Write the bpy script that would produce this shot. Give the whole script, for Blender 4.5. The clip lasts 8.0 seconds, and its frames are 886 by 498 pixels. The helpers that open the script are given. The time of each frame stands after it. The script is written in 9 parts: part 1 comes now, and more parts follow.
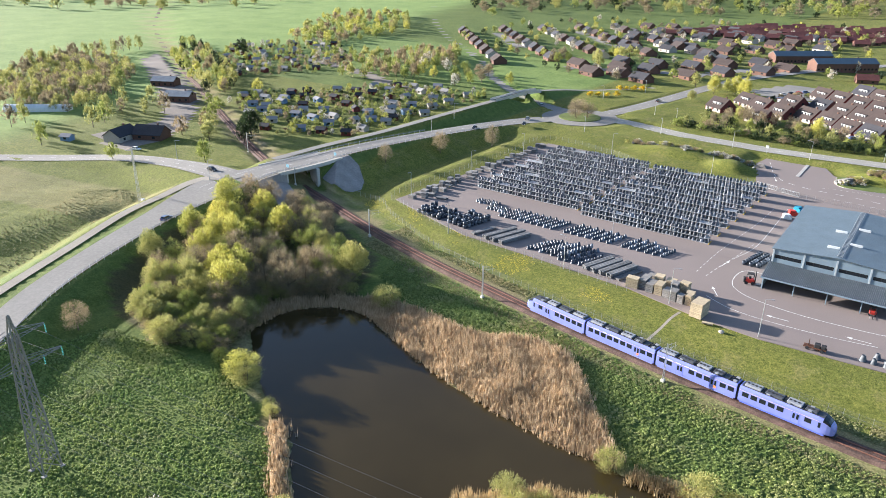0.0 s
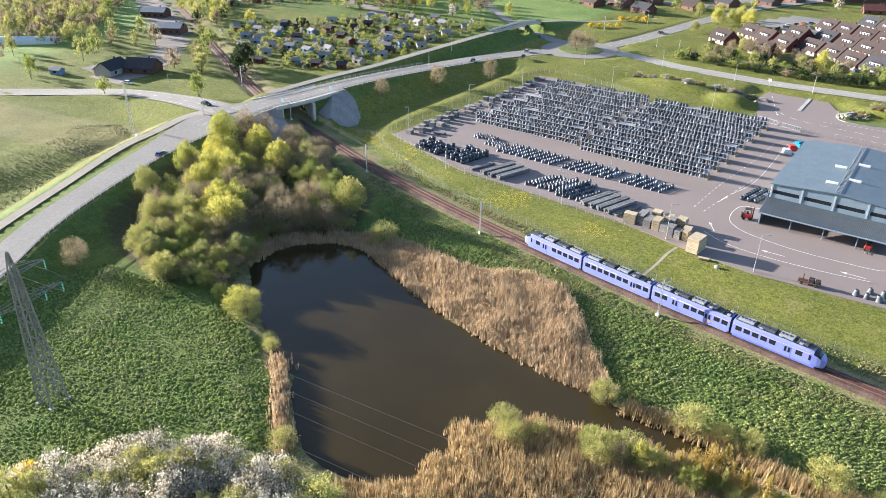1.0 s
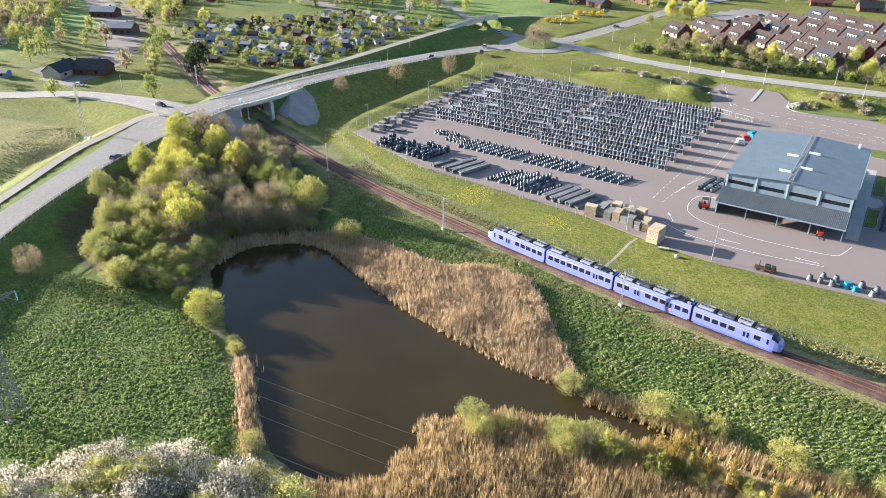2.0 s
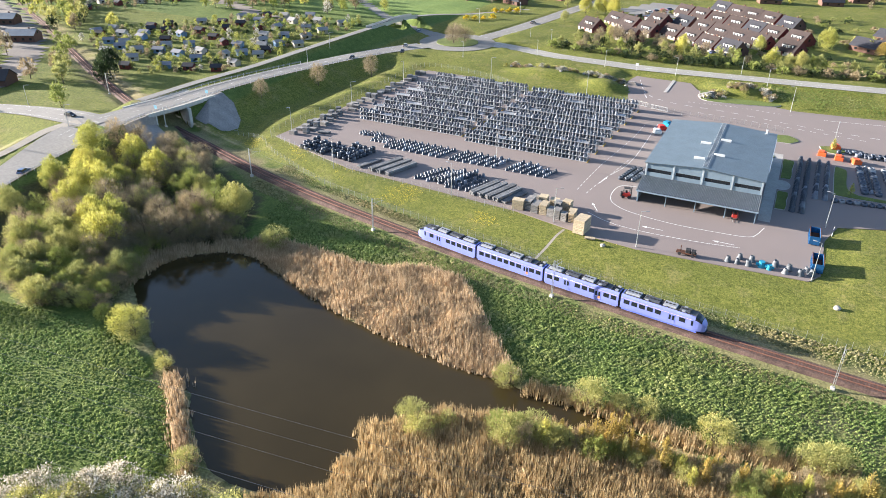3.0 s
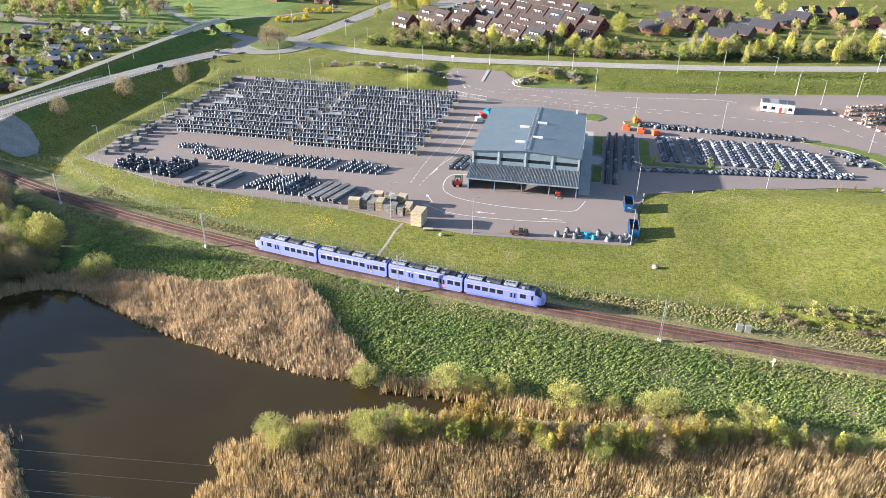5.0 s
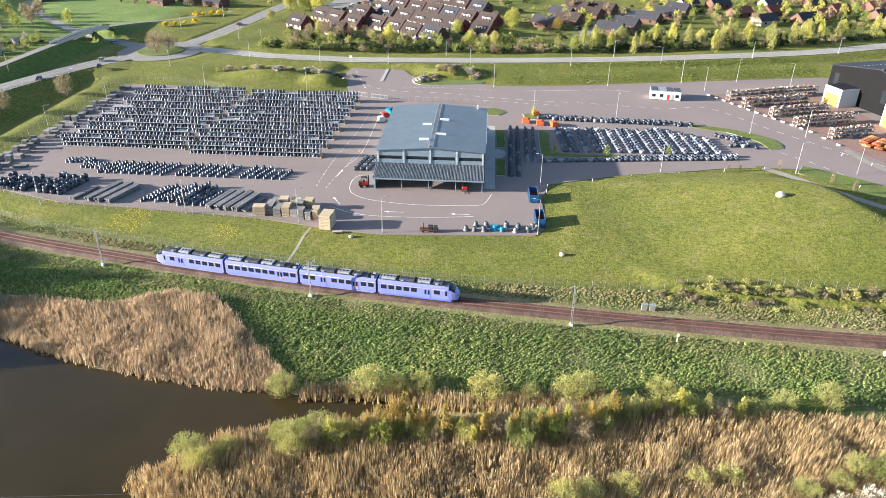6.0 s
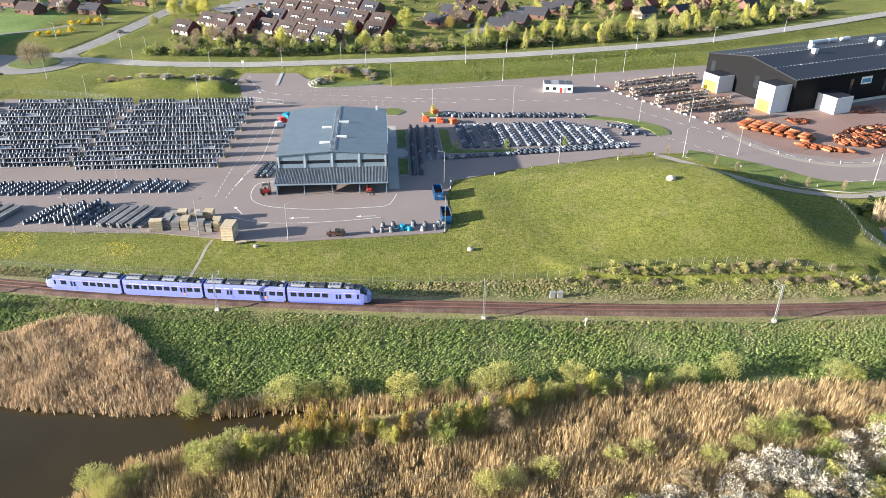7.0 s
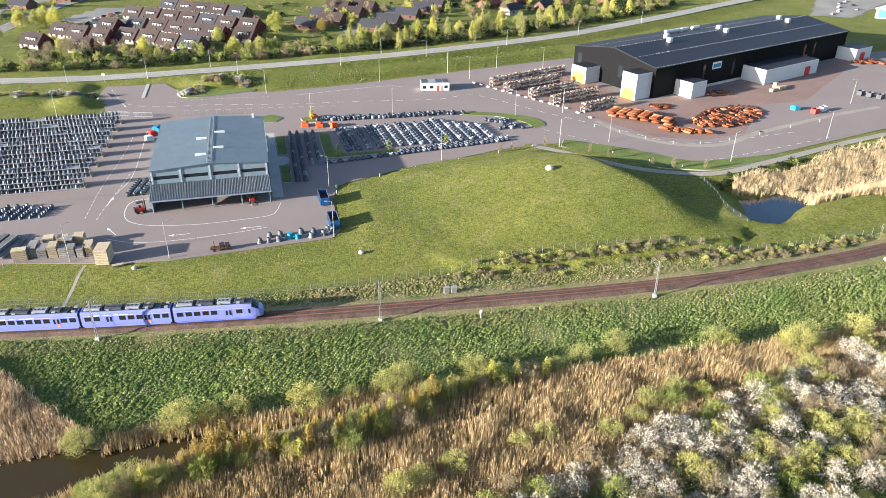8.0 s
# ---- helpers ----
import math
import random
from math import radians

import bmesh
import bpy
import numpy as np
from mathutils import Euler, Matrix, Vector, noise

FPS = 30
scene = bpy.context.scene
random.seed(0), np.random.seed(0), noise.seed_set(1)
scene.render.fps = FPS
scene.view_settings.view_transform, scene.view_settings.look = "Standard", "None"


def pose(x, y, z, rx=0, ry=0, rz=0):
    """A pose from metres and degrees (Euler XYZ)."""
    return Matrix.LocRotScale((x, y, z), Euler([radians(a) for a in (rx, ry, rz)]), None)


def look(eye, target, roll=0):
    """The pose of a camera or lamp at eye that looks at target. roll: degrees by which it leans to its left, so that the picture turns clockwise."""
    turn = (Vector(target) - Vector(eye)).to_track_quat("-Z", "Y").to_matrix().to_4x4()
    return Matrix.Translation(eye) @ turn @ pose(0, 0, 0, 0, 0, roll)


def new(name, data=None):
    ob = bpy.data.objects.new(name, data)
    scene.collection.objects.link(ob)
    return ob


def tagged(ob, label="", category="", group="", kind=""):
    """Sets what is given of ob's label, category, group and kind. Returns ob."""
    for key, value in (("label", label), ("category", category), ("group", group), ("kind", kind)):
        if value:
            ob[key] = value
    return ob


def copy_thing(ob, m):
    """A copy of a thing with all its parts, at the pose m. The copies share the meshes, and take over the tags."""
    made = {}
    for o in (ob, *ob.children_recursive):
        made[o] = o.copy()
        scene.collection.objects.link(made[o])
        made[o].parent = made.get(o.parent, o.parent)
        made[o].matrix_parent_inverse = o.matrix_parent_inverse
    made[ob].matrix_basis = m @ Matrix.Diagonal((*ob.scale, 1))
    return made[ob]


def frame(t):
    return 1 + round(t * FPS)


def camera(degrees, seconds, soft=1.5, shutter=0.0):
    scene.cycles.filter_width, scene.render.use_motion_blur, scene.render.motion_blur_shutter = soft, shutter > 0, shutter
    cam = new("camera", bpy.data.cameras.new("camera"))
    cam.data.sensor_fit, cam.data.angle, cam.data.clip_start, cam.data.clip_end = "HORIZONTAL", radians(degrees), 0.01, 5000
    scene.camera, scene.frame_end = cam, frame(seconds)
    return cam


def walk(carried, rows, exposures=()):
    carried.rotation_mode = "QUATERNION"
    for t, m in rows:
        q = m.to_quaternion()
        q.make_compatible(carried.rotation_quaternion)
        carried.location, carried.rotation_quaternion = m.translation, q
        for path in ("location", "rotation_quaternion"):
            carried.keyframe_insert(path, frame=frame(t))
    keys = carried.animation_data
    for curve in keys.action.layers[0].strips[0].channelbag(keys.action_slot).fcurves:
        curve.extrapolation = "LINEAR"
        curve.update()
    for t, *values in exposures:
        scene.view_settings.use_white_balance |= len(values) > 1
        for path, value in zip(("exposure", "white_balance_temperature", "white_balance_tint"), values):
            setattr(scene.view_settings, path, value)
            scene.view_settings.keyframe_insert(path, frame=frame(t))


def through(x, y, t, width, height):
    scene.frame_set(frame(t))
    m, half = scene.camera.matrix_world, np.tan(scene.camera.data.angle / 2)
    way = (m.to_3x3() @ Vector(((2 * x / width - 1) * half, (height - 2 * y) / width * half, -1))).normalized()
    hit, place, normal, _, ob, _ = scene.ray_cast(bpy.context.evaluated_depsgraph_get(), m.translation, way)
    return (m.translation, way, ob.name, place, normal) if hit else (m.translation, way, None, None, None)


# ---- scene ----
cam = camera(63.7, 8.0, soft=0.6)
EYE_H = 85.3
# seconds, heading clockwise from north (the y axis), tilt, lean
TURNS = [
    (0.0, -36.0, -23.1, -0.5), (0.5, -35.9, -26.75, -0.5), (1.0, -35.8, -28.25, -0.5), (1.2, -35.25, -28.42, -0.5), (2.3, -30.93, -28.47, -0.5),
    (2.5, -29.6, -28.47, -0.5), (3.0, -26.21, -28.5, -0.5), (3.5, -22.82, -28.5, -0.5),
    (4.0, -19.48, -28.5, -0.5), (4.5, -15.42, -28.5, -0.5), (4.7, -14.0, -28.5, -0.5), (5.8, -5.35, -28.52, -0.52), (6.0, -3.7, -28.52, -0.52),
    (6.5, 0.48, -28.48, -0.52), (7.0, 4.63, -28.45, -0.5), (7.5, 9.53, -28.4, -0.48), (8.0, 14.58, -28.3, -0.45),
]
walk(cam, [(t, pose(0, 0, EYE_H, 90 + tilt, lean, -head)) for t, head, tilt, lean in TURNS], exposures=[(0.0, 2.11, 5400, 14), (1.0, 2.22, 5440, 14), (2.5, 2.28, 5520, 14), (6.0, 2.19, 5560, 13.5), (8.0, 2.10, 5520, 13)])

# ---- light: a low sun in the west, clear sky ----
SUN_EL, SUN_AZ = 12.4, -98.0
world = bpy.data.worlds.new("sky")
scene.world = world
world.use_nodes = True
wn = world.node_tree
sky = wn.nodes.new("ShaderNodeTexSky")
sky.sky_type, sky.sun_disc = "NISHITA", False
sky.sun_elevation, sky.sun_rotation = radians(SUN_EL), radians(SUN_AZ % 360)
sky.air_density, sky.dust_density, sky.ozone_density = 1.0, 1.5, 1.0
wn.links.new(sky.outputs[0], wn.nodes["Background"].inputs[0])
wn.nodes["Background"].inputs[1].default_value = 0.064
sun_data = bpy.data.lights.new("sun", "SUN")
sun_data.energy, sun_data.angle, sun_data.color = 5.0, radians(0.53), (1.0, 0.86, 0.66)
sun = new("sun", sun_data)
_a, _e = radians(SUN_AZ), radians(SUN_EL)
sun.matrix_world = look((math.sin(_a) * 300, math.cos(_a) * 300, 300 * math.tan(_e)), (0, 0, 0))

# ---- helpers of this scene ----
RNG = np.random.default_rng(7)


def np_mesh(name, verts, faces, material=None, smooth=False):
    """A mesh from arrays: verts (n, 3), faces (m, k) of equal corner count."""
    verts, faces = np.asarray(verts, np.float32), np.asarray(faces, np.int32)
    me = bpy.data.meshes.new(name)
    k = faces.shape[1]
    me.vertices.add(len(verts))
    me.vertices.foreach_set("co", verts.ravel())
    me.loops.add(faces.size)
    me.loops.foreach_set("vertex_index", faces.ravel())
    me.polygons.add(len(faces))
    me.polygons.foreach_set("loop_start", np.arange(0, faces.size, k, dtype=np.int32))
    me.polygons.foreach_set("use_smooth", np.full(len(faces), smooth))
    me.update(calc_edges=True)
    me.validate()
    if material:
        me.materials.append(material)
    return me


def part(name, bm, material, parent, label="", smooth=False):
    """Links a bmesh as ONE mesh object under a thing or a part."""
    me = bpy.data.meshes.new(name)
    if smooth:
        for f in bm.faces:
            f.smooth = True
    bm.to_mesh(me)
    bm.free()
    me.materials.append(material)
    ob = new(name, me)
    ob.parent = parent
    if label:
        tagged(ob, label)
    return ob


def share(name, me, parent, m=None, label=""):
    """One more object on a mesh that exists."""
    ob = new(name, me)
    ob.parent = parent
    if m is not None:
        ob.matrix_basis = m
    if label:
        tagged(ob, label)
    return ob


def thing(name, m=None, label="", category="", group="", kind=""):
    ob = new(name)
    ob.empty_display_size = 0.3
    if m is not None:
        ob.matrix_basis = m
    return tagged(ob, label, category, group, kind)


def box(bm, x0, x1, y0, y1, z0, z1, m=None, bevel=0.0):
    t = Matrix.Translation(((x0 + x1) / 2, (y0 + y1) / 2, (z0 + z1) / 2)) @ Matrix.Diagonal((x1 - x0, y1 - y0, z1 - z0, 1))
    r = bmesh.ops.create_cube(bm, size=1, matrix=(m @ t) if m is not None else t)
    if bevel:
        edges = {e for v in r["verts"] for e in v.link_edges}
        bmesh.ops.bevel(bm, geom=list(edges), offset=bevel, segments=1, affect="EDGES")
    return bm


def boxes(*dims, bevel=0.0):
    bm = bmesh.new()
    for d in dims:
        box(bm, *d, bevel=bevel)
    return bm


def rod(bm, a, b, r0, r1=None, n=6):
    """A tapered rod from a to b."""
    a, b = Vector(a), Vector(b)
    d = b - a
    q = d.to_track_quat("Z", "Y").to_matrix().to_4x4()
    bmesh.ops.create_cone(bm, cap_ends=True, segments=n, radius1=r0, radius2=r0 if r1 is None else r1, depth=d.length,
                          matrix=Matrix.Translation((a + b) / 2) @ q)
    return bm


def poly_prism(bm, pts, z0, z1):
    """An upright prism over a plan polygon (counter-clockwise)."""
    lo = [bm.verts.new((x, y, z0)) for x, y in pts]
    hi = [bm.verts.new((x, y, z1)) for x, y in pts]
    bm.faces.new(hi)
    bm.faces.new(lo[::-1])
    n = len(pts)
    for i in range(n):
        bm.faces.new((lo[i], lo[(i + 1) % n], hi[(i + 1) % n], hi[i]))
    return bm


def inside(px, py, poly):
    """Which points lie in a plan polygon."""
    hit = np.zeros(px.shape, bool)
    n = len(poly)
    for i in range(n):
        (x0, y0), (x1, y1) = poly[i], poly[(i + 1) % n]
        if y0 == y1:
            continue
        c = ((y0 > py) != (y1 > py)) & (px < (x1 - x0) * (py - y0) / (y1 - y0) + x0)
        hit ^= c
    return hit


def line_dist(px, py, pts, closed=False):
    """Distance to a plan polyline, and the further values (height, half width ...) of its nearest place."""
    pts = np.asarray(pts, float)
    if closed:
        pts = np.vstack([pts, pts[:1]])
    best = np.full(px.shape, 1e9)
    extra = np.zeros(px.shape + (max(pts.shape[1] - 2, 1),))
    for p, q in zip(pts[:-1], pts[1:]):
        d = q[:2] - p[:2]
        t = np.clip(((px - p[0]) * d[0] + (py - p[1]) * d[1]) / max(d @ d, 1e-9), 0, 1)
        dist = np.hypot(px - p[0] - t * d[0], py - p[1] - t * d[1])
        m = dist < best
        best[m] = dist[m]
        if pts.shape[1] > 2:
            extra[m] = (p[2:] + t[..., None] * (q[2:] - p[2:]))[m]
    return best, extra


def smooth_line(pts, step):
    """Catmull-Rom through the points, sampled about every step metres (all columns)."""
    p = np.asarray(pts, float)
    p = np.vstack([2 * p[0] - p[1], p, 2 * p[-1] - p[-2]])
    out = []
    for i in range(1, len(p) - 2):
        n = max(1, int(np.hypot(*(p[i + 1] - p[i])[:2]) / step))
        for t in np.arange(n) / n:
            a, b, c, d = p[i - 1:i + 3]
            out.append(0.5 * (2 * b + (c - a) * t + (2 * a - 5 * b + 4 * c - d) * t * t + (3 * b - a - 3 * c + d) * t ** 3))
    out.append(p[-2])
    return np.array(out)


def step01(a, b, v):
    t = np.clip((v - a) / (b - a), 0, 1)
    return t * t * (3 - 2 * t)


def wave_noise(x, y, scale, seed=0):
    """A cheap smooth noise of about -1 .. 1."""
    r = np.random.default_rng(seed)
    out = np.zeros(np.shape(x))
    for k in range(7):
        a, ph, f = r.uniform(0, 6.28), r.uniform(0, 6.28), r.uniform(0.6, 1.7)
        out = out + np.sin((x * math.cos(a) + y * math.sin(a)) * f * 6.28 / scale + ph)
    return out / 3.2


def ribbon(name, line, half, z_off, material, offset=0.0):
    """A strip along a line of (x, y, z): half its width to each side of an offset to the right."""
    line = np.asarray(line, float)
    d = np.gradient(line[:, :2], axis=0)
    d /= np.linalg.norm(d, axis=1)[:, None]
    nrm = np.stack([d[:, 1], -d[:, 0]], 1)
    half = np.broadcast_to(half, len(line))[:, None]
    a = line[:, :2] + nrm * (offset - half)
    b = line[:, :2] + nrm * (offset + half)
    z = line[:, 2:3] + z_off
    v = np.vstack([np.hstack([a, z]), np.hstack([b, z])])
    n = len(line)
    i = np.arange(n - 1)
    return np_mesh(name, v, np.stack([i, i + n, i + n + 1, i + 1], 1), material)

# ---- materials ----
def node_mat(name, rough=0.8, metal=0.0, spec=0.3):
    m = bpy.data.materials.new(name)
    m.use_nodes = True
    nt = m.node_tree
    b = nt.nodes["Principled BSDF"]
    b.inputs["Roughness"].default_value, b.inputs["Metallic"].default_value = rough, metal
    b.inputs["Specular IOR Level"].default_value = spec
    return m, nt, b


def noise_tex(nt, scale, detail=4.0, coords=None, rough=0.6):
    n = nt.nodes.new("ShaderNodeTexNoise")
    n.inputs["Scale"].default_value, n.inputs["Detail"].default_value, n.inputs["Roughness"].default_value = scale, detail, rough
    if coords is not None:
        nt.links.new(coords, n.inputs["Vector"])
    return n.outputs["Fac"]


def ramp(nt, fac, stops):
    r = nt.nodes.new("ShaderNodeValToRGB")
    while len(r.color_ramp.elements) < len(stops):
        r.color_ramp.elements.new(0.5)
    for e, (p, c) in zip(r.color_ramp.elements, stops):
        e.position, e.color = p, (*c, 1)
    nt.links.new(fac, r.inputs[0])
    return r.outputs[0]


def mix(nt, fac, a, b, blend="MIX"):
    n = nt.nodes.new("ShaderNodeMix")
    n.data_type, n.blend_type = "RGBA", blend
    for v, s in ((fac, 0), (a, 6), (b, 7)):
        if isinstance(v, (int, float)):
            n.inputs[s].default_value = v
        elif isinstance(v, tuple):
            n.inputs[s].default_value = (*v, 1)
        else:
            nt.links.new(v, n.inputs[s])
    return n.outputs[2]


def scaled(c, k):
    return tuple(min(1.0, v * k) for v in c)


def bumped(nt, b, fac, strength, dist):
    n = nt.nodes.new("ShaderNodeBump")
    n.inputs["Strength"].default_value, n.inputs["Distance"].default_value = strength, dist
    nt.links.new(fac, n.inputs["Height"])
    nt.links.new(n.outputs[0], b.inputs["Normal"])


def place(nt, kind="Object"):
    return nt.nodes.new("ShaderNodeTexCoord").outputs[kind]


def world_place(nt):
    return nt.nodes.new("ShaderNodeNewGeometry").outputs["Position"]


def plain(name, colour, rough=0.7, metal=0.0, grain=3.0, vary=0.18, large=0.25, bump=0.0, per_object=0.0, spec=0.3, at="Object"):
    """A surface with fine grain, broad staining and, if asked, a tone of its own for each object."""
    m, nt, b = node_mat(name, rough, metal, spec)
    co = place(nt) if at == "Object" else world_place(nt)
    fine, broad = noise_tex(nt, grain, 5, co), noise_tex(nt, large, 3, co)
    c1 = ramp(nt, fine, [(0.25, scaled(colour, 1 - vary)), (0.75, scaled(colour, 1 + vary))])
    c2 = ramp(nt, broad, [(0.3, scaled((1, 1, 1), 1 - vary)), (0.7, (1, 1, 1))])
    c = mix(nt, 1.0, c1, c2, "MULTIPLY")
    if per_object:
        info = nt.nodes.new("ShaderNodeObjectInfo")
        tone = ramp(nt, info.outputs["Random"], [(0, scaled((1, 1, 1), 1 - per_object)), (1, (1, 1, 1))])
        c = mix(nt, 1.0, c, tone, "MULTIPLY")
    nt.links.new(c, b.inputs["Base Color"])
    if bump:
        bumped(nt, b, fine, 0.6, bump)
    return m


def leaf_mat(name, dark, light, blossom=None, share_b=0.0, through=0.33):
    """Foliage: a tone for each leaf clump and each tree, some light through the leaves."""
    m, nt, b = node_mat(name, 0.65, 0, 0.2)
    geo = nt.nodes.new("ShaderNodeNewGeometry").outputs["Random Per Island"]
    c = ramp(nt, geo, [(0.0, dark), (1.0, light)])
    if blossom:
        pick = ramp(nt, geo, [(0.0, (0, 0, 0)), (share_b, (0, 0, 0)), (min(share_b + 0.02, 1), (1, 1, 1))])
        c = mix(nt, pick, c, blossom)
    info = nt.nodes.new("ShaderNodeObjectInfo")
    tone = ramp(nt, info.outputs["Random"], [(0, (0.75, 0.78, 0.8)), (1, (1.1, 1.05, 1.0))])
    c = mix(nt, 1.0, c, tone, "MULTIPLY")
    nt.links.new(c, b.inputs["Base Color"])
    tr = nt.nodes.new("ShaderNodeBsdfTranslucent")
    nt.links.new(c, tr.inputs["Color"])
    mx = nt.nodes.new("ShaderNodeMixShader")
    mx.inputs[0].default_value = through
    nt.links.new(b.outputs[0], mx.inputs[1])
    nt.links.new(tr.outputs[0], mx.inputs[2])
    nt.links.new(mx.outputs[0], nt.nodes["Material Output"].inputs[0])
    return m


def ground_mat():
    m, nt, b = node_mat("grassland", 0.95, 0, 0.15)
    co = world_place(nt)
    attr = nt.nodes.new("ShaderNodeAttribute")
    attr.attribute_name = "region"
    sep = nt.nodes.new("ShaderNodeSeparateColor")
    nt.links.new(attr.outputs["Color"], sep.inputs[0])
    fine, mid, broad = noise_tex(nt, 2.2, 5, co, 0.7), noise_tex(nt, 0.45, 4, co), noise_tex(nt, 0.035, 4, co)
    meadow = ramp(nt, fine, [(0.25, (0.06, 0.09, 0.024)), (0.5, (0.125, 0.165, 0.043)), (0.72, (0.21, 0.25, 0.075)), (0.85, (0.30, 0.29, 0.13))])
    meadow = mix(nt, 1.0, meadow, ramp(nt, mid, [(0.3, (0.65, 0.72, 0.6)), (0.7, (1.1, 1.05, 1.0))]), "MULTIPLY")
    lawn = ramp(nt, mid, [(0.25, (0.08, 0.109, 0.022)), (0.55, (0.144, 0.163, 0.034)), (0.8, (0.228, 0.216, 0.062))])
    lawn = mix(nt, 0.5, lawn, ramp(nt, fine, [(0.3, (0.068, 0.085, 0.018)), (0.7, (0.29, 0.272, 0.075))]))
    blades = noise_tex(nt, 7.0, 4, co, 0.75)
    lawn = mix(nt, 1.0, lawn, ramp(nt, blades, [(0.3, (0.45, 0.5, 0.4)), (0.7, (1.55, 1.48, 1.4))]), "MULTIPLY")
    worn = ramp(nt, noise_tex(nt, 0.16, 6, co, 0.75), [(0.52, (0, 0, 0)), (0.66, (0.75, 0.75, 0.75))])
    lawn = mix(nt, worn, lawn, ramp(nt, blades, [(0.3, (0.13, 0.125, 0.045)), (0.7, (0.32, 0.28, 0.115))]))
    clump = ramp(nt, noise_tex(nt, 1.1, 5, co, 0.7), [(0.36, (0.62, 0.68, 0.58)), (0.6, (1.12, 1.1, 1.08))])
    lawn = mix(nt, 1.0, lawn, clump, "MULTIPLY")
    dry = ramp(nt, fine, [(0.3, (0.13, 0.10, 0.05)), (0.7, (0.42, 0.34, 0.2))])
    crop = ramp(nt, mid, [(0.3, (0.16, 0.235, 0.065)), (0.7, (0.22, 0.30, 0.09))])
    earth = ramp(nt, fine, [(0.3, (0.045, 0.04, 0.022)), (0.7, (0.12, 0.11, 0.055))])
    c = mix(nt, sep.outputs[0], meadow, lawn)
    c = mix(nt, sep.outputs[2], c, crop)
    c = mix(nt, sep.outputs[1], c, dry)
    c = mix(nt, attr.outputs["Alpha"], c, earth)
    c = mix(nt, 1.0, c, ramp(nt, broad, [(0.3, (0.78, 0.82, 0.75)), (0.7, (1.08, 1.04, 1.0))]), "MULTIPLY")
    nt.links.new(c, b.inputs["Base Color"])
    bumped(nt, b, fine, 1.0, 0.25)
    return m


def water_mat():
    m, nt, b = node_mat("pond_water", 0.04, 0, 0.22)
    co = world_place(nt)
    silt = noise_tex(nt, 0.03, 3, co)
    c = ramp(nt, silt, [(0.3, (0.027, 0.020, 0.007)), (0.7, (0.039, 0.029, 0.011))])
    nt.links.new(c, b.inputs["Base Color"])
    bumped(nt, b, noise_tex(nt, 1.6, 3, co), 0.06, 0.02)
    return m


def roof_mat(name, colour, seam, axis=0, rough=0.45, depth=0.04, spec=0.4):
    """Sheet metal with upstanding seams every so many metres."""
    m, nt, b = node_mat(name, rough, 0.0, spec)
    co = place(nt)
    w = nt.nodes.new("ShaderNodeTexWave")
    w.bands_direction = "XYZ"[axis]
    w.inputs["Scale"].default_value = 1.0 / seam * 0.314
    nt.links.new(co, w.inputs["Vector"])
    c = ramp(nt, noise_tex(nt, 0.3, 4, co), [(0.3, scaled(colour, 0.86)), (0.7, scaled(colour, 1.08))])
    nt.links.new(c, b.inputs["Base Color"])
    bumped(nt, b, ramp(nt, w.outputs["Fac"], [(0.85, (0, 0, 0)), (1, (1, 1, 1))]), 0.5, depth)
    return m


GRASS = ground_mat()
WATER = water_mat()
WATER_DEEP = plain("deep_clear_water", (0.006, 0.010, 0.020), 0.06, grain=0.3, spec=0.45, at="World")
ASPHALT = plain("asphalt_road", (0.235, 0.222, 0.20), 0.9, grain=1.2, large=0.05, at="World")
PALE_ASPHALT = plain("sunbleached_asphalt", (0.31, 0.295, 0.26), 0.9, grain=1.2, large=0.05, at="World")
YARD = plain("asphalt_yard", (0.225, 0.186, 0.168), 0.9, grain=4.0, large=0.035, vary=0.11, at="World")
PATHM = plain("gravel_path", (0.30, 0.27, 0.22), 0.95, grain=2.0, large=0.1, at="World")
PAINT = plain("road_paint", (0.75, 0.75, 0.72), 0.7, grain=2, vary=0.15)
BALLAST = plain("ballast", (0.135, 0.088, 0.069), 0.95, grain=3.0, large=0.25, vary=0.55, bump=0.08, at="World")
SLEEPER = plain("sleeper", (0.115, 0.060, 0.044), 0.9, grain=4, vary=0.3, at="World")
RAIL = plain("rail_steel", (0.22, 0.11, 0.075), 0.5, 0.2, at="World")
CONCRETE = plain("concrete", (0.42, 0.40, 0.36), 0.9, grain=2.5, large=0.2, at="World")
PALE_CONCRETE = plain("pale_concrete", (0.55, 0.52, 0.46), 0.9, grain=2.5, large=0.3)
GALV = plain("galvanised_steel", (0.52, 0.53, 0.53), 0.45, 0.7, grain=5, vary=0.12)
WALL_BLUE = plain("blue_grey_cladding", (0.21, 0.27, 0.32), 0.5, grain=1.2, large=0.12, vary=0.1)
WALL_PALE = plain("pale_grey_cladding", (0.38, 0.42, 0.44), 0.5, grain=1.2, large=0.12, vary=0.08)
DARK_GLASS = plain("dark_glass", (0.018, 0.022, 0.026), 0.08, 0.0, vary=0.1, spec=0.5)
BLACK = plain("black_plastic", (0.022, 0.022, 0.024), 0.45, grain=4, vary=0.2)
WHITE = plain("white_paint", (0.78, 0.78, 0.76), 0.5, grain=2, vary=0.06)
LAWN_FLAT = plain("mown_grass", (0.13, 0.165, 0.035), 0.95, grain=2.2, large=0.2, vary=0.35, bump=0.1, at="World")

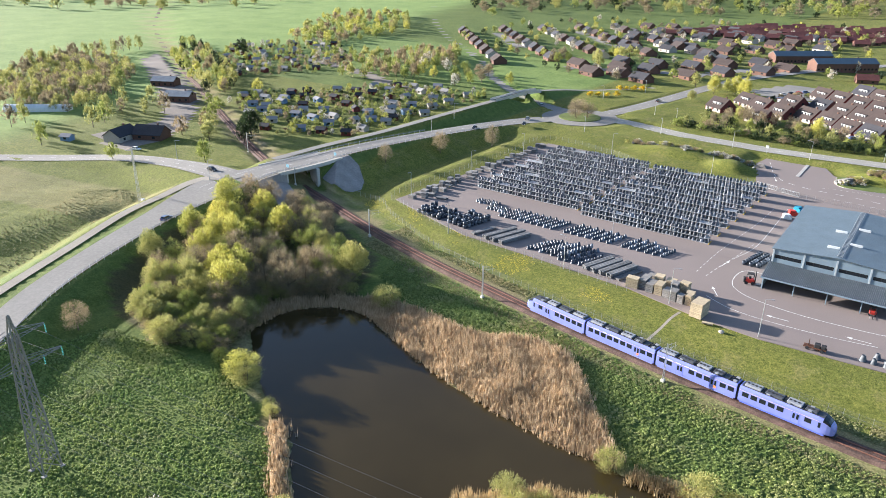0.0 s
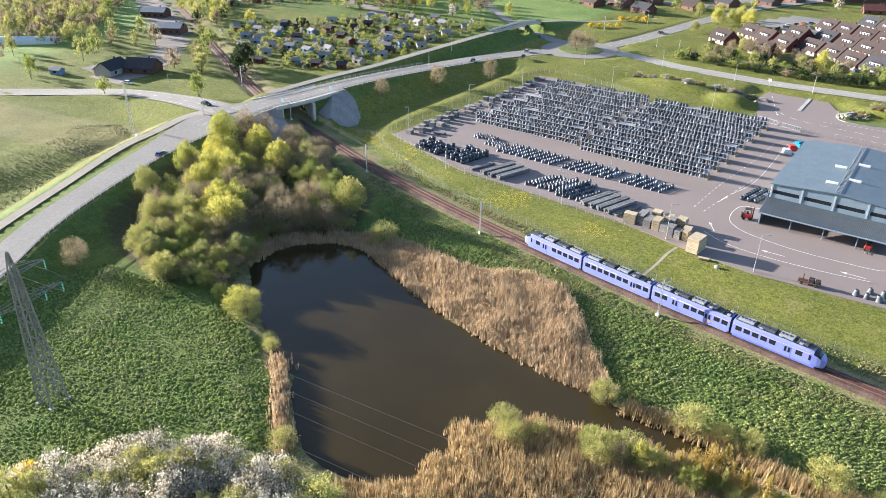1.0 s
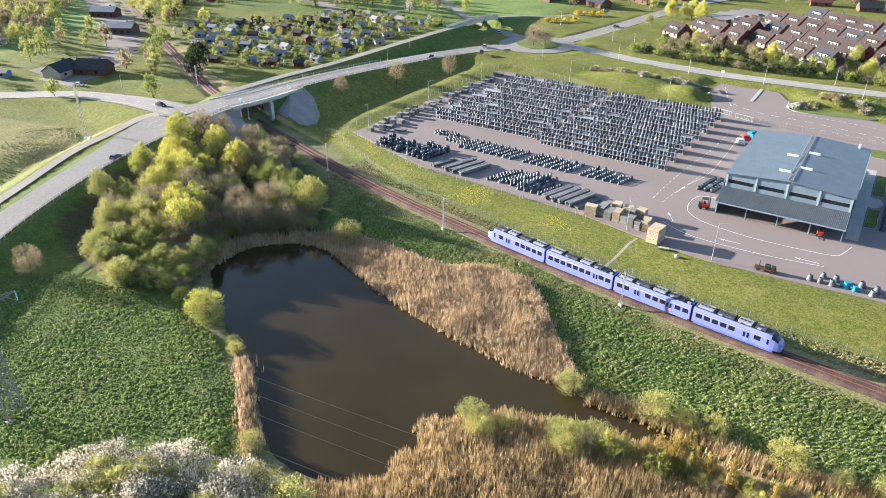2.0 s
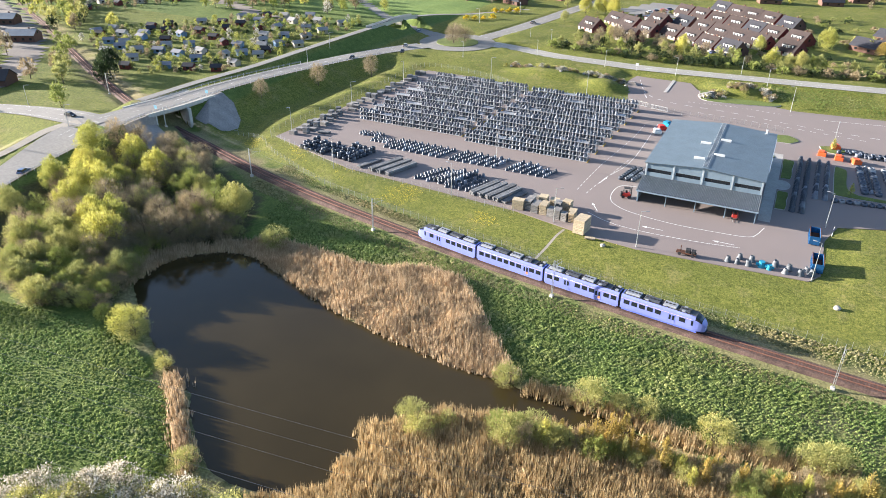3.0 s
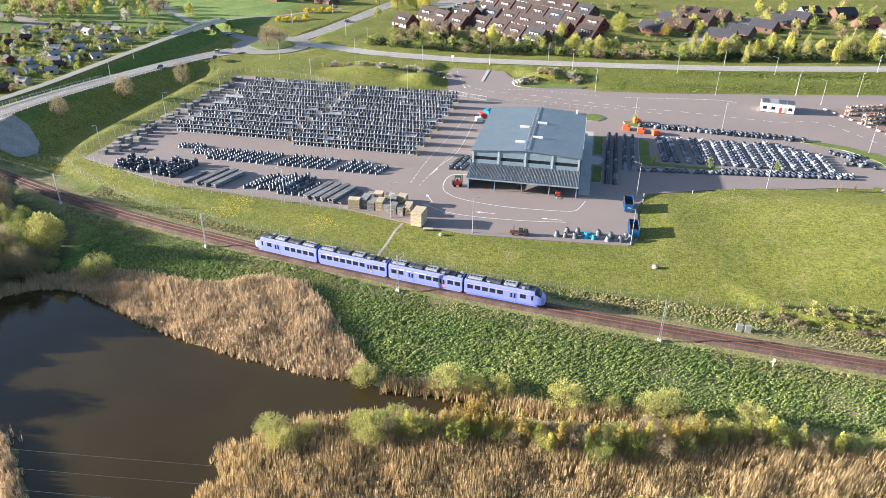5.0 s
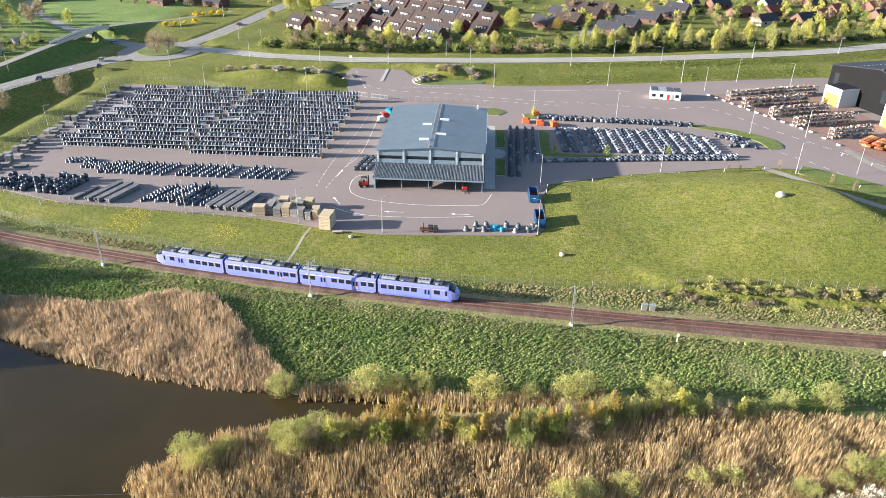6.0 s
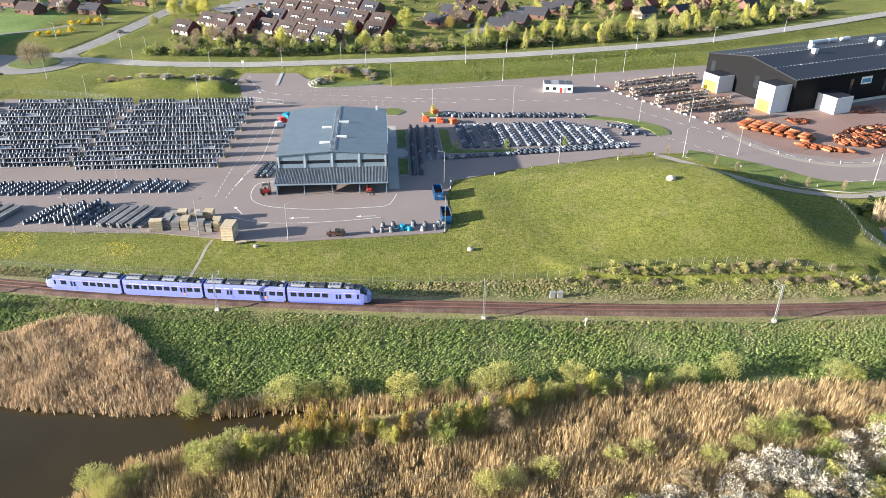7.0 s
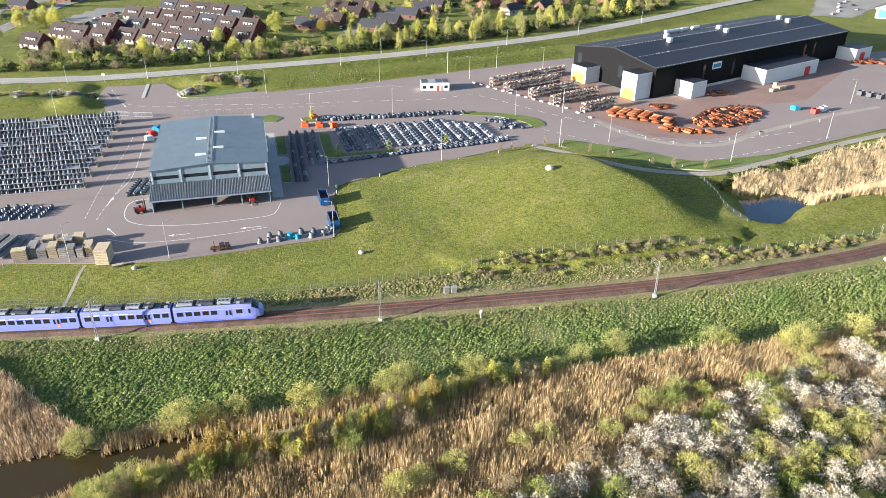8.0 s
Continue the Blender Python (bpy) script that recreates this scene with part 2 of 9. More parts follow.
# ---- the plan of the place ----
TRACK = smooth_line([(-1400, 900), (-1029, 680), (-745, 481), (-508, 340), (-401, 284), (-293, 225), (-225, 191), (-172, 171.5), (-143, 161.5), (-115, 153.5),
                     (-91, 148), (-65, 142.5), (-38, 138), (-10, 134), (12, 131.5), (50, 127.7), (80, 125.5), (108, 124.7), (130, 125.6),
                     (150, 127.5), (200, 135), (300, 158), (600, 260), (1500, 620)], 4.0)
TRACK_ROUGH = np.vstack([TRACK[::5], TRACK[-1:]])
WATER_Z = -3.0
POND = smooth_line([(-128, 97), (-130, 105), (-128, 112), (-121, 119), (-111, 121), (-103, 118), (-93, 114), (-83, 110), (-73, 107), (-63, 106),
                    (-54, 104), (-47, 104), (-40, 104), (-33, 102.5), (-25, 104), (-15, 101), (-8, 99.6), (-4, 99), (-4, 98.2), (-10, 98.2), (-17, 97.6), (-25, 96),
                    (-34, 93), (-43, 90), (-49, 86), (-53, 82), (-54.5, 78), (-50, 75), (-53, 71), (-52, 66), (-55, 63), (-63, 60),
                    (-70, 60), (-76, 63), (-81, 67), (-85, 70), (-88, 74), (-94, 75), (-106, 82), (-120, 91)], 3.0)[:-1]
POND_EAST = smooth_line([(134, 174), (133, 161), (129, 153), (135, 148), (142, 151), (150, 156), (170, 160), (215, 166), (216, 186), (180, 180), (160, 174), (146, 173)], 3.0)[:-1]
# raised roads: x, y, height, half width
HIGHROAD = smooth_line([(-100, -45, 1.4, 4.4), (-130, 5, 1.8, 4.4), (-168, 56, 2.6, 4.4), (-180, 74, 3.2, 4.4), (-190, 96, 4.0, 4.6), (-198, 120, 5.2, 5.6), (-205, 148, 6.6, 9.0),
                        (-205, 168, 7.0, 6.5), (-202, 186, 7.0, 5.8), (-201, 210, 6.6, 5.2), (-197, 238, 6.0, 5.0), (-190, 278, 4.4, 5.0),
                        (-183, 308, 3.0, 5.5), (-173, 330, 2.2, 6.0)], 3.0)
SIDEROAD = smooth_line([(-205, 157, 7.0, 6.0), (-222, 158, 6.6, 6.0), (-244, 158, 5.4, 5.0), (-272, 154, 3.6, 4.5), (-302, 139, 1.8, 4.5), (-345, 108, 1.2, 4.5), (-420, 40, 1.0, 4.5)], 3.0)
CYCLEWAY = smooth_line([(-150, 5, 1.6, 1.6), (-179, 51, 2.3, 1.6), (-189, 69, 2.8, 1.6), (-200, 92, 3.5, 1.6), (-210, 115, 4.7, 1.6), (-213, 131, 5.6, 1.7), (-216, 145, 6.4, 2.0), (-213, 155, 6.95, 2.6)], 3.0)
RAMP = smooth_line([(-214, 182, 6.9, 2.0), (-214, 212, 6.5, 2.0), (-211, 243, 6.4, 2.0), (-209, 286, 6.8, 2.0), (-207, 318, 7.2, 2.0), (-205, 340, 7.6, 2.0),
                    (-204, 366, 7.4, 2.0), (-198, 395, 5.0, 2.0), (-186, 420, 2.5, 2.0), (-160, 455, 2.0, 2.0)], 3.0)
MAINROAD = smooth_line([(-150, 352, 2.0, 5.5), (-128, 348, 2.0, 5.0), (-106, 341, 2.2, 4.8), (-82, 338, 2.4, 4.8), (-61, 336, 2.6, 4.8), (-28, 336, 3.2, 4.6), (15, 337, 4.0, 4.6),
                        (50, 340, 4.4, 4.6), (89, 346, 4.8, 4.6), (157, 363, 5.0, 4.6), (215, 388, 5.0, 4.6), (288, 424, 5.0, 4.6), (420, 500, 4.0, 4.6), (700, 700, 3.0, 4.6)], 4.0)
NORTHROAD = smooth_line([(-153, 362, 2.0, 5.0), (-146, 390, 2.2, 5.0), (-140, 425, 2.4, 5.0), (-132, 476, 2.6, 5.0), (-115, 540, 3.0, 5.0), (-60, 640, 3.0, 5.0), (60, 800, 3.0, 5.0)], 4.0)
WESTROAD = smooth_line([(-174, 355, 2.0, 4.5), (-196, 366, 1.6, 4.5), (-222, 384, 1.6, 4.0), (-262, 420, 2.0, 4.0), (-330, 500, 2.0, 4.0), (-470, 640, 3.0, 4.0), (-640, 860, 4.0, 4.0)], 4.0)
ROUND_C, ROUND_R, ROUND_Z = (-161, 346), 20.0, 2.0
YARD_POLY = [(-156, 187), (-128, 177), (-117, 173.5), (-87, 171), (-60, 168.5), (-38, 163), (-25, 161.5), (-6, 162.5), (14, 164), (16.5, 168), (17, 188), (20, 198),
             (38, 205), (55, 209), (75, 215), (90, 217), (101, 217), (113, 207), (125, 189), (137, 183), (169, 191), (221, 203), (330, 222), (330, 310), (290, 306), (152, 331), (82, 316), (34, 306),
             (5, 303), (-22, 310), (-34, 316), (-40, 329), (-62, 329), (-64, 316), (-60, 300), (-57, 287), (-100, 281), (-120, 290), (-150, 291), (-153, 235)]

FOOTWAY = smooth_line([(88, 216, 1.2, 1.5), (93, 211, 1.2, 1.5), (100, 203, 1.2, 1.5), (112, 189.5, 1.2, 1.5), (124, 182, 1.2, 1.5), (138, 179, 1.2, 1.5), (166, 185.5, 1.2, 1.5), (217, 197.5, 1.2, 1.5), (330, 216, 1.2, 1.5)], 3.0)


def mound_height(x, y):
    """The grassed hill east of the yard: long in the west, steep to the east."""
    ridge = 86.5 + (202 - y) * 0.32 + 2 * np.sin((y - 150) * 0.06)
    u = x - ridge
    across = np.where(u < 0, step01(-72, 4, u), 1 - step01(-1, 18, u))
    along = step01(137, 164, y) * (1 - step01(184, 217, y))
    return 7.2 * across * along


def pond_depth(x, y, poly, level, bank, z):
    d, _ = line_dist(x, y, poly, closed=True)
    ins = inside(x, y, poly)
    low = np.where(ins, level - np.minimum(d * 0.35, 1.2), level + d * bank)
    return np.minimum(z, low)


def land(x, y):
    """Height of the ground at plan points."""
    x, y = np.asarray(x, float), np.asarray(y, float)
    dt, _ = line_dist(x, y, TRACK_ROUGH)
    yt = np.interp(x, TRACK[:, 0], TRACK[:, 1])
    side = np.where(y > yt, dt, -dt)
    far = step01(300, 900, np.hypot(x, y))
    z = -1.7 + 2.7 * step01(6, 30, side) + 0.5 * step01(-40, -6, side)
    z = z + step01(-215, -235, x) * (0.6 - z) * step01(400, 240, y)
    z = z + 1.2 * step01(285, 330, y) + 6 * far * wave_noise(x, y, 900, 3) * 0.4
    z = z + 0.25 * wave_noise(x, y, 34, 5) * step01(3, 20, dt) * (1 - step01(8, 22, side) * step01(300, 220, y))
    z = np.maximum(z, mound_height(x, y) + 0.9 - 2.5 * (mound_height(x, y) < 0.05))
    ya = inside(x, y, YARD_POLY)
    yd, _ = line_dist(x, y, YARD_POLY, closed=True)
    flat = np.where(ya, 1.0, 1 - step01(1.5, 10, yd))
    mh = mound_height(x, y)
    z = np.where(mh < 0.6, z + (0.85 - z) * flat, np.where(ya, 0.85, z))
    # the hollow between the road embankment and the yard
    z = z - 2.5 * step01(-198, -186, x) * (1 - step01(-174, -162, x)) * step01(184, 196, y) * (1 - step01(285, 305, y))
    # banks beside the works entrance, planted with stones
    for bx, by, br, bh in ((-96, 306, 26, 2.6), (-70, 300, 13, 2.8), (-18, 316, 13, 1.6)):
        z = np.where(ya, z, z + bh * (1 - step01(0.2, 1.0, np.hypot((x - bx) / br, (y - by) / 9))))
    # the railway bed
    z = np.where(dt < 5.5, z + (-0.75 - z) * (1 - step01(3.2, 5.5, dt)), z)
    z = pond_depth(x, y, POND, WATER_Z, 0.16, z)
    z = pond_depth(x, y, POND_EAST, -1.6, 0.5, z)
    for line, slope in ((HIGHROAD, 0.5), (SIDEROAD, 0.4), (CYCLEWAY, 0.45), (RAMP, 0.5), (MAINROAD, 0.45), (NORTHROAD, 0.4), (WESTROAD, 0.4), (FOOTWAY, 0.22)):
        d, e = line_dist(x, y, np.vstack([line[::4], line[-1:]]))
        top = e[..., 0] - 0.18 - slope * np.maximum(d - e[..., 1] - 1.2, 0)
        cut = line is HIGHROAD or line is RAMP
        if cut:
            if line is HIGHROAD:
                top = np.where(d > e[..., 1] + 1.0, np.minimum(top, -0.9 + np.maximum(dt - 5.0, 0) * 0.62), top)
            gap = (dt < 6.5) if line is HIGHROAD else (np.hypot(x + 205, y - 352) < 9)
            top = np.where(gap, -99, top)
        z = np.where((d < e[..., 1] + 1.0) & (top > -50), top, np.maximum(z, top))
    rd = np.hypot(x - ROUND_C[0], y - ROUND_C[1])
    z = z + (ROUND_Z - 0.18 - z) * (1 - step01(ROUND_R + 1, ROUND_R + 8, rd))
    return z


def land1(x, y):
    return float(land(np.array([x]), np.array([y]))[0])


def grown(lo, hi, step, far, rate):
    """Grid lines: even between lo and hi, ever wider outside."""
    mid = list(np.arange(lo, hi, step))
    up, s, v = [], step, hi
    while v < far:
        up.append(v)
        s *= rate
        v += s
    dn, s, v = [], step, lo
    while v > -far:
        s *= rate
        v -= s
        dn.append(v)
    return np.array(dn[::-1] + mid + up)


GX, GY = grown(-235, 235, 1.65, 4500, 1.075), grown(35, 358, 1.65, 4500, 1.07)
gx, gy = np.meshgrid(GX, GY)
gz = land(gx, gy)
dtr, _ = line_dist(gx, gy, TRACK_ROUGH)
uneven = step01(18, 34, gx) * (1 - step01(112, 122, gx)) * step01(146, 154, gy) * (1 - step01(186, 196, gy - 0.05 * gx))
gz = gz + uneven * (0.045 * wave_noise(gx, gy, 3.4, 51) + 0.04 * wave_noise(gx, gy, 8.0, 52))
uneven = step01(-40, -60, gx + 190) * step01(60, 75, gy) * (1 - step01(125, 140, gy)) * (1 - step01(-232, -222, gx))
gz = gz + uneven * 0.25 * wave_noise(gx, gy, 9.0, 53)
side_n = gy > np.interp(gx, TRACK[:, 0], TRACK[:, 1])
in_yard = inside(gx, gy, YARD_POLY)
dpond, _ = line_dist(gx, gy, POND, closed=True)
in_pond = inside(gx, gy, POND)
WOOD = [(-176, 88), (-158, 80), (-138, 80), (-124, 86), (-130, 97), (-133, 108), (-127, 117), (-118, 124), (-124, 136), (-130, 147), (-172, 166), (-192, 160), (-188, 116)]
BIGREED = [(-124, 122), (-111, 129), (-98, 128), (-84, 126), (-68, 133), (-59, 131), (-52, 124), (-45, 115), (-39, 109), (-34, 104), (-46, 103), (-63, 105.5), (-83, 110), (-103, 117.5), (-112, 121)]
SOUTHMARSH = [(-55, 79), (-52, 83), (-44, 90), (-34, 94), (-18, 97.5), (0, 97.5), (10, 98.5), (24, 103), (53, 101), (75, 101), (95, 99), (125, 99), (140, 90), (100, 84), (60, 74), (20, 70), (-20, 55), (-50, 52), (-62, 58), (-55, 63), (-52, 66), (-54, 71), (-51, 75)]
LEFTREED = [(-92.5, 76), (-87, 70.5), (-80.5, 64.5), (-73.5, 59.5), (-74, 57), (-82, 62.5), (-89.5, 69.5), (-96, 75)]
rough_edge = 3.0 * wave_noise(gx, gy, 14, 11)
# mown grass north of the line and along the roads, tussocky meadow south of it
lawn = step01(6.5, 11, dtr + rough_edge * 0.7) * side_n * (gx > -190) * (1 - step01(1000, 1200, gy))
lawn = np.maximum(lawn, step01(200, 210, gy) * (gx > -188) * 1.0)
lawn = np.maximum(lawn, 0.8 * (gx < -205) * (gy < 330))
dry = (1 - step01(4.0, 8.5, dtr + rough_edge)) * np.where(side_n, 0.75, 0.55)
dry = np.maximum(dry, 0.7 * (1 - step01(0.5, 4.5, dpond + rough_edge)) * ~in_pond)
dry = np.maximum(dry, 0.5 * step01(-10, 12, gx) * (1 - side_n) * step01(96, 112, gy) * (0.5 + 0.5 * wave_noise(gx, gy, 17, 8)))
dry = np.maximum(dry, 0.35 * (gx < -215) * (np.abs(gy - 110 - 0.2 * gx - 60) < 14) * (gy < 175))
crop = step01(-430, -470, gx + 0.35 * (gy - 400)) * 1.0
crop = np.maximum(crop, step01(370, 400, gy) * step01(-185, -200, gx) * step01(560, 520, gy) * 0.6)
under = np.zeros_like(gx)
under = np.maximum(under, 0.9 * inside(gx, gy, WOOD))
for poly in (BIGREED, SOUTHMARSH, LEFTREED):
    dry = np.maximum(dry, 0.85 * inside(gx, gy, poly))
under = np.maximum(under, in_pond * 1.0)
n_y, n_x = gx.shape
idx = np.arange(n_x * n_y).reshape(n_y, n_x)
quads = np.stack([idx[:-1, :-1], idx[:-1, 1:], idx[1:, 1:], idx[1:, :-1]], -1).reshape(-1, 4)
ground_me = np_mesh("ground", np.stack([gx, gy, gz], -1).reshape(-1, 3), quads, GRASS, smooth=True)
reg = ground_me.color_attributes.new("region", "FLOAT_COLOR", "POINT")
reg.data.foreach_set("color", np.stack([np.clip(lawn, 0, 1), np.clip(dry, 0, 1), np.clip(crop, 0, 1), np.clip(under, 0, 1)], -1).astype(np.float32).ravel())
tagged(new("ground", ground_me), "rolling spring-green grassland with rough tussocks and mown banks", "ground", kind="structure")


def flat_sheet(name, poly, z, material, label, category, thick=0.5):
    bm = bmesh.new()
    poly_prism(bm, [tuple(p[:2]) for p in poly], z - thick, z)
    me = bpy.data.meshes.new(name)
    bm.to_mesh(me)
    bm.free()
    me.materials.append(material)
    return tagged(new(name, me), label, category, kind="structure")


def grow_poly(poly, by):
    c = np.mean(np.asarray(poly), axis=0)
    p = np.asarray(poly, float)
    return [tuple(c + (q - c) * (1 + by / max(np.linalg.norm(q - c), 1))) for q in p]


flat_sheet("water", grow_poly(POND, 3.0)[::-1], WATER_Z, WATER, "still dark brown pond water mirroring the sky", "pond", 0.02)
flat_sheet("water.001", grow_poly(POND_EAST, 2.0)[::-1], -1.6, WATER_DEEP, "small dark blue retention pond water", "pond", 0.02)
flat_sheet("yard_pavement", YARD_POLY, 1.0, YARD, "worn pinkish-grey asphalt of a storage yard", "pavement", 0.5)
for nm, ln, mt, lb in (("road", HIGHROAD, ASPHALT, "light grey asphalt road on an embankment"), ("road.001", SIDEROAD, ASPHALT, "light grey asphalt side road"),
                       ("road.002", MAINROAD, PALE_ASPHALT, "sunlit pale asphalt main road along the works"), ("road.003", NORTHROAD, ASPHALT, "pale asphalt road to the housing estate"),
                       ("road.004", WESTROAD, ASPHALT, "asphalt road below the footbridge"), ("cycle_path", CYCLEWAY, PATHM, "narrow pale cycle path beside the road"),
                       ("cycle_path.001", RAMP, ASPHALT, "asphalt cycle ramp rising to a footbridge")):
    z_up = {"road": 0.0, "road.001": 0.012, "road.002": 0.006, "road.003": 0.010, "road.004": 0.014}.get(nm, 0.02)
    tagged(new(nm, ribbon(nm, ln[:, :3], ln[:, 3], z_up, mt)), lb, "road", kind="structure")
ang = np.linspace(0, 2 * math.pi, 49)[:-1]
flat_sheet("roundabout", [(ROUND_C[0] + ROUND_R * math.cos(a), ROUND_C[1] + ROUND_R * math.sin(a)) for a in ang], ROUND_Z + 0.03, ASPHALT, "pale asphalt roundabout ring", "road")
flat_sheet("roundabout_island", [(ROUND_C[0] + 11 * math.cos(a), ROUND_C[1] + 11 * math.sin(a)) for a in ang], ROUND_Z + 0.25, LAWN_FLAT, "grassed island of a roundabout with a stone kerb", "traffic island", 0.3)

# ---- the railway ----
def track_at(s_or_x):
    """Place and heading of the line at an x between the bridge and the east."""
    y = float(np.interp(s_or_x, TRACK[:, 0], TRACK[:, 1]))
    y2 = float(np.interp(s_or_x + 2.0, TRACK[:, 0], TRACK[:, 1]))
    return y, math.atan2(y2 - y, 2.0)


def swept(name, line, section, material):
    """A cross-section (offset, height) swept along a plan line."""
    line = np.asarray(line, float)
    d = np.gradient(line[:, :2], axis=0)
    d /= np.linalg.norm(d, axis=1)[:, None]
    nrm = np.stack([d[:, 1], -d[:, 0]], 1)
    base = line[:, 2] if line.shape[1] > 2 else np.zeros(len(line))
    n, k = len(line), len(section)
    v = np.zeros((n, k, 3))
    for j, (o, h) in enumerate(section):
        v[:, j, :2] = line[:, :2] + nrm * o
        v[:, j, 2] = base + h
    i = np.arange(n - 1)[:, None] * k + np.arange(k)[None]
    j = np.arange(n - 1)[:, None] * k + (np.arange(k)[None] + 1) % k
    return np_mesh(name, v.reshape(-1, 3), np.stack([i, j, j + k, i + k], -1).reshape(-1, 4), material)


railway = thing("railway_track", None, "single railway track, rusty rails and sleepers on brown ballast", "railway", kind="structure")
share("ballast", swept("ballast", TRACK, [(-2.7, -0.95), (-1.75, -0.185), (1.75, -0.185), (2.7, -0.95)], BALLAST), railway)
for o in (-0.75, 0.75):
    share("rail", swept("rail", TRACK, [(o - 0.06, -0.2), (o - 0.045, 0.0), (o + 0.045, 0.0), (o + 0.06, -0.2)], RAIL), railway)
seg = np.hypot(*np.diff(TRACK[:, :2], axis=0).T)
arc = np.concatenate([[0], np.cumsum(seg)])
s_near = np.interp(-330, TRACK[:, 0], arc), np.interp(260, TRACK[:, 0], arc)
ss = np.arange(s_near[0], s_near[1], 0.65)
sx, sy = np.interp(ss, arc, TRACK[:, 0]), np.interp(ss, arc, TRACK[:, 1])
th = np.arctan2(np.gradient(sy), np.gradient(sx))
cube = np.array([[x, y, z] for x in (-.13, .13) for y in (-1.25, 1.25) for z in (-0.3, -0.17)])
cube_f = np.array([[0, 1, 3, 2], [4, 6, 7, 5], [0, 4, 5, 1], [2, 3, 7, 6], [1, 5, 7, 3], [0, 2, 6, 4]])
cx = sx[:, None] + cube[None, :, 0] * np.cos(th)[:, None] - cube[None, :, 1] * np.sin(th)[:, None]
cy = sy[:, None] + cube[None, :, 0] * np.sin(th)[:, None] + cube[None, :, 1] * np.cos(th)[:, None]
cz = np.broadcast_to(cube[None, :, 2], cx.shape)
sl = share("sleepers", np_mesh("sleepers", np.stack([cx, cy, cz], -1).reshape(-1, 3), (cube_f[None] + 8 * np.arange(len(ss))[:, None, None]).reshape(-1, 4), SLEEPER), railway)
tagged(sl, kind="stuff")

MAST_X = (-250, -195, -141.8, -89.6, -37.0, 20.2, 82.2, 146.8, 208)


def catenary_mast(x):
    y, a = track_at(x)
    base = Vector((x, y)) + Vector((math.sin(a), -math.cos(a))) * (4.2 if x > -120 else 3.4)
    z = land1(*base) - 0.1
    t = thing("catenary_mast", Matrix.Translation((*base, z)) @ Matrix.Rotation(a, 4, "Z"), "slim grey steel railway mast with wire bracket on concrete foot", "mast", "masts along the railway")
    h = 8.4 - z
    part("foot", boxes((-0.4, 0.4, -0.4, 0.4, -0.6, 0.75), bevel=0.06), PALE_CONCRETE, t, "pale concrete foot")
    bm = bmesh.new()
    for dx in (-0.16, 0.16):
        box(bm, dx - 0.04, dx + 0.04, -0.1, 0.1, 0.7, h)
    for k in range(9):
        z0 = 0.9 + k * (h - 1.2) / 9
        rod(bm, (-0.15 if k % 2 else 0.15, 0, z0), (0.15 if k % 2 else -0.15, 0, z0 + (h - 1.2) / 9), 0.025, n=4)
    part("pole", bm, GALV, t)
    bm = bmesh.new()
    rod(bm, (0, 0, h - 1.3), (0, 4.2, h - 2.0), 0.045)
    rod(bm, (0, 0, h - 0.3), (0, 3.6, h - 1.1), 0.035)
    rod(bm, (0, 3.6, h - 1.1), (0, 3.6, h - 2.6), 0.03)
    rod(bm, (0, 0, h - 2.4), (0, 2.4, h - 1.75), 0.03)
    part("bracket", bm, GALV, t)
    bm = bmesh.new()
    for yy in (0.25, 0.42, 0.59):
        rod(bm, (0, yy, h - 1.42 - 0.05), (0, yy + 0.08, h - 1.43 - 0.05), 0.11, n=8)
    part("insulator", bm, SLEEPER, t, "brown insulator")
    return t


for x in MAST_X:
    catenary_mast(x)


def wire(parent, name, pts, sag, r, material, n=10):
    """A hanging wire through the points: a thin tube of three sides."""
    line = []
    for p, q in zip(pts[:-1], pts[1:]):
        p, q = np.array(p, float), np.array(q, float)
        for t in np.arange(n) / n:
            line.append(p + (q - p) * t - np.array([0, 0, 4 * sag * t * (1 - t)]))
    line.append(np.array(pts[-1], float))
    return share(name, swept(name, np.array(line), [(-r, -r), (r, -r), (0, r)], material), parent)


WIRE = plain("wire", (0.16, 0.16, 0.16), 0.7, 0.0)
wires = thing("overhead_line", None, "thin overhead contact wires along the railway", "overhead line", kind="structure")
on_axis = [(x, track_at(x)[0]) for x in MAST_X]
wire(wires, "contact_wire", [(x, y, 5.6) for x, y in on_axis], 0.05, 0.007, WIRE)
wire(wires, "carrier_wire", [(x, y, 7.1) for x, y in on_axis], 0.7, 0.007, WIRE)
off = [(x, y - 3.9, 8.3) for x, y in on_axis]
wire(wires, "feeder_wire", off, 0.5, 0.007, WIRE)

# fence between the line and the works
fence_line = smooth_line([(-172, 186), (-158, 182.5), (-150, 177), (-120, 164), (-91, 157), (-60, 151.5), (-38, 147.5), (-10, 144), (12, 142.5), (37, 142.2), (58, 143.2), (85, 142.3), (99, 139.8), (112, 136.3), (128, 134.8), (159, 136.5), (215, 147)], 2.6)
fence_z = land(fence_line[:, 0], fence_line[:, 1])
MESHWIRE, MW_NT, MW_B = node_mat("chain_link", 0.5, 0.6)
MW_B.inputs["Base Color"].default_value = (0.3, 0.31, 0.3, 1)
MW_B.inputs["Alpha"].default_value = 0.05


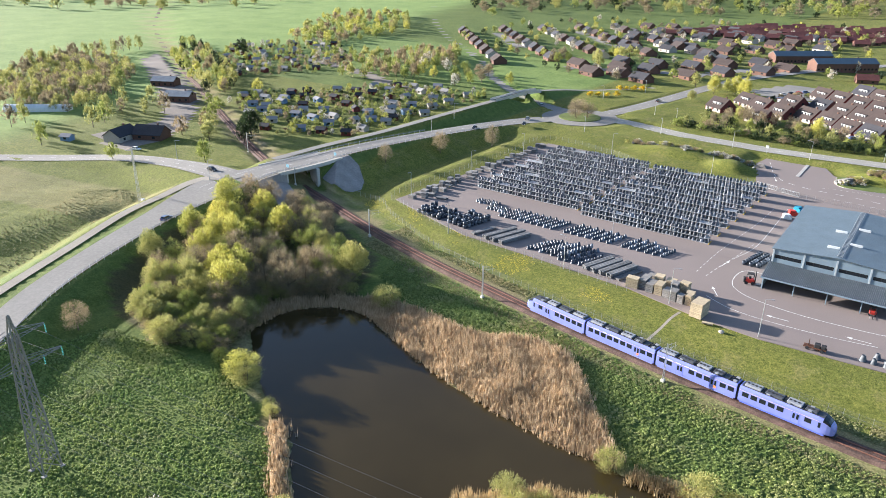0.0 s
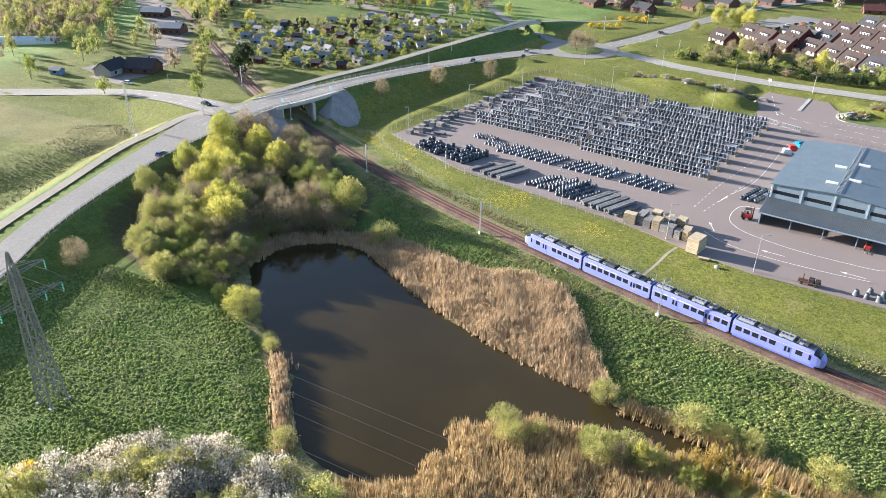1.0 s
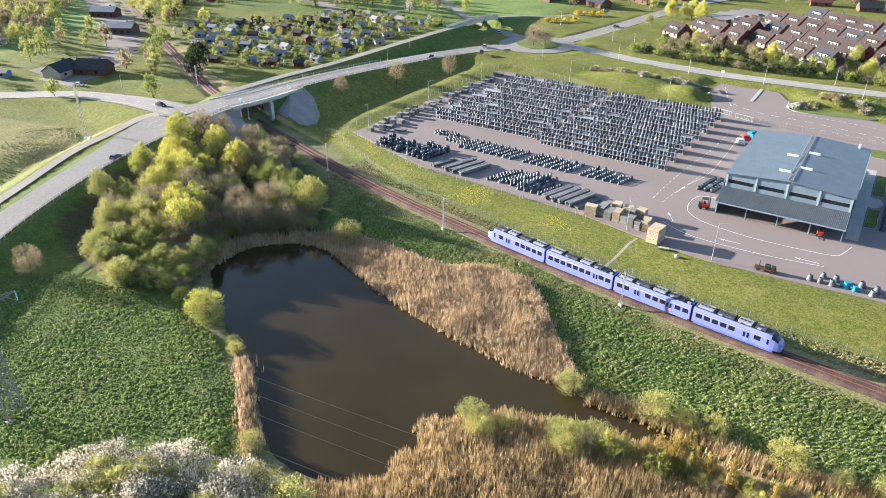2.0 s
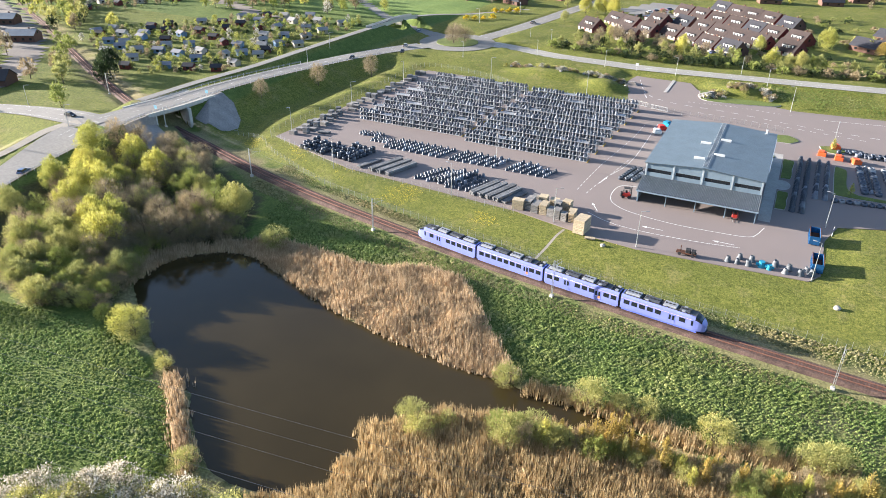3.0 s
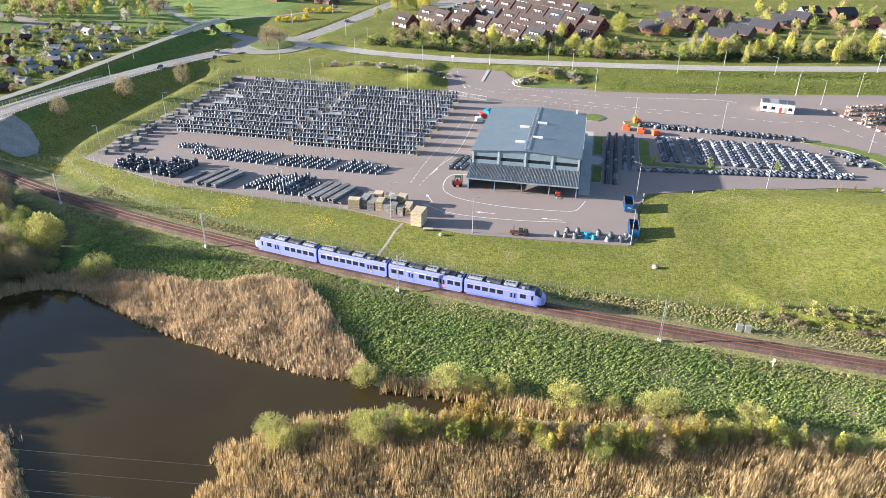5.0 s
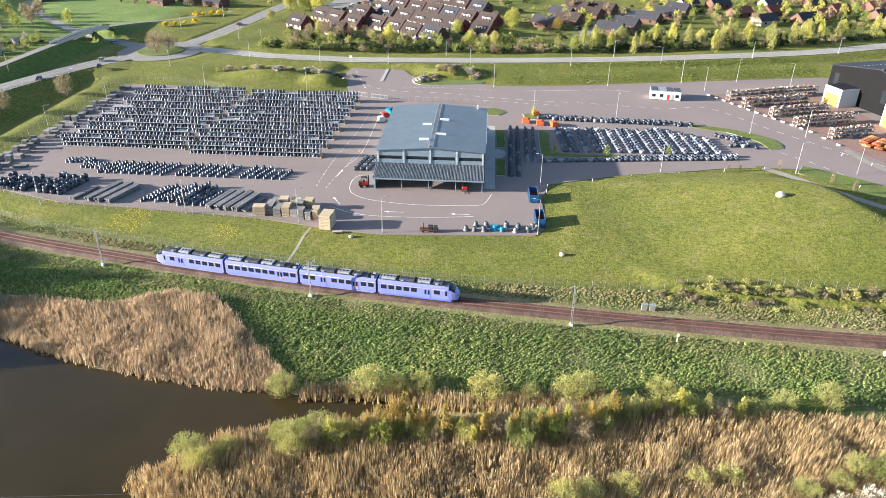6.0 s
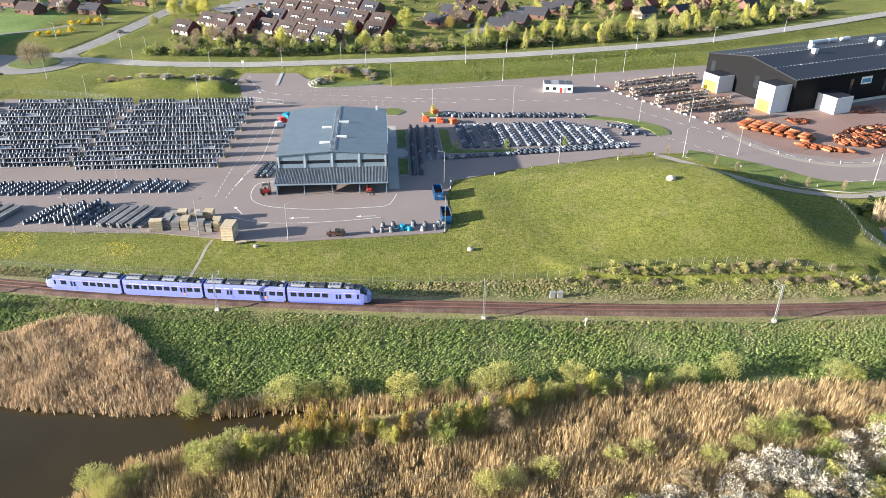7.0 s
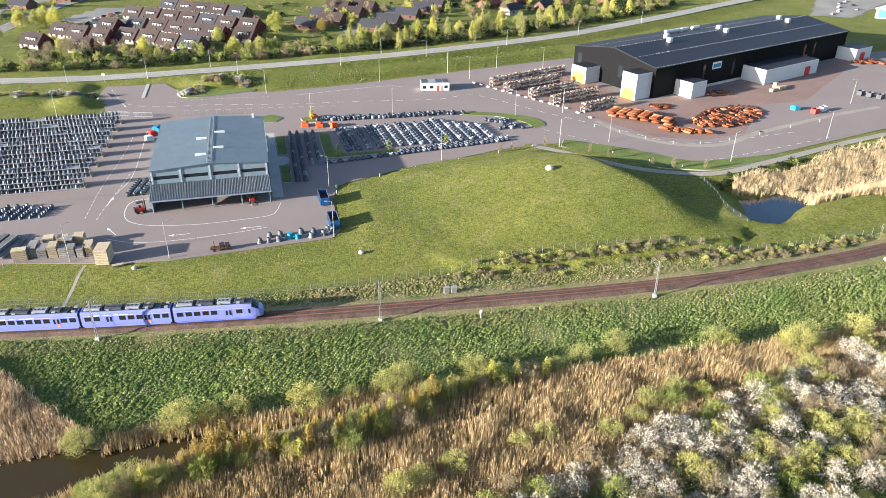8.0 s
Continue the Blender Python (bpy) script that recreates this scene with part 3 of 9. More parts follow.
def fence_run(label, line, zs, height, post_mat, name="mesh_fence"):
    f = thing(name, None, label, "fence")
    pm = np_mesh("post", np.array([[x, y, z] for z in (-0.3, height) for x, y in ((-.028, -.028), (.028, -.028), (.028, .028), (-.028, .028))]),
                 np.array([[0, 1, 5, 4], [1, 2, 6, 5], [2, 3, 7, 6], [3, 0, 4, 7], [4, 5, 6, 7]]), post_mat)
    for (x, y), z in zip(line[:, :2], zs):
        share("post", pm, f, Matrix.Translation((x, y, z)))
    l3 = np.column_stack([line[:, :2], zs])
    net = share("net", swept("net", l3, [(0, 0.05), (0, height), (0.012, height), (0.012, 0.05)], MESHWIRE), f)
    share("top_wire", swept("top_wire", l3, [(-.005, height - .008), (.005, height - .008), (0, height + .004)], MESHWIRE), f)
    return f


fence_run("grey chain-link fence along the railway bank", fence_line, fence_z, 1.8, GALV)

# lineside boxes and marker posts
for x, dy, h in ((41, -6.0, 2.3),):
    y, a = track_at(x)
    z = land1(x, y + dy)
    t = thing("marker_post", Matrix.Translation((x, y + dy, z)), "white trackside marker post in the grass", "post")
    part("post", boxes((-0.09, 0.09, -0.09, 0.09, -0.3, h), bevel=0.02), WHITE, t)
    part("plate", boxes((-0.3, 0.3, -0.12, -0.095, h - 0.7, h), bevel=0.01), WHITE, t, "white marker plate")
for x in (36.5, 38.2):
    y, a = track_at(x)
    z = land1(x, y + 5.5)
    t = thing("relay_cabinet", Matrix.Translation((x, y + 5.5, z)), "grey metal relay cabinet beside the railway", "cabinet", "relay cabinets")
    part("body", boxes((-0.6, 0.6, -0.3, 0.3, 0.15, 1.5), bevel=0.03), GALV, t)
    part("plinth", boxes((-0.65, 0.65, -0.35, 0.35, -0.3, 0.15)), CONCRETE, t)
    part("roof", boxes((-0.68, 0.68, -0.38, 0.38, 1.5, 1.58)), GALV, t)

# ---- the train ----
LILAC = plain("lilac_train_paint", (0.21, 0.24, 0.60), 0.3, grain=0.5, vary=0.05, spec=0.5)
LILAC_DEEP = plain("blue_violet_paint", (0.13, 0.17, 0.62), 0.3, grain=0.5, vary=0.06, spec=0.5)
TRAIN_ROOF = plain("train_roof_grey", (0.075, 0.08, 0.09), 0.6, grain=2, vary=0.2)
UNIT_GREY = plain("roof_unit_grey", (0.27, 0.28, 0.30), 0.6, grain=2, vary=0.15)
UNDER = plain("underframe", (0.035, 0.034, 0.036), 0.8)
PINK = plain("pale_pink_stripe", (0.62, 0.42, 0.62), 0.4, vary=0.05)
ORANGE = plain("orange_door_paint", (0.80, 0.25, 0.07), 0.4, vary=0.05)
LAMPW, _nt, _b = node_mat("lamp_lens", 0.1)
_b.inputs["Base Color"].default_value = (0.85, 0.85, 0.8, 1)
CAR_L, CAR_W = 18.45, 2.9
SIDE = [(-1.36, 0.45), (-1.45, 0.9), (-1.45, 3.15), (-1.36, 3.55), (-1.1, 3.78), (0, 3.86), (1.1, 3.78), (1.36, 3.55), (1.45, 3.15), (1.45, 0.9), (1.36, 0.45)]


def car_shell(nose):
    """The body of a car along x; nose: rounded and raked end towards +x."""
    bm = bmesh.new()
    L = CAR_L / 2 - 0.25
    stations = [(-L, 1, 1, 0)] + [(v, 1, 1, 0) for v in (-L / 3, L / 3)]
    if nose:
        stations += [(L - 2.8, 1, 1, 0), (L - 2.0, .985, .97, .0), (L - 1.2, .93, .86, .02), (L - 0.5, .83, .68, .04), (L, .66, .5, .06), (L + 0.22, .45, .36, .09)]
    else:
        stations += [(L, 1, 1, 0)]
    rings = []
    for x, ky, kz, dz in stations:
        rings.append([bm.verts.new((x, y * ky, 0.45 + dz * 3 + (z - 0.45) * kz)) for y, z in SIDE])
    n = len(SIDE)
    for a, b in zip(rings[:-1], rings[1:]):
        for i in range(n):
            bm.faces.new((a[i], b[i], b[(i + 1) % n], a[(i + 1) % n]))
    bm.faces.new(rings[0])
    bm.faces.new(rings[-1][::-1])
    bmesh.ops.recalc_face_normals(bm, faces=bm.faces)
    return bm


def window_pane(w, h):
    bm = boxes((-w / 2, w / 2, -0.015, 0.015, -h / 2, h / 2), bevel=0.01)
    me = bpy.data.meshes.new("window")
    bm.to_mesh(me)
    bm.free()
    me.materials.append(DARK_GLASS)
    return me


PANE, DOORPANE = window_pane(1.28, 1.0), window_pane(0.42, 1.15)


def train_car(train, m, nose, door_x, door_mat, pantograph, shade, orange_door=False, lettered=False):
    car = new("car")
    car.parent, car.matrix_basis = train, m
    b = part("body", car_shell(nose), LILAC, car)
    L = CAR_L / 2
    for sy in (-1, 1):
        for x in np.arange(-L + 1.6, L - (3.4 if nose else 1.2), 1.72):
            if min(abs(x - d) for d in door_x) < 1.45:
                continue
            share("window", PANE, car, Matrix.Translation((x, sy * 1.452, 2.25)))
        for d in door_x:
            bm = bmesh.new()
            for k in (-1, 1):
                box(bm, d + k * 0.02, d + k * 0.68, sy * 1.455 - 0.012, sy * 1.455 + 0.012, 0.62, 2.95)
            dr = part("door", bm, door_mat, car, "double sliding door")
            if orange_door and d == door_x[-1]:
                part("door_panel", boxes((d + 0.1, d + 0.62, sy * 1.47 - 0.004, sy * 1.47 + 0.004, 0.9, 1.45)), ORANGE, dr, "orange door panel")
            for k in (-0.72, 0.72):
                part("door_seal", boxes((d + k - 0.03, d + k + 0.03, sy * 1.455 - 0.01, sy * 1.455 + 0.01, 0.62, 2.95)), LILAC_DEEP, dr)
            for k in (-1, 1):
                g = share("window", DOORPANE, dr, Matrix.Translation((d + k * 0.36, sy * 1.472, 2.05)))
        part("skirt", boxes((-L + 0.6, L - (1.6 if nose else 0.6), sy * 1.38 - 0.03, sy * 1.38 + 0.03, 0.2, 0.5)), shade, car)
        part("waist_stripe", boxes((-L + 0.4, L - (2.9 if nose else 0.4), sy * 1.452 - 0.006, sy * 1.452 + 0.006, 2.92, 3.0)), PINK, car, "thin pink stripe above the windows")
    part("roof_skin", boxes((-L + 0.5, L - (2.2 if nose else 0.5), -1.05, 1.05, 3.80, 3.90), bevel=0.03), TRAIN_ROOF, car, "dark grey roof")
    for x0, x1, hh in ((-L + 1.0, -L + 4.2, 0.42), (-L + 5.0, -L + 8.4, 0.34), (-L + 9.2, -L + 12.0, 0.45), (-L + 12.6, -L + 14.8, 0.3)):
        part("roof_unit", boxes((x0, x1, -0.95, 0.95, 3.88, 3.88 + hh), bevel=0.08), UNIT_GREY if hh > 0.4 else TRAIN_ROOF, car, "grey roof equipment box")
        bm = bmesh.new()
        for x in np.arange(x0 + 0.4, x1 - 0.2, 0.8):
            rod(bm, (x, 0, 3.86 + hh), (x, 0, 3.94 + hh), 0.28, n=10)
        part("roof_fan", bm, UNDER, car)
    for x in np.arange(-L + 4.6, L - (3.2 if nose else 1.0), 3.9):
        part("roof_frame", boxes((x - 0.06, x + 0.06, -1.15, 1.15, 3.86, 4.12), (x + 0.5, x + 0.62, -1.15, 1.15, 3.86, 4.12), (x - 0.06, x + 0.62, -0.08, 0.08, 4.04, 4.14)), UNDER, car, "black roof frame")
        part("roof_box", boxes((x + 0.75, x + 1.5, -1.1, -0.5, 3.86, 4.2), (x + 0.75, x + 1.5, 0.5, 1.1, 3.86, 4.2), bevel=0.04), UNIT_GREY, car, "pale grey roof box")
    if lettered:
        for sy in (-1, 1):
            part("lettering", boxes(*[(-L + 1.8 + 0.62 * i, -L + 2.2 + 0.62 * i + 0.08 * (i % 3), sy * 1.456 - 0.006, sy * 1.456 + 0.006, 2.98, 3.13) for i in range(13) if i not in (4, 7)]), WHITE, car, "row of small white marks above the windows")
    bm = bmesh.new()
    for yy in (-1.12, 1.12):
        rod(bm, (-L + 0.8, yy, 3.93), (L - 3, yy, 3.93), 0.04, n=5)
    part("roof_pipe", bm, UNDER, car)
    if pantograph:
        bm = bmesh.new()
        for yy in (-0.5, 0.5):
            rod(bm, (-1.2, yy, 4.0), (0.5, yy * 0.8, 4.75), 0.035, n=5)
            rod(bm, (0.5, yy * 0.8, 4.75), (-0.9, yy * 0.6, 5.45), 0.03, n=5)
        rod(bm, (-0.9, -0.95, 5.5), (-0.9, 0.95, 5.5), 0.04, n=5)
        box(bm, -1.6, 0.2, -0.7, 0.7, 3.92, 4.05)
        part("pantograph", bm, UNDER, car, "raised dark pantograph")
    for x in (-L, L) if not nose else (-L, L - 3.6):
        bm = bmesh.new()
        for dx in (-0.9, 0.9):
            for yy in (-0.8, 0.8):
                rod(bm, (x + dx, yy - 0.07, 0.43), (x + dx, yy + 0.07, 0.43), 0.43, n=14)
        box(bm, x - 1.5, x + 1.5, -1.1, -0.95, 0.3, 0.6)
        box(bm, x - 1.5, x + 1.5, 0.95, 1.1, 0.3, 0.6)
        part("bogie", bm, UNDER, car)
    if nose:
        part("underframe", boxes((-L + 2, L - 5.4, -1.15, 1.15, 0.18, 0.5)), UNDER, car)
        bm = bmesh.new()
        rings = []
        for x, ky, kz, dz in ((L - 2.0, .985, .97, .0), (L - 1.2, .93, .86, .02), (L - 0.62, .85, .71, .036)):
            rings.append([bm.verts.new((x - 0.25 + 0.03, y * ky * 1.02, 0.45 + dz * 3 + (z - 0.45) * kz + 0.03)) for y, z in SIDE[2:9]])
        for p, q in zip(rings[:-1], rings[1:]):
            for i in range(6):
                bm.faces.new((p[i], q[i], q[i + 1], p[i + 1]))
        bmesh.ops.recalc_face_normals(bm, faces=bm.faces)
        bmesh.ops.solidify(bm, geom=list(bm.faces), thickness=0.02)
        part("windscreen", bm, DARK_GLASS, car, "raked dark windscreen")
        for sy in (-1, 1):
            share("window", DOORPANE, car, Matrix.Translation((L - 2.75, sy * 1.452, 2.2)))
            part("headlight", boxes((L - 0.22, L - 0.05, sy * 0.72 - 0.12, sy * 0.72 + 0.12, 1.35, 1.55), bevel=0.03), LAMPW, car)
        part("bumper", boxes((L - 0.5, L + 0.25, -0.75, 0.75, 0.3, 0.62), bevel=0.1), UNDER, car, "dark front apron")
    else:
        part("underframe", boxes((-L + 2, L - 2, -1.15, 1.15, 0.18, 0.5)), UNDER, car)
    return car


train = thing("passenger_train", None, "lilac four-car electric passenger train on the track", "train")
FRONT_X = -4.0
s_front = np.interp(FRONT_X, TRACK[:, 0], arc)
for k in range(4):
    s = s_front - CAR_L * (k + 0.5) - 0.2
    p = [np.array([np.interp(v, arc, TRACK[:, 0]), np.interp(v, arc, TRACK[:, 1])]) for v in (s - 6.5, s + 6.5)]
    c, d = (p[0] + p[1]) / 2, p[1] - p[0]
    m = Matrix.Translation((c[0], c[1], 0.05)) @ Matrix.Rotation(math.atan2(d[1], d[0]) + (math.pi if k == 3 else 0), 4, "Z")
    train_car(train, m, k in (0, 3), ((2.2,) if k in (0, 3) else (4.6,)) if k != 1 else (-3.4, 4.2), LILAC, k in (1,), LILAC_DEEP if k == 0 else LILAC, k in (1, 2), k in (1, 2))
    if k < 3:
        e = s - CAR_L / 2
        x, y = np.interp(e, arc, TRACK[:, 0]), np.interp(e, arc, TRACK[:, 1])
        g = part("gangway", boxes((-0.35, 0.35, -1.2, 1.2, 0.5, 3.6), bevel=0.05), UNDER, train, "dark folded gangway between cars")
        g.matrix_basis = Matrix.Translation((x, y, 0)) @ Matrix.Rotation(math.atan2(d[1], d[0]), 4, "Z")

# ---- the works: warehouse, hall, kiosk ----
ROOF_BLUE = roof_mat("blue_grey_roof_sheet", (0.115, 0.148, 0.172), 0.6, axis=1)
CANOPY = roof_mat("dark_corrugated_sheet", (0.13, 0.145, 0.155), 0.35, axis=0, depth=0.08)
BLACK_CLAD = roof_mat("black_cladding", (0.0055, 0.0055, 0.0065), 0.5, axis=0, rough=0.75, spec=0.12)
BLACK_ROOF = roof_mat("black_roof_felt", (0.011, 0.012, 0.018), 1.2, axis=0, rough=0.6)
WHITE_CLAD = plain("white_panel_cladding", (0.60, 0.62, 0.62), 0.45, grain=0.8, vary=0.05)
YELLOW = plain("yellow_paint", (0.80, 0.55, 0.04), 0.5, vary=0.08)
RED = plain("red_paint", (0.55, 0.045, 0.03), 0.45, vary=0.12)
BLUE = plain("blue_container_paint", (0.022, 0.10, 0.24), 0.5, vary=0.2)
CYAN = plain("turquoise_paint", (0.035, 0.25, 0.38), 0.45, vary=0.1)
RUST = plain("rusty_steel", (0.13, 0.055, 0.03), 0.85, grain=3, vary=0.4)
WOOD = plain("fresh_timber", (0.54, 0.44, 0.29), 0.8, grain=2.5, vary=0.2, per_object=0.25)
WOOD_GREY = plain("weathered_timber", (0.29, 0.275, 0.255), 0.85, grain=2.5, vary=0.25, per_object=0.3)
# Near-black colour stands in for the shade inside the loading bay
SHADE_IN = plain("interior_shade_colour", (0.03, 0.03, 0.032), 0.9)
RED_ORANGE = plain("red_orange_plastic", (0.66, 0.12, 0.03), 0.5, vary=0.12)


def gable_roof(bm, x0, x1, y0, y1, z_eave, z_ridge, thick, over=0.4):
    """A shallow roof with its ridge along y, as a slab."""
    xm = (x0 + x1) / 2
    k = (z_ridge - z_eave) / (xm - x0)
    prof = [(x0 - over, z_eave - over * k), (xm, z_ridge), (x1 + over, z_eave - over * k)]
    lo = [[bm.verts.new((x, y, z)) for x, z in prof] for y in (y0 - over, y1 + over)]
    hi = [[bm.verts.new((x, y, z + thick)) for x, z in prof] for y in (y0 - over, y1 + over)]
    for i in (0, 1):
        bm.faces.new((hi[0][i], hi[0][i + 1], hi[1][i + 1], hi[1][i]))
        bm.faces.new((lo[0][i + 1], lo[0][i], lo[1][i], lo[1][i + 1]))
        for j in (0, 1):
            bm.faces.new((lo[j][i], lo[j][i + 1], hi[j][i + 1], hi[j][i]))
    for i in (0, 2):
        bm.faces.new((lo[0][i], hi[0][i], hi[1][i], lo[1][i]))
    bmesh.ops.recalc_face_normals(bm, faces=bm.faces)
    return bm


def gable_wall(bm, x0, x1, y0, y1, z0, z_eave, z_ridge):
    """A wall slab under a gable, its ridge in the middle."""
    prof = [(x0, z0), (x1, z0), (x1, z_eave), ((x0 + x1) / 2, z_ridge), (x0, z_eave)]
    a, b = [bm.verts.new((x, y0, z)) for x, z in prof], [bm.verts.new((x, y1, z)) for x, z in prof]
    bm.faces.new(a)
    bm.faces.new(b[::-1])
    for i in range(5):
        bm.faces.new((a[i], b[i], b[(i + 1) % 5], a[(i + 1) % 5]))
    bmesh.ops.recalc_face_normals(bm, faces=bm.faces)
    return bm


def warehouse():
    w = thing("warehouse", None, "blue-grey sheet metal warehouse with open loading canopy", "warehouse")
    x0, x1, y0, y1, ze, zr = -31.6, 0.0, 197.6, 240.5, 10.2, 11.3
    # front: the upper wall above the loading bay, cut for a band of windows
    bm = gable_wall(bmesh.new(), x0, x1, y0, y0 + 0.35, 8.6, ze, zr)
    part("gable", bm, WALL_BLUE, w)
    part("lower_band", boxes((x0, x1, y0, y0 + 0.35, 5.4, 7.55)), WALL_BLUE, w)
    bays = np.linspace(x0, x1, 5)
    for a, b in zip(bays[:-1], bays[1:]):
        for xa, xb in ((a, a + 0.6), (b - 0.6, b)):
            part("window_pier", boxes((xa, xb, y0 + 0.02, y0 + 0.33, 7.55, 8.6)), WALL_BLUE, w)
        f = part("window", boxes((a + 0.6, b - 0.6, y0 + 0.14, y0 + 0.2, 7.55, 8.6)), DARK_GLASS, w, "dark strip window")
        n = 4
        for i in range(n + 1):
            x = a + 0.85 + (b - a - 1.7) * i / n
            part("window_bar", boxes((x - 0.04, x + 0.04, y0 + 0.1, y0 + 0.139, 7.55, 8.6)), UNDER, f)
    for x in bays:
        xx = min(max(x, x0 + 0.25), x1 - 0.25)
        part("pilaster", boxes((xx - 0.22, xx + 0.22, y0 - 0.14, y0 - 0.004, 5.4, ze + 0.02 + (0.55 if abs(x - (x0 + x1) / 2) < 9 else 0) * 0.8), bevel=0.02), WALL_PALE, w, "pale steel pilaster")
    part("side_wall", boxes((x0, x0 + 0.35, y0 + 0.35, y1, 1.0, ze)), WALL_BLUE, w)
    part("side_wall", boxes((x1 - 0.35, x1, y0 + 0.35, y1, 1.0, ze)), WALL_BLUE, w)
    part("back_wall", gable_wall(bmesh.new(), x0 + 0.35, x1 - 0.35, y1 - 0.35, y1 - 0.01, 1.0, ze, zr), WALL_BLUE, w)
    part("inner_wall", boxes((x0 + 0.36, x1 - 0.36, y0 + 3.6, y0 + 3.9, 1.0, 7.0)), SHADE_IN, w, "loading bay back wall, its shade put into a dark colour")
    for x in bays[:-1]:
        xx = x + (bays[1] - bays[0]) / 2
        dr = part("loading_door", boxes((xx - 2.3, xx + 2.3, y0 + 3.5, y0 + 3.59, 1.0, 5.2)), GALV, w, "grey rolling loading door")
    for x in bays:
        xx = min(max(x, x0 + 0.2), x1 - 0.2)
        part("column", boxes((xx - 0.12, xx + 0.12, 190.2, 190.44, 1.0, 4.7), bevel=0.02), WALL_BLUE, w)
        part("bay_column", boxes((xx - 0.18, xx + 0.18, y0 + 0.02, y0 + 0.33, 1.0, 5.4)), WALL_PALE, w)
    part("roof", gable_roof(bmesh.new(), x0, x1, y0, y1, ze, zr, 0.18), ROOF_BLUE, w, "blue-grey seamed metal roof")
    bm = bmesh.new()
    lo = [bm.verts.new(p) for p in ((x0 - 0.4, 189.4, 4.62), (x1 + 0.3, 189.4, 4.62), (x1 + 0.3, y0 - 0.15, 6.25), (x0 - 0.4, y0 - 0.15, 6.25))]
    hi = [bm.verts.new((v.co.x, v.co.y, v.co.z + 0.14)) for v in lo]
    bm.faces.new(hi), bm.faces.new(lo[::-1])
    for i in range(4):
        bm.faces.new((lo[i], lo[(i + 1) % 4], hi[(i + 1) % 4], hi[i]))
    part("canopy", bm, CANOPY, w, "dark corrugated canopy over the loading bay")
    bm = bmesh.new()
    for x in np.arange(x0 - 0.3, x1 + 0.3, 0.42):
        a = [bm.verts.new(p) for p in ((x, 189.38, 4.76), (x + 0.16, 189.38, 4.76), (x + 0.16, y0 - 0.15, 6.39), (x, y0 - 0.15, 6.39))]
        b = [bm.verts.new((v.co.x + (0.04 if i in (0, 3) else -0.04), v.co.y, v.co.z + 0.08)) for i, v in enumerate(a)]
        bm.faces.new(b)
        for i in range(4):
            bm.faces.new((a[i], a[(i + 1) % 4], b[(i + 1) % 4], b[i]))
    part("canopy_ribs", bm, CANOPY, w)
    part("fascia", boxes((x0 - 0.42, x1 + 0.32, 189.26, 189.4, 4.4, 4.8)), WALL_BLUE, w)
    # West screen reaches the ground, added to block low sun from the bay
    for sx in (x0, x1):
        part("canopy_end_screen", boxes((sx - 0.1, sx + 0.1, 190.6, y0 - 0.2, 1.0 if sx == x0 else 4.3, 4.7)), WALL_BLUE, w)
    bm = bmesh.new()
    for y in np.arange(y0 + 1, y1, 1.0):
        box(bm, -16.4, -15.2, y, y + 0.18, zr + 0.3, zr + 0.36)
    for x in (-16.4, -15.2):
        box(bm, x - 0.05, x + 0.05, y0 + 0.6, y1 - 0.2, zr + 0.22, zr + 0.3)
    part("roof_walkway", bm, GALV, w, "steel roof walkway along the ridge")
    for x, y in ((-18.2, 204.5), (-13.4, 209.5), (-18.4, 218.5), (-13.2, 223.5)):
        s = -0.07 if x < -16 else 0.07
        part("roof_vent", boxes((x - 1.5, x + 1.5, y - 0.24, y + 0.24, zr - 0.1, zr + 0.6), bevel=0.06), WHITE_CLAD, w, "long white roof vent")
    part("gutter", boxes((x1 + 0.41, x1 + 0.6, y0 + 8, y1 - 4, ze - 0.2, ze + 0.12)), WHITE_CLAD, w)
    part("chimney", boxes((-3.1, -2.5, 238.6, 239.2, 10.3, 11.9), bevel=0.05), WHITE_CLAD, w)
    return w


warehouse()


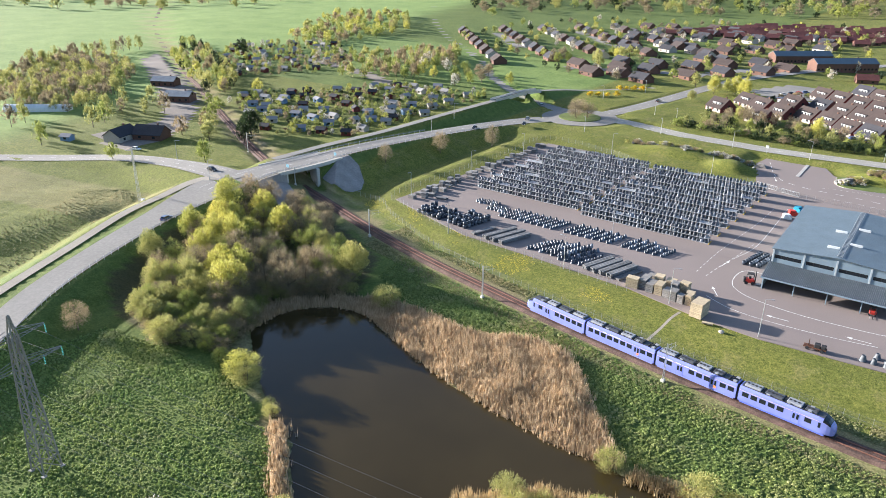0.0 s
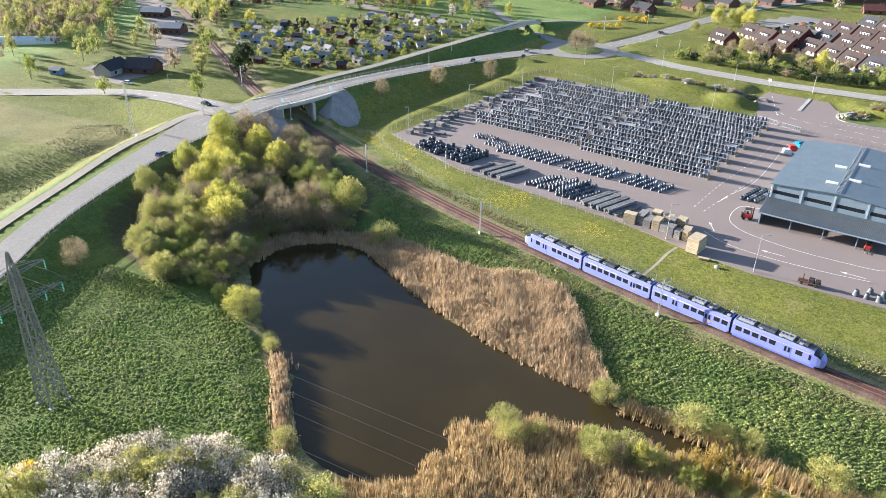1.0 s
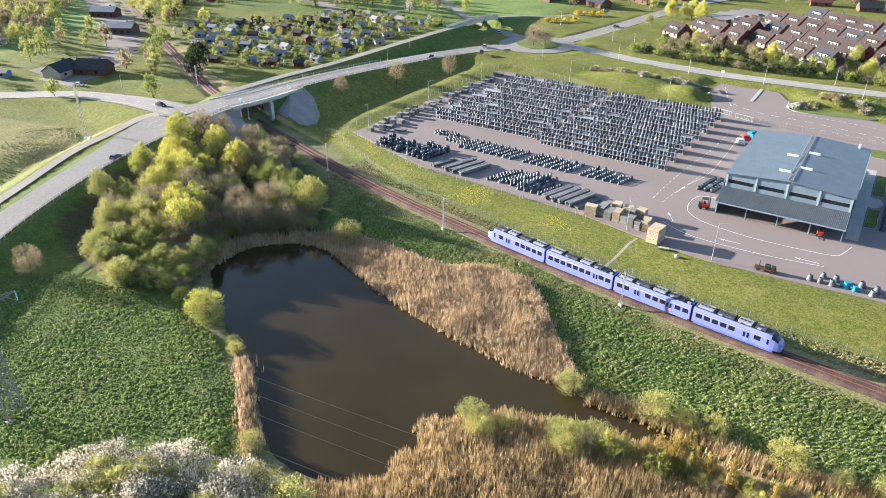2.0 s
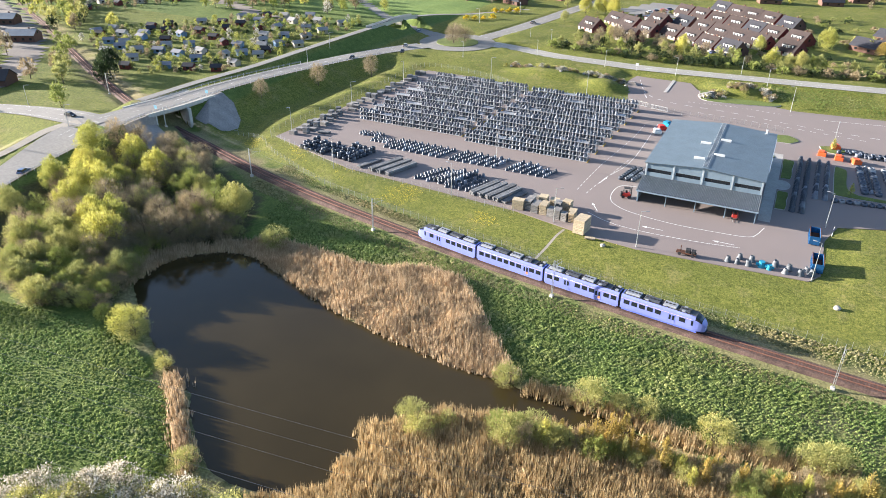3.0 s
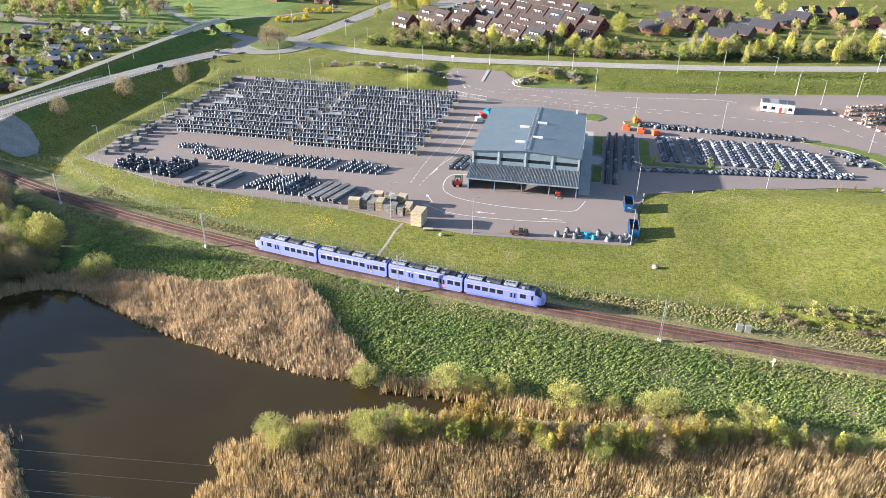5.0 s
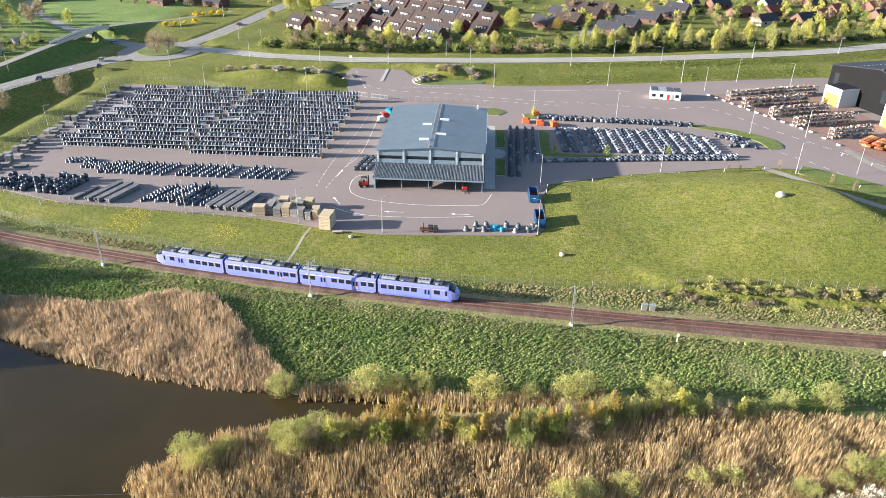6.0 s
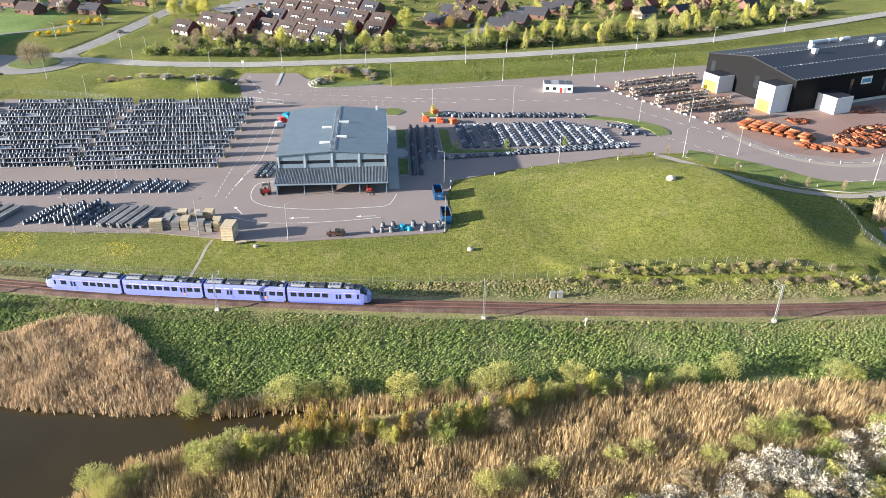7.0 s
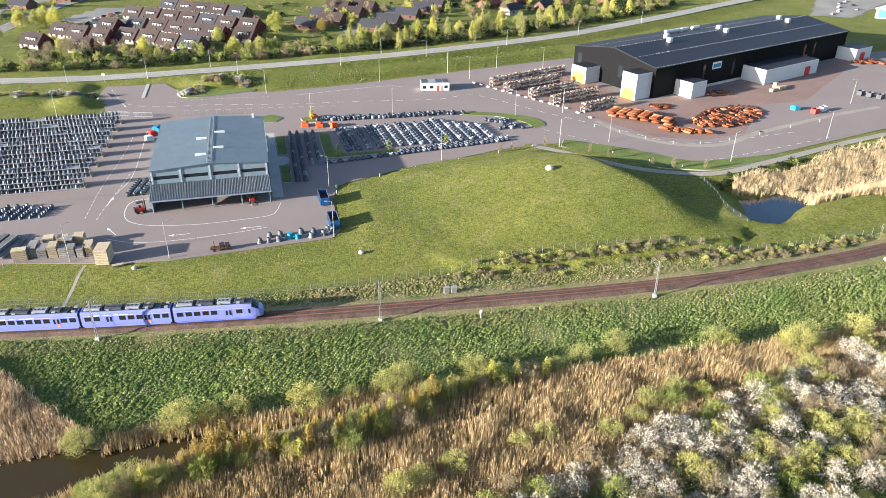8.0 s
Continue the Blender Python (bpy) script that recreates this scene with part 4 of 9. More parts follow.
def hall():
    a = math.radians(19.0)
    h = thing("factory_hall", Matrix.Translation((157.2, 258.0, 0)) @ Matrix.Rotation(a, 4, "Z"), "long black-clad factory hall with white loading towers", "hall")
    L, W, ze, zr, z0 = 140, 48, 13.3, 17.2, 0.8
    part("side_wall", boxes((0, L, 0, 0.4, z0, ze)), BLACK_CLAD, h)
    part("side_wall", boxes((0, L, W - 0.4, W, z0, ze)), BLACK_CLAD, h)
    for x in (0, L - 0.4):
        bm = bmesh.new()
        prof = [(0.4, z0), (W - 0.4, z0), (W - 0.4, ze), (W / 2, zr - 0.1), (0.4, ze)]
        p, q = [bm.verts.new((x, y, z)) for y, z in prof], [bm.verts.new((x + 0.4, y, z)) for y, z in prof]
        bm.faces.new(p), bm.faces.new(q[::-1])
        for i in range(5):
            bm.faces.new((p[i], q[i], q[(i + 1) % 5], p[(i + 1) % 5]))
        bmesh.ops.recalc_face_normals(bm, faces=bm.faces)
        part("gable", bm, BLACK_CLAD, h)
    for y0, y1, za, zb in ((-0.6, W / 2, ze, zr), (W / 2, W + 0.6, zr, ze)):
        bm = bmesh.new()
        lo = [bm.verts.new(p) for p in ((-0.6, y0, za), (L + 0.6, y0, za), (L + 0.6, y1, zb), (-0.6, y1, zb))]
        hi = [bm.verts.new((v.co.x, v.co.y, v.co.z + 0.3)) for v in lo]
        bm.faces.new(hi), bm.faces.new(lo[::-1])
        for i in range(4):
            bm.faces.new((lo[i], lo[(i + 1) % 4], hi[(i + 1) % 4], hi[i]))
        part("roof", bm, BLACK_ROOF, h, "black low-pitched roof")
    for yy, zz in ((W / 2 - 0.5, zr + 0.3), (W * 0.24, ze + (zr - ze) * 0.48 + 0.3), (-0.2, ze + 0.33), (W * 0.76, ze + (zr - ze) * 0.48 + 0.3)):
        bm = bmesh.new()
        for x in np.arange(0, L, 2.0):
            box(bm, x, x + 0.7, yy - 0.1, yy + 0.1, zz, zz + 0.12)
        part("snow_guard", bm, WHITE_CLAD, h, "row of pale snow guards")
    for x, y in ((30, 20), (36, 27), (70, 20.5), (73, 27), (118, 20), (121, 27)):
        part("roof_fan", boxes((x - 1.0, x + 1.0, y - 1.0, y + 1.0, zr - 0.5, zr + 1.5), bevel=0.15), WHITE_CLAD, h, "pale roof ventilator")
    for x in (47, 52, 58, 66):
        bm = rod(bmesh.new(), (x, 37, zr - 0.7), (x + 5, 37, zr - 0.7), 0.9, n=12)
        part("roof_duct", bm, WHITE_CLAD, h, "pale cylindrical roof duct")
    for x, y in ((14, 12), (20, 12), (12, 33)):
        part("skylight", boxes((x - 0.6, x + 0.6, y - 0.6, y + 0.6, ze + 1.2, ze + 2.3), bevel=0.1), WHITE_CLAD, h)

    def tower(x0, x1, y0, y1, z, door):
        part("tower", boxes((x0, x1, y0, y1, z0, z), bevel=0.06), WHITE_CLAD, h, "white clad loading tower")
        part("tower_roof", boxes((x0 + 0.3, x1 - 0.3, y0 + 0.3, y1 - 0.3, z + 0.004, z + 0.12)), BLACK_ROOF, h)
        if door == "w":
            d = part("gate", boxes((x0 - 0.08, x0 - 0.003, y0 + 0.9, y1 - 0.9, z0 + 0.2, z0 + 4.6)), YELLOW, h, "yellow strip gate")
            bm = bmesh.new()
            for k in range(5):
                yy = y0 + 1.2 + k * (y1 - y0 - 2.4) / 4
                box(bm, x0 - 0.1, x0 - 0.082, yy - 0.2, yy + 0.2, z0 + 1.6, z0 + 2.1)
            part("gate_window", bm, DARK_GLASS, d)
        elif door == "e":
            part("gate", boxes((x1 + 0.003, x1 + 0.08, y0 + 1, y1 - 2, z0, z0 + 4)), RED, h, "red gate")
        else:
            part("gate", boxes((x1 - 10, x1 - 6, y0 - 0.08, y0 - 0.003, z0, z0 + 4.2)), RED, h, "red sectional gate")

    tower(-9, -0.01, 1.5, 9.5, 11.6, "w")
    tower(-8.5, -0.01, 31, 40, 8.0, "w")
    tower(13, 22, -9, -0.01, 7.4, "e")
    tower(58, 98, -12, -0.01, 7.4, "s")
    tower(L - 6, L + 8, -10, -0.01, 7.0, "s")
    for x in (30, 50, 104, 112):
        part("window", boxes((x, x + 1.6, -0.06, -0.003, 4, 11)), DARK_GLASS, h, "tall narrow window strip")
    part("window", boxes((-0.06, -0.003, 18, 20.4, 5.5, 10.5)), DARK_GLASS, h)
    part("window", boxes((-0.06, -0.003, 43, 45.4, 6.5, 11)), DARK_GLASS, h)
    s = part("sign", boxes((36, 42, -0.12, -0.003, 8.2, 11.2), bevel=0.02), WHITE, h, "blue and white sign board")
    part("sign_panel", boxes((36.5, 41.5, -0.15, -0.123, 8.8, 10.4)), CYAN, s)
    part("gate", boxes((104, 108, -0.1, -0.003, z0, 6)), RED, h, "red gate")
    part("plinth", boxes((22.2, 57.8, -0.5, -0.004, z0, 2.0)), PALE_CONCRETE, h, "pale concrete plinth")
    return h


hall()


def kiosk():
    k = thing("gate_cabin", Matrix.Translation((72.6, 290, 1.0)) @ Matrix.Rotation(-0.15, 4, "Z"), "white modular gate cabin with grey doors", "cabin")
    for i in range(4):
        part("module", boxes((-6 + 3 * i + 0.02, -3 + 3 * i - 0.02, -1.6, 4.4, 0.15, 3.6), bevel=0.05), WHITE_CLAD, k, "white cabin module")
        part("roof", boxes((-6 + 3 * i - 0.02, -3 + 3 * i - 0.06, -1.75, 4.55, 3.6, 3.72)), UNIT_GREY, k, "flat grey roof")
    part("skid", boxes((-5.9, 5.9, -1.5, 1.5, 0.0, 0.15)), UNDER, k)
    for x in (-4.6, -1.6, 4.5):
        part("window", boxes((x - 0.7, x + 0.7, -1.64, -1.603, 1.2, 2.4)), DARK_GLASS, k)
    part("door", boxes((0.6, 1.6, -1.64, -1.603, 0.2, 2.3)), RED, k, "red door")
    part("door", boxes((2.3, 3.3, -1.64, -1.603, 0.2, 2.3)), GALV, k, "grey door")
    for x in (-4.5, 1.5, 4.5):
        part("roof_panel", boxes((x - 1.25, x + 1.25, -1.4, 4.2, 3.73, 3.8)), TRAIN_ROOF, k, "dark roof panel")


kiosk()


# ---- goods in the yard ----
def lathe(profile, n=10):
    """Verts and faces of a turned shape: (radius, height) rows from the bottom."""
    v, f = [], []
    for r, z in profile:
        for i in range(n):
            v.append((r * math.cos(6.2832 * i / n), r * math.sin(6.2832 * i / n), z))
    k = len(profile)
    for j in range(k - 1):
        for i in range(n):
            f.append((j * n + i, j * n + (i + 1) % n, (j + 1) * n + (i + 1) % n, (j + 1) * n + i))
    return np.array(v), np.array(f)


def scatter(name, shape, spots, material, label, category, kind="stuff", smooth=True):
    """Many copies of one shape in one mesh. spots: x, y, z, scale, turn, tilt about the own x axis."""
    v, f = shape
    s = np.asarray(spots, float)
    c, d = np.cos(s[:, 4])[:, None], np.sin(s[:, 4])[:, None]
    ct, st = np.cos(s[:, 5])[:, None], np.sin(s[:, 5])[:, None]
    x, y, z = (v[None, :, i] * s[:, 3:4] for i in range(3))
    y, z = y * ct - z * st, y * st + z * ct
    out = np.stack([x * c - y * d + s[:, 0:1], x * d + y * c + s[:, 1:2], z + s[:, 2:3]], -1)
    faces = (f[None] + len(v) * np.arange(len(s))[:, None, None]).reshape(-1, f.shape[1])
    ob = new(name, np_mesh(name, out.reshape(-1, 3), faces, material, smooth))
    return tagged(ob, label, category, kind=kind)


def set_out(name, shape, spots, material, label, category, group):
    """The same as separate things on one shared mesh."""
    me = np_mesh(name, shape[0], shape[1], material, True)
    for x, y, z, s, turn, tilt in spots:
        ob = new(name, me)
        ob.matrix_basis = Matrix.Translation((x, y, z)) @ Matrix.Rotation(turn, 4, "Z") @ Matrix.Rotation(tilt, 4, "X") @ Matrix.Scale(s, 4)
        tagged(ob, label, category, group)


def goods_mat(name, dark, light, rough=0.5, single=False):
    m, nt, b = node_mat(name, rough, 0, 0.4)
    r = nt.nodes.new("ShaderNodeObjectInfo").outputs["Random"] if single else nt.nodes.new("ShaderNodeNewGeometry").outputs["Random Per Island"]
    c = ramp(nt, r, [(0.0, dark), (0.7, dark), (1.0, light)])
    c = mix(nt, 1.0, c, ramp(nt, noise_tex(nt, 2.5, 4, place(nt)), [(0.3, (0.7, 0.7, 0.7)), (0.7, (1.15, 1.15, 1.15))]), "MULTIPLY")
    nt.links.new(c, b.inputs["Base Color"])
    return m


BELL_MAT = goods_mat("dark_bell_castings", (0.045, 0.054, 0.072), (0.25, 0.27, 0.31), 0.36)
RING_MAT = goods_mat("grey_concrete_rings", (0.085, 0.10, 0.13), (0.36, 0.37, 0.38), 0.6)
BELL = lathe([(0.60, 0.0), (0.60, 0.12), (0.52, 0.18), (0.40, 0.62), (0.30, 0.98), (0.25, 0.98), (0.24, 0.8), (0.02, 0.8)], 9)
DRUM = lathe([(0.50, 0.0), (0.60, 0.05), (0.60, 0.85), (0.50, 0.92), (0.40, 0.92), (0.40, 0.55), (0.02, 0.5)], 11)
RING = lathe([(0.62, 0.0), (0.70, 0.0), (0.70, 0.5), (0.52, 0.72), (0.42, 0.72), (0.42, 0.5), (0.55, 0.0)], 12)
RACK_STEEL = plain("rack_steel", (0.40, 0.41, 0.42), 0.5, 0.0, vary=0.2)
RACK_FOOT = plain("yellow_rack_foot", (0.62, 0.40, 0.06), 0.6)
LEVELS = (0.22, 1.75, 3.25)


def storage_rack(length, bays):
    r = thing("storage_rack", None, "long dark steel storage rack stacked with bell-shaped castings", "rack", "storage racks in the yard")
    up = np_mesh("upright", np.array([[x, y, z] for z in (0, 3.9) for x, y in ((-.05, -.05), (.05, -.05), (.05, .05), (-.05, .05))]),
                 np.array([[0, 1, 5, 4], [1, 2, 6, 5], [2, 3, 7, 6], [3, 0, 4, 7], [4, 5, 6, 7]]), RACK_STEEL)
    for i in range(bays + 1):
        for y in (-1.15, 1.15):
            share("upright", up, r, Matrix.Translation((i * length / bays, y, 0)))
    for z in LEVELS:
        bm = boxes((0, length, -1.2, -1.1, z - 0.16, z - 0.02), (0, length, 1.1, 1.2, z - 0.16, z - 0.02))
        part("beam", bm, RACK_STEEL, r)
        bm = bmesh.new()
        for k in range(5):
            y = -0.9 + k * 0.45
            box(bm, 0.05, length - 0.05, y - 0.14, y + 0.14, z - 0.1, z - 0.003)
        part("deck", bm, WOOD_GREY if z < 1 else RACK_STEEL, r)
    part("guard", boxes((length + 0.05, length + 0.3, -1.5, 1.5, 0, 0.3), bevel=0.04), RACK_FOOT, r, "yellow guard rail at the rack end")
    return r


ROWS_E = [(212.8 + 8.55 * k, -95.5 + (0 if k < 2 else -0.3 * k * 0.5), -52.6 + 0.35 * k) for k in range(8)]
ROWS_W = [(216.4 + 8.35 * k, -139 - 0.9 * k if k < 6 else -143.5, -98.6 + 0.35 * k) for k in range(8)]
spots = []
first = {}
for rows in (ROWS_E, ROWS_W):
    for k, (y, xa, xb) in enumerate(rows):
        n = 15
        L = 43.0 if rows is ROWS_E else 41.5
        m = Matrix.Translation((xb - L, y + 1.15, 1.0))
        key = round(L)
        if key in first:
            copy_thing(first[key], m)
        else:
            first[key] = storage_rack(L, n)
            first[key].matrix_basis = m
        full = wave_noise(np.arange(60) * 1.22 + 13 * k, np.full(60, 50.0 * (rows is ROWS_E)), 14, 60 + k)
        for li, z in enumerate(LEVELS):
            pitch = 1.22
            for i in range(int(L / pitch)):
                for yy in (-0.62, 0.5):
                    if RNG.random() < (0.06 if li < 2 else 0.10) or (li == 2 and full[i] < -0.7):
                        continue
                    spots.append((xb - L + 0.5 + i * pitch + RNG.normal(0, 0.05), y + 1.15 + yy + RNG.normal(0, 0.06), 1.0 + z, RNG.uniform(0.86, 1.05), RNG.uniform(0, 6.28), RNG.normal(0, 0.03)))
scatter("castings", BELL, spots, BELL_MAT, "thousands of dark bell-shaped castings stored on racks", "castings")

# loose rows on the ground in front of the racks
spots = []


def slant_row(x, y, n, pitch, dx, dy, scale=1.0, two=False):
    for i in range(n):
        spots.append((x + dx * i + RNG.normal(0, 0.05), y + dy * i + RNG.normal(0, 0.05), 1.0, scale * RNG.uniform(0.92, 1.1), RNG.uniform(0, 6.28), RNG.normal(0, 0.1)))
        if two:
            spots.append((x + dx * i + RNG.normal(0, 0.05), y + dy * i, 1.0 + 0.95 * scale, scale * RNG.uniform(0.9, 1.05), RNG.uniform(0, 6.28), RNG.normal(0, 0.15)))


for k in range(24):
    x = -117 + k * 2.45
    if k in (9, 17):
        continue
    slant_row(x, 195.0 - 0.01 * (x + 105), 8 if k < 21 else 6, 1, 0.36, 1.15, 1.0)
for k in range(6):
    slant_row(-131 + k * 1.5, 202.5 + 0.3 * RNG.normal(), 3, 1, 0.3, 1.1, 1.0)
for k in range(5):
    slant_row(-124 + k * 1.5, 198.5, 4, 1, 0.3, 1.1, 1.0)
for k in range(5):
    slant_row(-95 + k * 2.0, 176.0 + (k % 2), 9, 1, 0.5, 1.15, 1.1, two=k == 4)
for k in range(4):
    slant_row(-84 + k * 2.2, 174.5, 11 if k < 2 else 8, 1, 0.45, 1.2, 1.1, two=k == 0)
BELL_ONE = goods_mat("dark_single_castings", (0.045, 0.054, 0.072), (0.25, 0.27, 0.31), 0.36, True)
spots.sort(key=lambda q: q[1])
scatter("castings.001", BELL, spots[290:], BELL_MAT, "slanting rows of dark castings standing on the asphalt", "castings")
set_out("casting", BELL, spots[:290], BELL_ONE, "dark blue-grey bell-shaped casting standing on asphalt", "casting", "castings on the asphalt")
spots = []
for k in range(9):
    for i in range(6 if k < 5 else 8):
        x, y = -141 + k * 2.3 + i * 0.35 + (2.5 if k > 4 else 0), 181.5 - 0.35 * k + i * 1.45
        spots.append((x, y, 1.0, RNG.uniform(1.15, 1.4), RNG.uniform(0, 6.28), RNG.normal(0, 0.06)))
        if RNG.random() < 0.5:
            spots.append((x + 0.1, y, 2.15, RNG.uniform(1.05, 1.25), RNG.uniform(0, 6.28), RNG.normal(0, 0.3)))
for k in range(3):
    for i in range(8):
        spots.append((-39.5 + k * 1.9 + i * 0.3, 204 + i * 1.4, 1.0, 1.15, 0, RNG.normal(0, .1)))
set_out("drum", DRUM, spots, BELL_ONE, "open dark grey drum standing on asphalt", "drum", "drums in the yard")

CONE_GREY = goods_mat("grey_cone_castings", (0.10, 0.11, 0.12), (0.26, 0.26, 0.26), 0.6, True)
set_out("conical_casting", BELL, [(x, y, 1.0, RNG.uniform(1.3, 1.65), RNG.uniform(0, 6.28), RNG.normal(0, 0.1)) for x, y in ((-3.9, 165.5), (-1.8, 165.5), (-1.4, 168.2), (0.8, 165.6), (1.3, 168.0), (6.6, 168.4), (8.9, 165.6), (9.6, 167.6), (13.4, 168.4), (14.6, 167.2), (12.2, 166.2))], CONE_GREY, "grey conical casting standing at the yard edge", "casting", "cones at the yard edge")

# grey concrete rings and cones in the eastern lot
spots = []
for k in range(15):
    n = 10 if k < 10 else 16 - k // 2 - (k - 9) // 2
    for i in range(n):
        spots.append((26.9 + k * 3.6 - i * 0.14, 226.2 + i * 2.35 + 0.1 * k, 1.0, RNG.uniform(1.3, 1.5), RNG.uniform(0, 6.28), RNG.normal(0, 0.08)))
for i in range(34):
    spots.append((19 + i * 1.9, 216.0 + 0.22 * i, 1.0, RNG.uniform(1.2, 1.4), 0, RNG.normal(0, 0.1)))
    if i > 12:
        spots.append((19.5 + i * 1.9, 218.4 + 0.22 * i, 1.0, RNG.uniform(1.2, 1.4), 0, RNG.normal(0, 0.1)))
scatter("concrete_rings", RING, spots, RING_MAT, "rows of grey concrete manhole rings in the eastern lot", "concrete rings")
spots = []
for k, x in enumerate((8.4, 10.8, 13.9, 16.5)):
    for i in range(21 if k < 2 else 15):
        spots.append((x + 0.03 * i, (203.5 if k < 2 else 216) + i * 2.15, 1.0, RNG.uniform(1.4, 1.6), RNG.uniform(0, 6.28), RNG.normal(0, 0.08)))
for k in range(0, 15, 3):
    for i in range(10 if k < 10 else 8 - (k - 9)):
        spots.append((28.7 + k * 3.6 - i * 0.14, 227.2 + i * 2.35 + 0.1 * k, 1.0, RNG.uniform(1.0, 1.2), RNG.uniform(0, 6.28), RNG.normal(0, 0.12)))
scatter("castings.002", BELL, spots, BELL_MAT, "columns of dark bell-shaped castings beside the warehouse", "castings")
spots = []
for i in range(30):
    for j in range(3):
        if RNG.random() < 0.8:
            spots.append((20 + i * 1.9 + RNG.normal(0, 0.3) + j * 0.3, 259 - 0.12 * i + j * 1.3, 1.0, RNG.uniform(1.0, 1.3), 0, RNG.normal(0, 0.4)))
for i in range(22):
    spots.append((80 + 12 * RNG.random(), 234 + 12 * RNG.random(), 1.0, RNG.uniform(1.0, 1.3), 0, RNG.normal(0, 0.4)))
scatter("drums.001", DRUM, spots, BELL_MAT, "mixed dark drums and fittings along the lot", "drums")


def crate(w, d, h, material, label, name="crate"):
    """A stack of pallet-boards with visible layers and gaps."""
    c = thing(name, None, label, "crates", "stacks of crates by the yard edge")
    n = max(2, int(h / 0.42))
    for i in range(n):
        z = i * h / n
        j = RNG.normal(0, 0.015, 4)
        part("layer", boxes((-w / 2 + j[0], w / 2 + j[1], -d / 2 + j[2], d / 2 + j[3], z + 0.07, z + h / n - 0.01)), material, c)
    part("bearer", boxes(*[(x - 0.06, x + 0.06, -d / 2 + 0.03, d / 2 - 0.03, 0, 0.07) for x in (-w / 2 + 0.1, 0, w / 2 - 0.1)]), WOOD_GREY, c)
    return c


for i, (x, y, w, d, h, mt) in enumerate(((-46.5, 173.6, 3.2, 2.2, 2.8, 0), (-44.0, 176, 2.0, 4.5, 2.6, 1), (-41.6, 174.5, 2.0, 4.0, 2.4, 1), (-39.2, 174.2, 2.0, 3.6, 2.9, 0), (-41.2, 179.5, 2.4, 2.4, 2.6, 0),
                                         (-38.0, 179.6, 2.4, 2.4, 2.2, 0), (-36.8, 173.2, 1.8, 2.6, 2.4, 1), (-34.9, 172.6, 1.8, 2.6, 2.8, 1), (-36.2, 177.4, 2.0, 2.2, 2.8, 1), (-34.0, 178.6, 2.4, 2.0, 3.0, 0),
                                         (-32.8, 172.0, 1.5, 1.8, 2.4, 1), (-31.5, 175.5, 2.0, 2.4, 2.0, 0), (-30.9, 172.4, 1.4, 1.8, 2.6, 0), (-43.6, 180.2, 2.0, 2.0, 2.0, 1))):
    c = crate(w, d, h, (WOOD, WOOD_GREY)[mt], ("stack of fresh pale timber pallets on asphalt", "stack of weathered grey timber pallets on asphalt")[mt])
    c.matrix_basis = Matrix.Translation((x - 13.3, y - 3.2, 1.0)) @ Matrix.Rotation(RNG.normal(0, 0.06), 4, "Z")
c = crate(3.0, 4.6, 3.9, WOOD, "tall fresh pale timber crate at the edge of the yard")
c.matrix_basis = Matrix.Translation((-40.2, 165.0, 1.0)) @ Matrix.Rotation(-0.12, 4, "Z")
c = crate(2.6, 1.0, 0.4, WOOD, "low flat timber pallet lying on the grass edge")
c.matrix_basis = Matrix.Translation((-37.0, 161.6, 1.0)) @ Matrix.Rotation(0.2, 4, "Z")
# long bundles of grey beams
BEAM_GREY = plain("weathered_concrete", (0.24, 0.24, 0.24), 0.85, grain=2.0, vary=0.3, per_object=0.45)
for i, (x, y, l, n) in enumerate(((-115, 175.4, 9, 1), (-110, 174.6, 13, 2), (-107, 174.2, 13, 2), (-104, 174.0, 12, 2), (-75, 172.4, 12, 2), (-72.4, 172.2, 12, 2), (-69.8, 172.0, 12, 2), (-67.2, 171.6, 11, 2), (-64.8, 171.4, 10, 1),
                                  *[(-145.0 + 0.8 * (q % 2), 197 + 9.0 * q, 4.2, 1 + q % 2) for q in range(1)])):
    b = thing("beam_bundle", Matrix.Translation((x, y, 1.0)) @ Matrix.Rotation(-0.32 if y < 180 else -1.25 - 0.12 * (i % 4), 4, "Z"), "bundle of long grey concrete beams lying on bearers", "beams", "bundles of beams")
    for k in range(n):
        for j in range(3):
            part("beam", boxes((-0.85 + j * 0.6, -0.3 + j * 0.6, RNG.normal(0, 0.15), l + RNG.normal(0, 0.2), 0.12 + k * 0.62, 0.66 + k * 0.62), bevel=0.04), BEAM_GREY, b)
    part("bearer", boxes((-0.9, 0.95, 1, 1.2, 0, 0.12), (-0.9, 0.95, l - 1.2, l - 1.0, 0, 0.12)), WOOD_GREY, b)

stacks = [crate(2.4, 2.0, 1.3, WOOD_GREY, "low stack of weathered grey pallets on asphalt", "pallet_stack"), crate(3.2, 1.8, 0.9, WOOD_GREY, "low stack of weathered grey pallets on asphalt", "pallet_stack"), crate(1.8, 1.8, 2.0, BEAM_GREY, "stack of dark grey frames on asphalt", "pallet_stack")]
rim = [(x + RNG.normal(0, 0.4), y + RNG.normal(0, 0.5)) for y in np.arange(191, 288, 3.6) for x in (-152.0 + 0.02 * (y - 190), -148.6) if RNG.random() < 0.85]
for i, (x, y) in enumerate(rim):
    m = Matrix.Translation((x, y, 1.0)) @ Matrix.Rotation(0.15 + RNG.normal(0, 0.12), 4, "Z")
    if i < 3:
        stacks[i].matrix_basis = m
    else:
        copy_thing(stacks[int(RNG.integers(0, 3))], m)

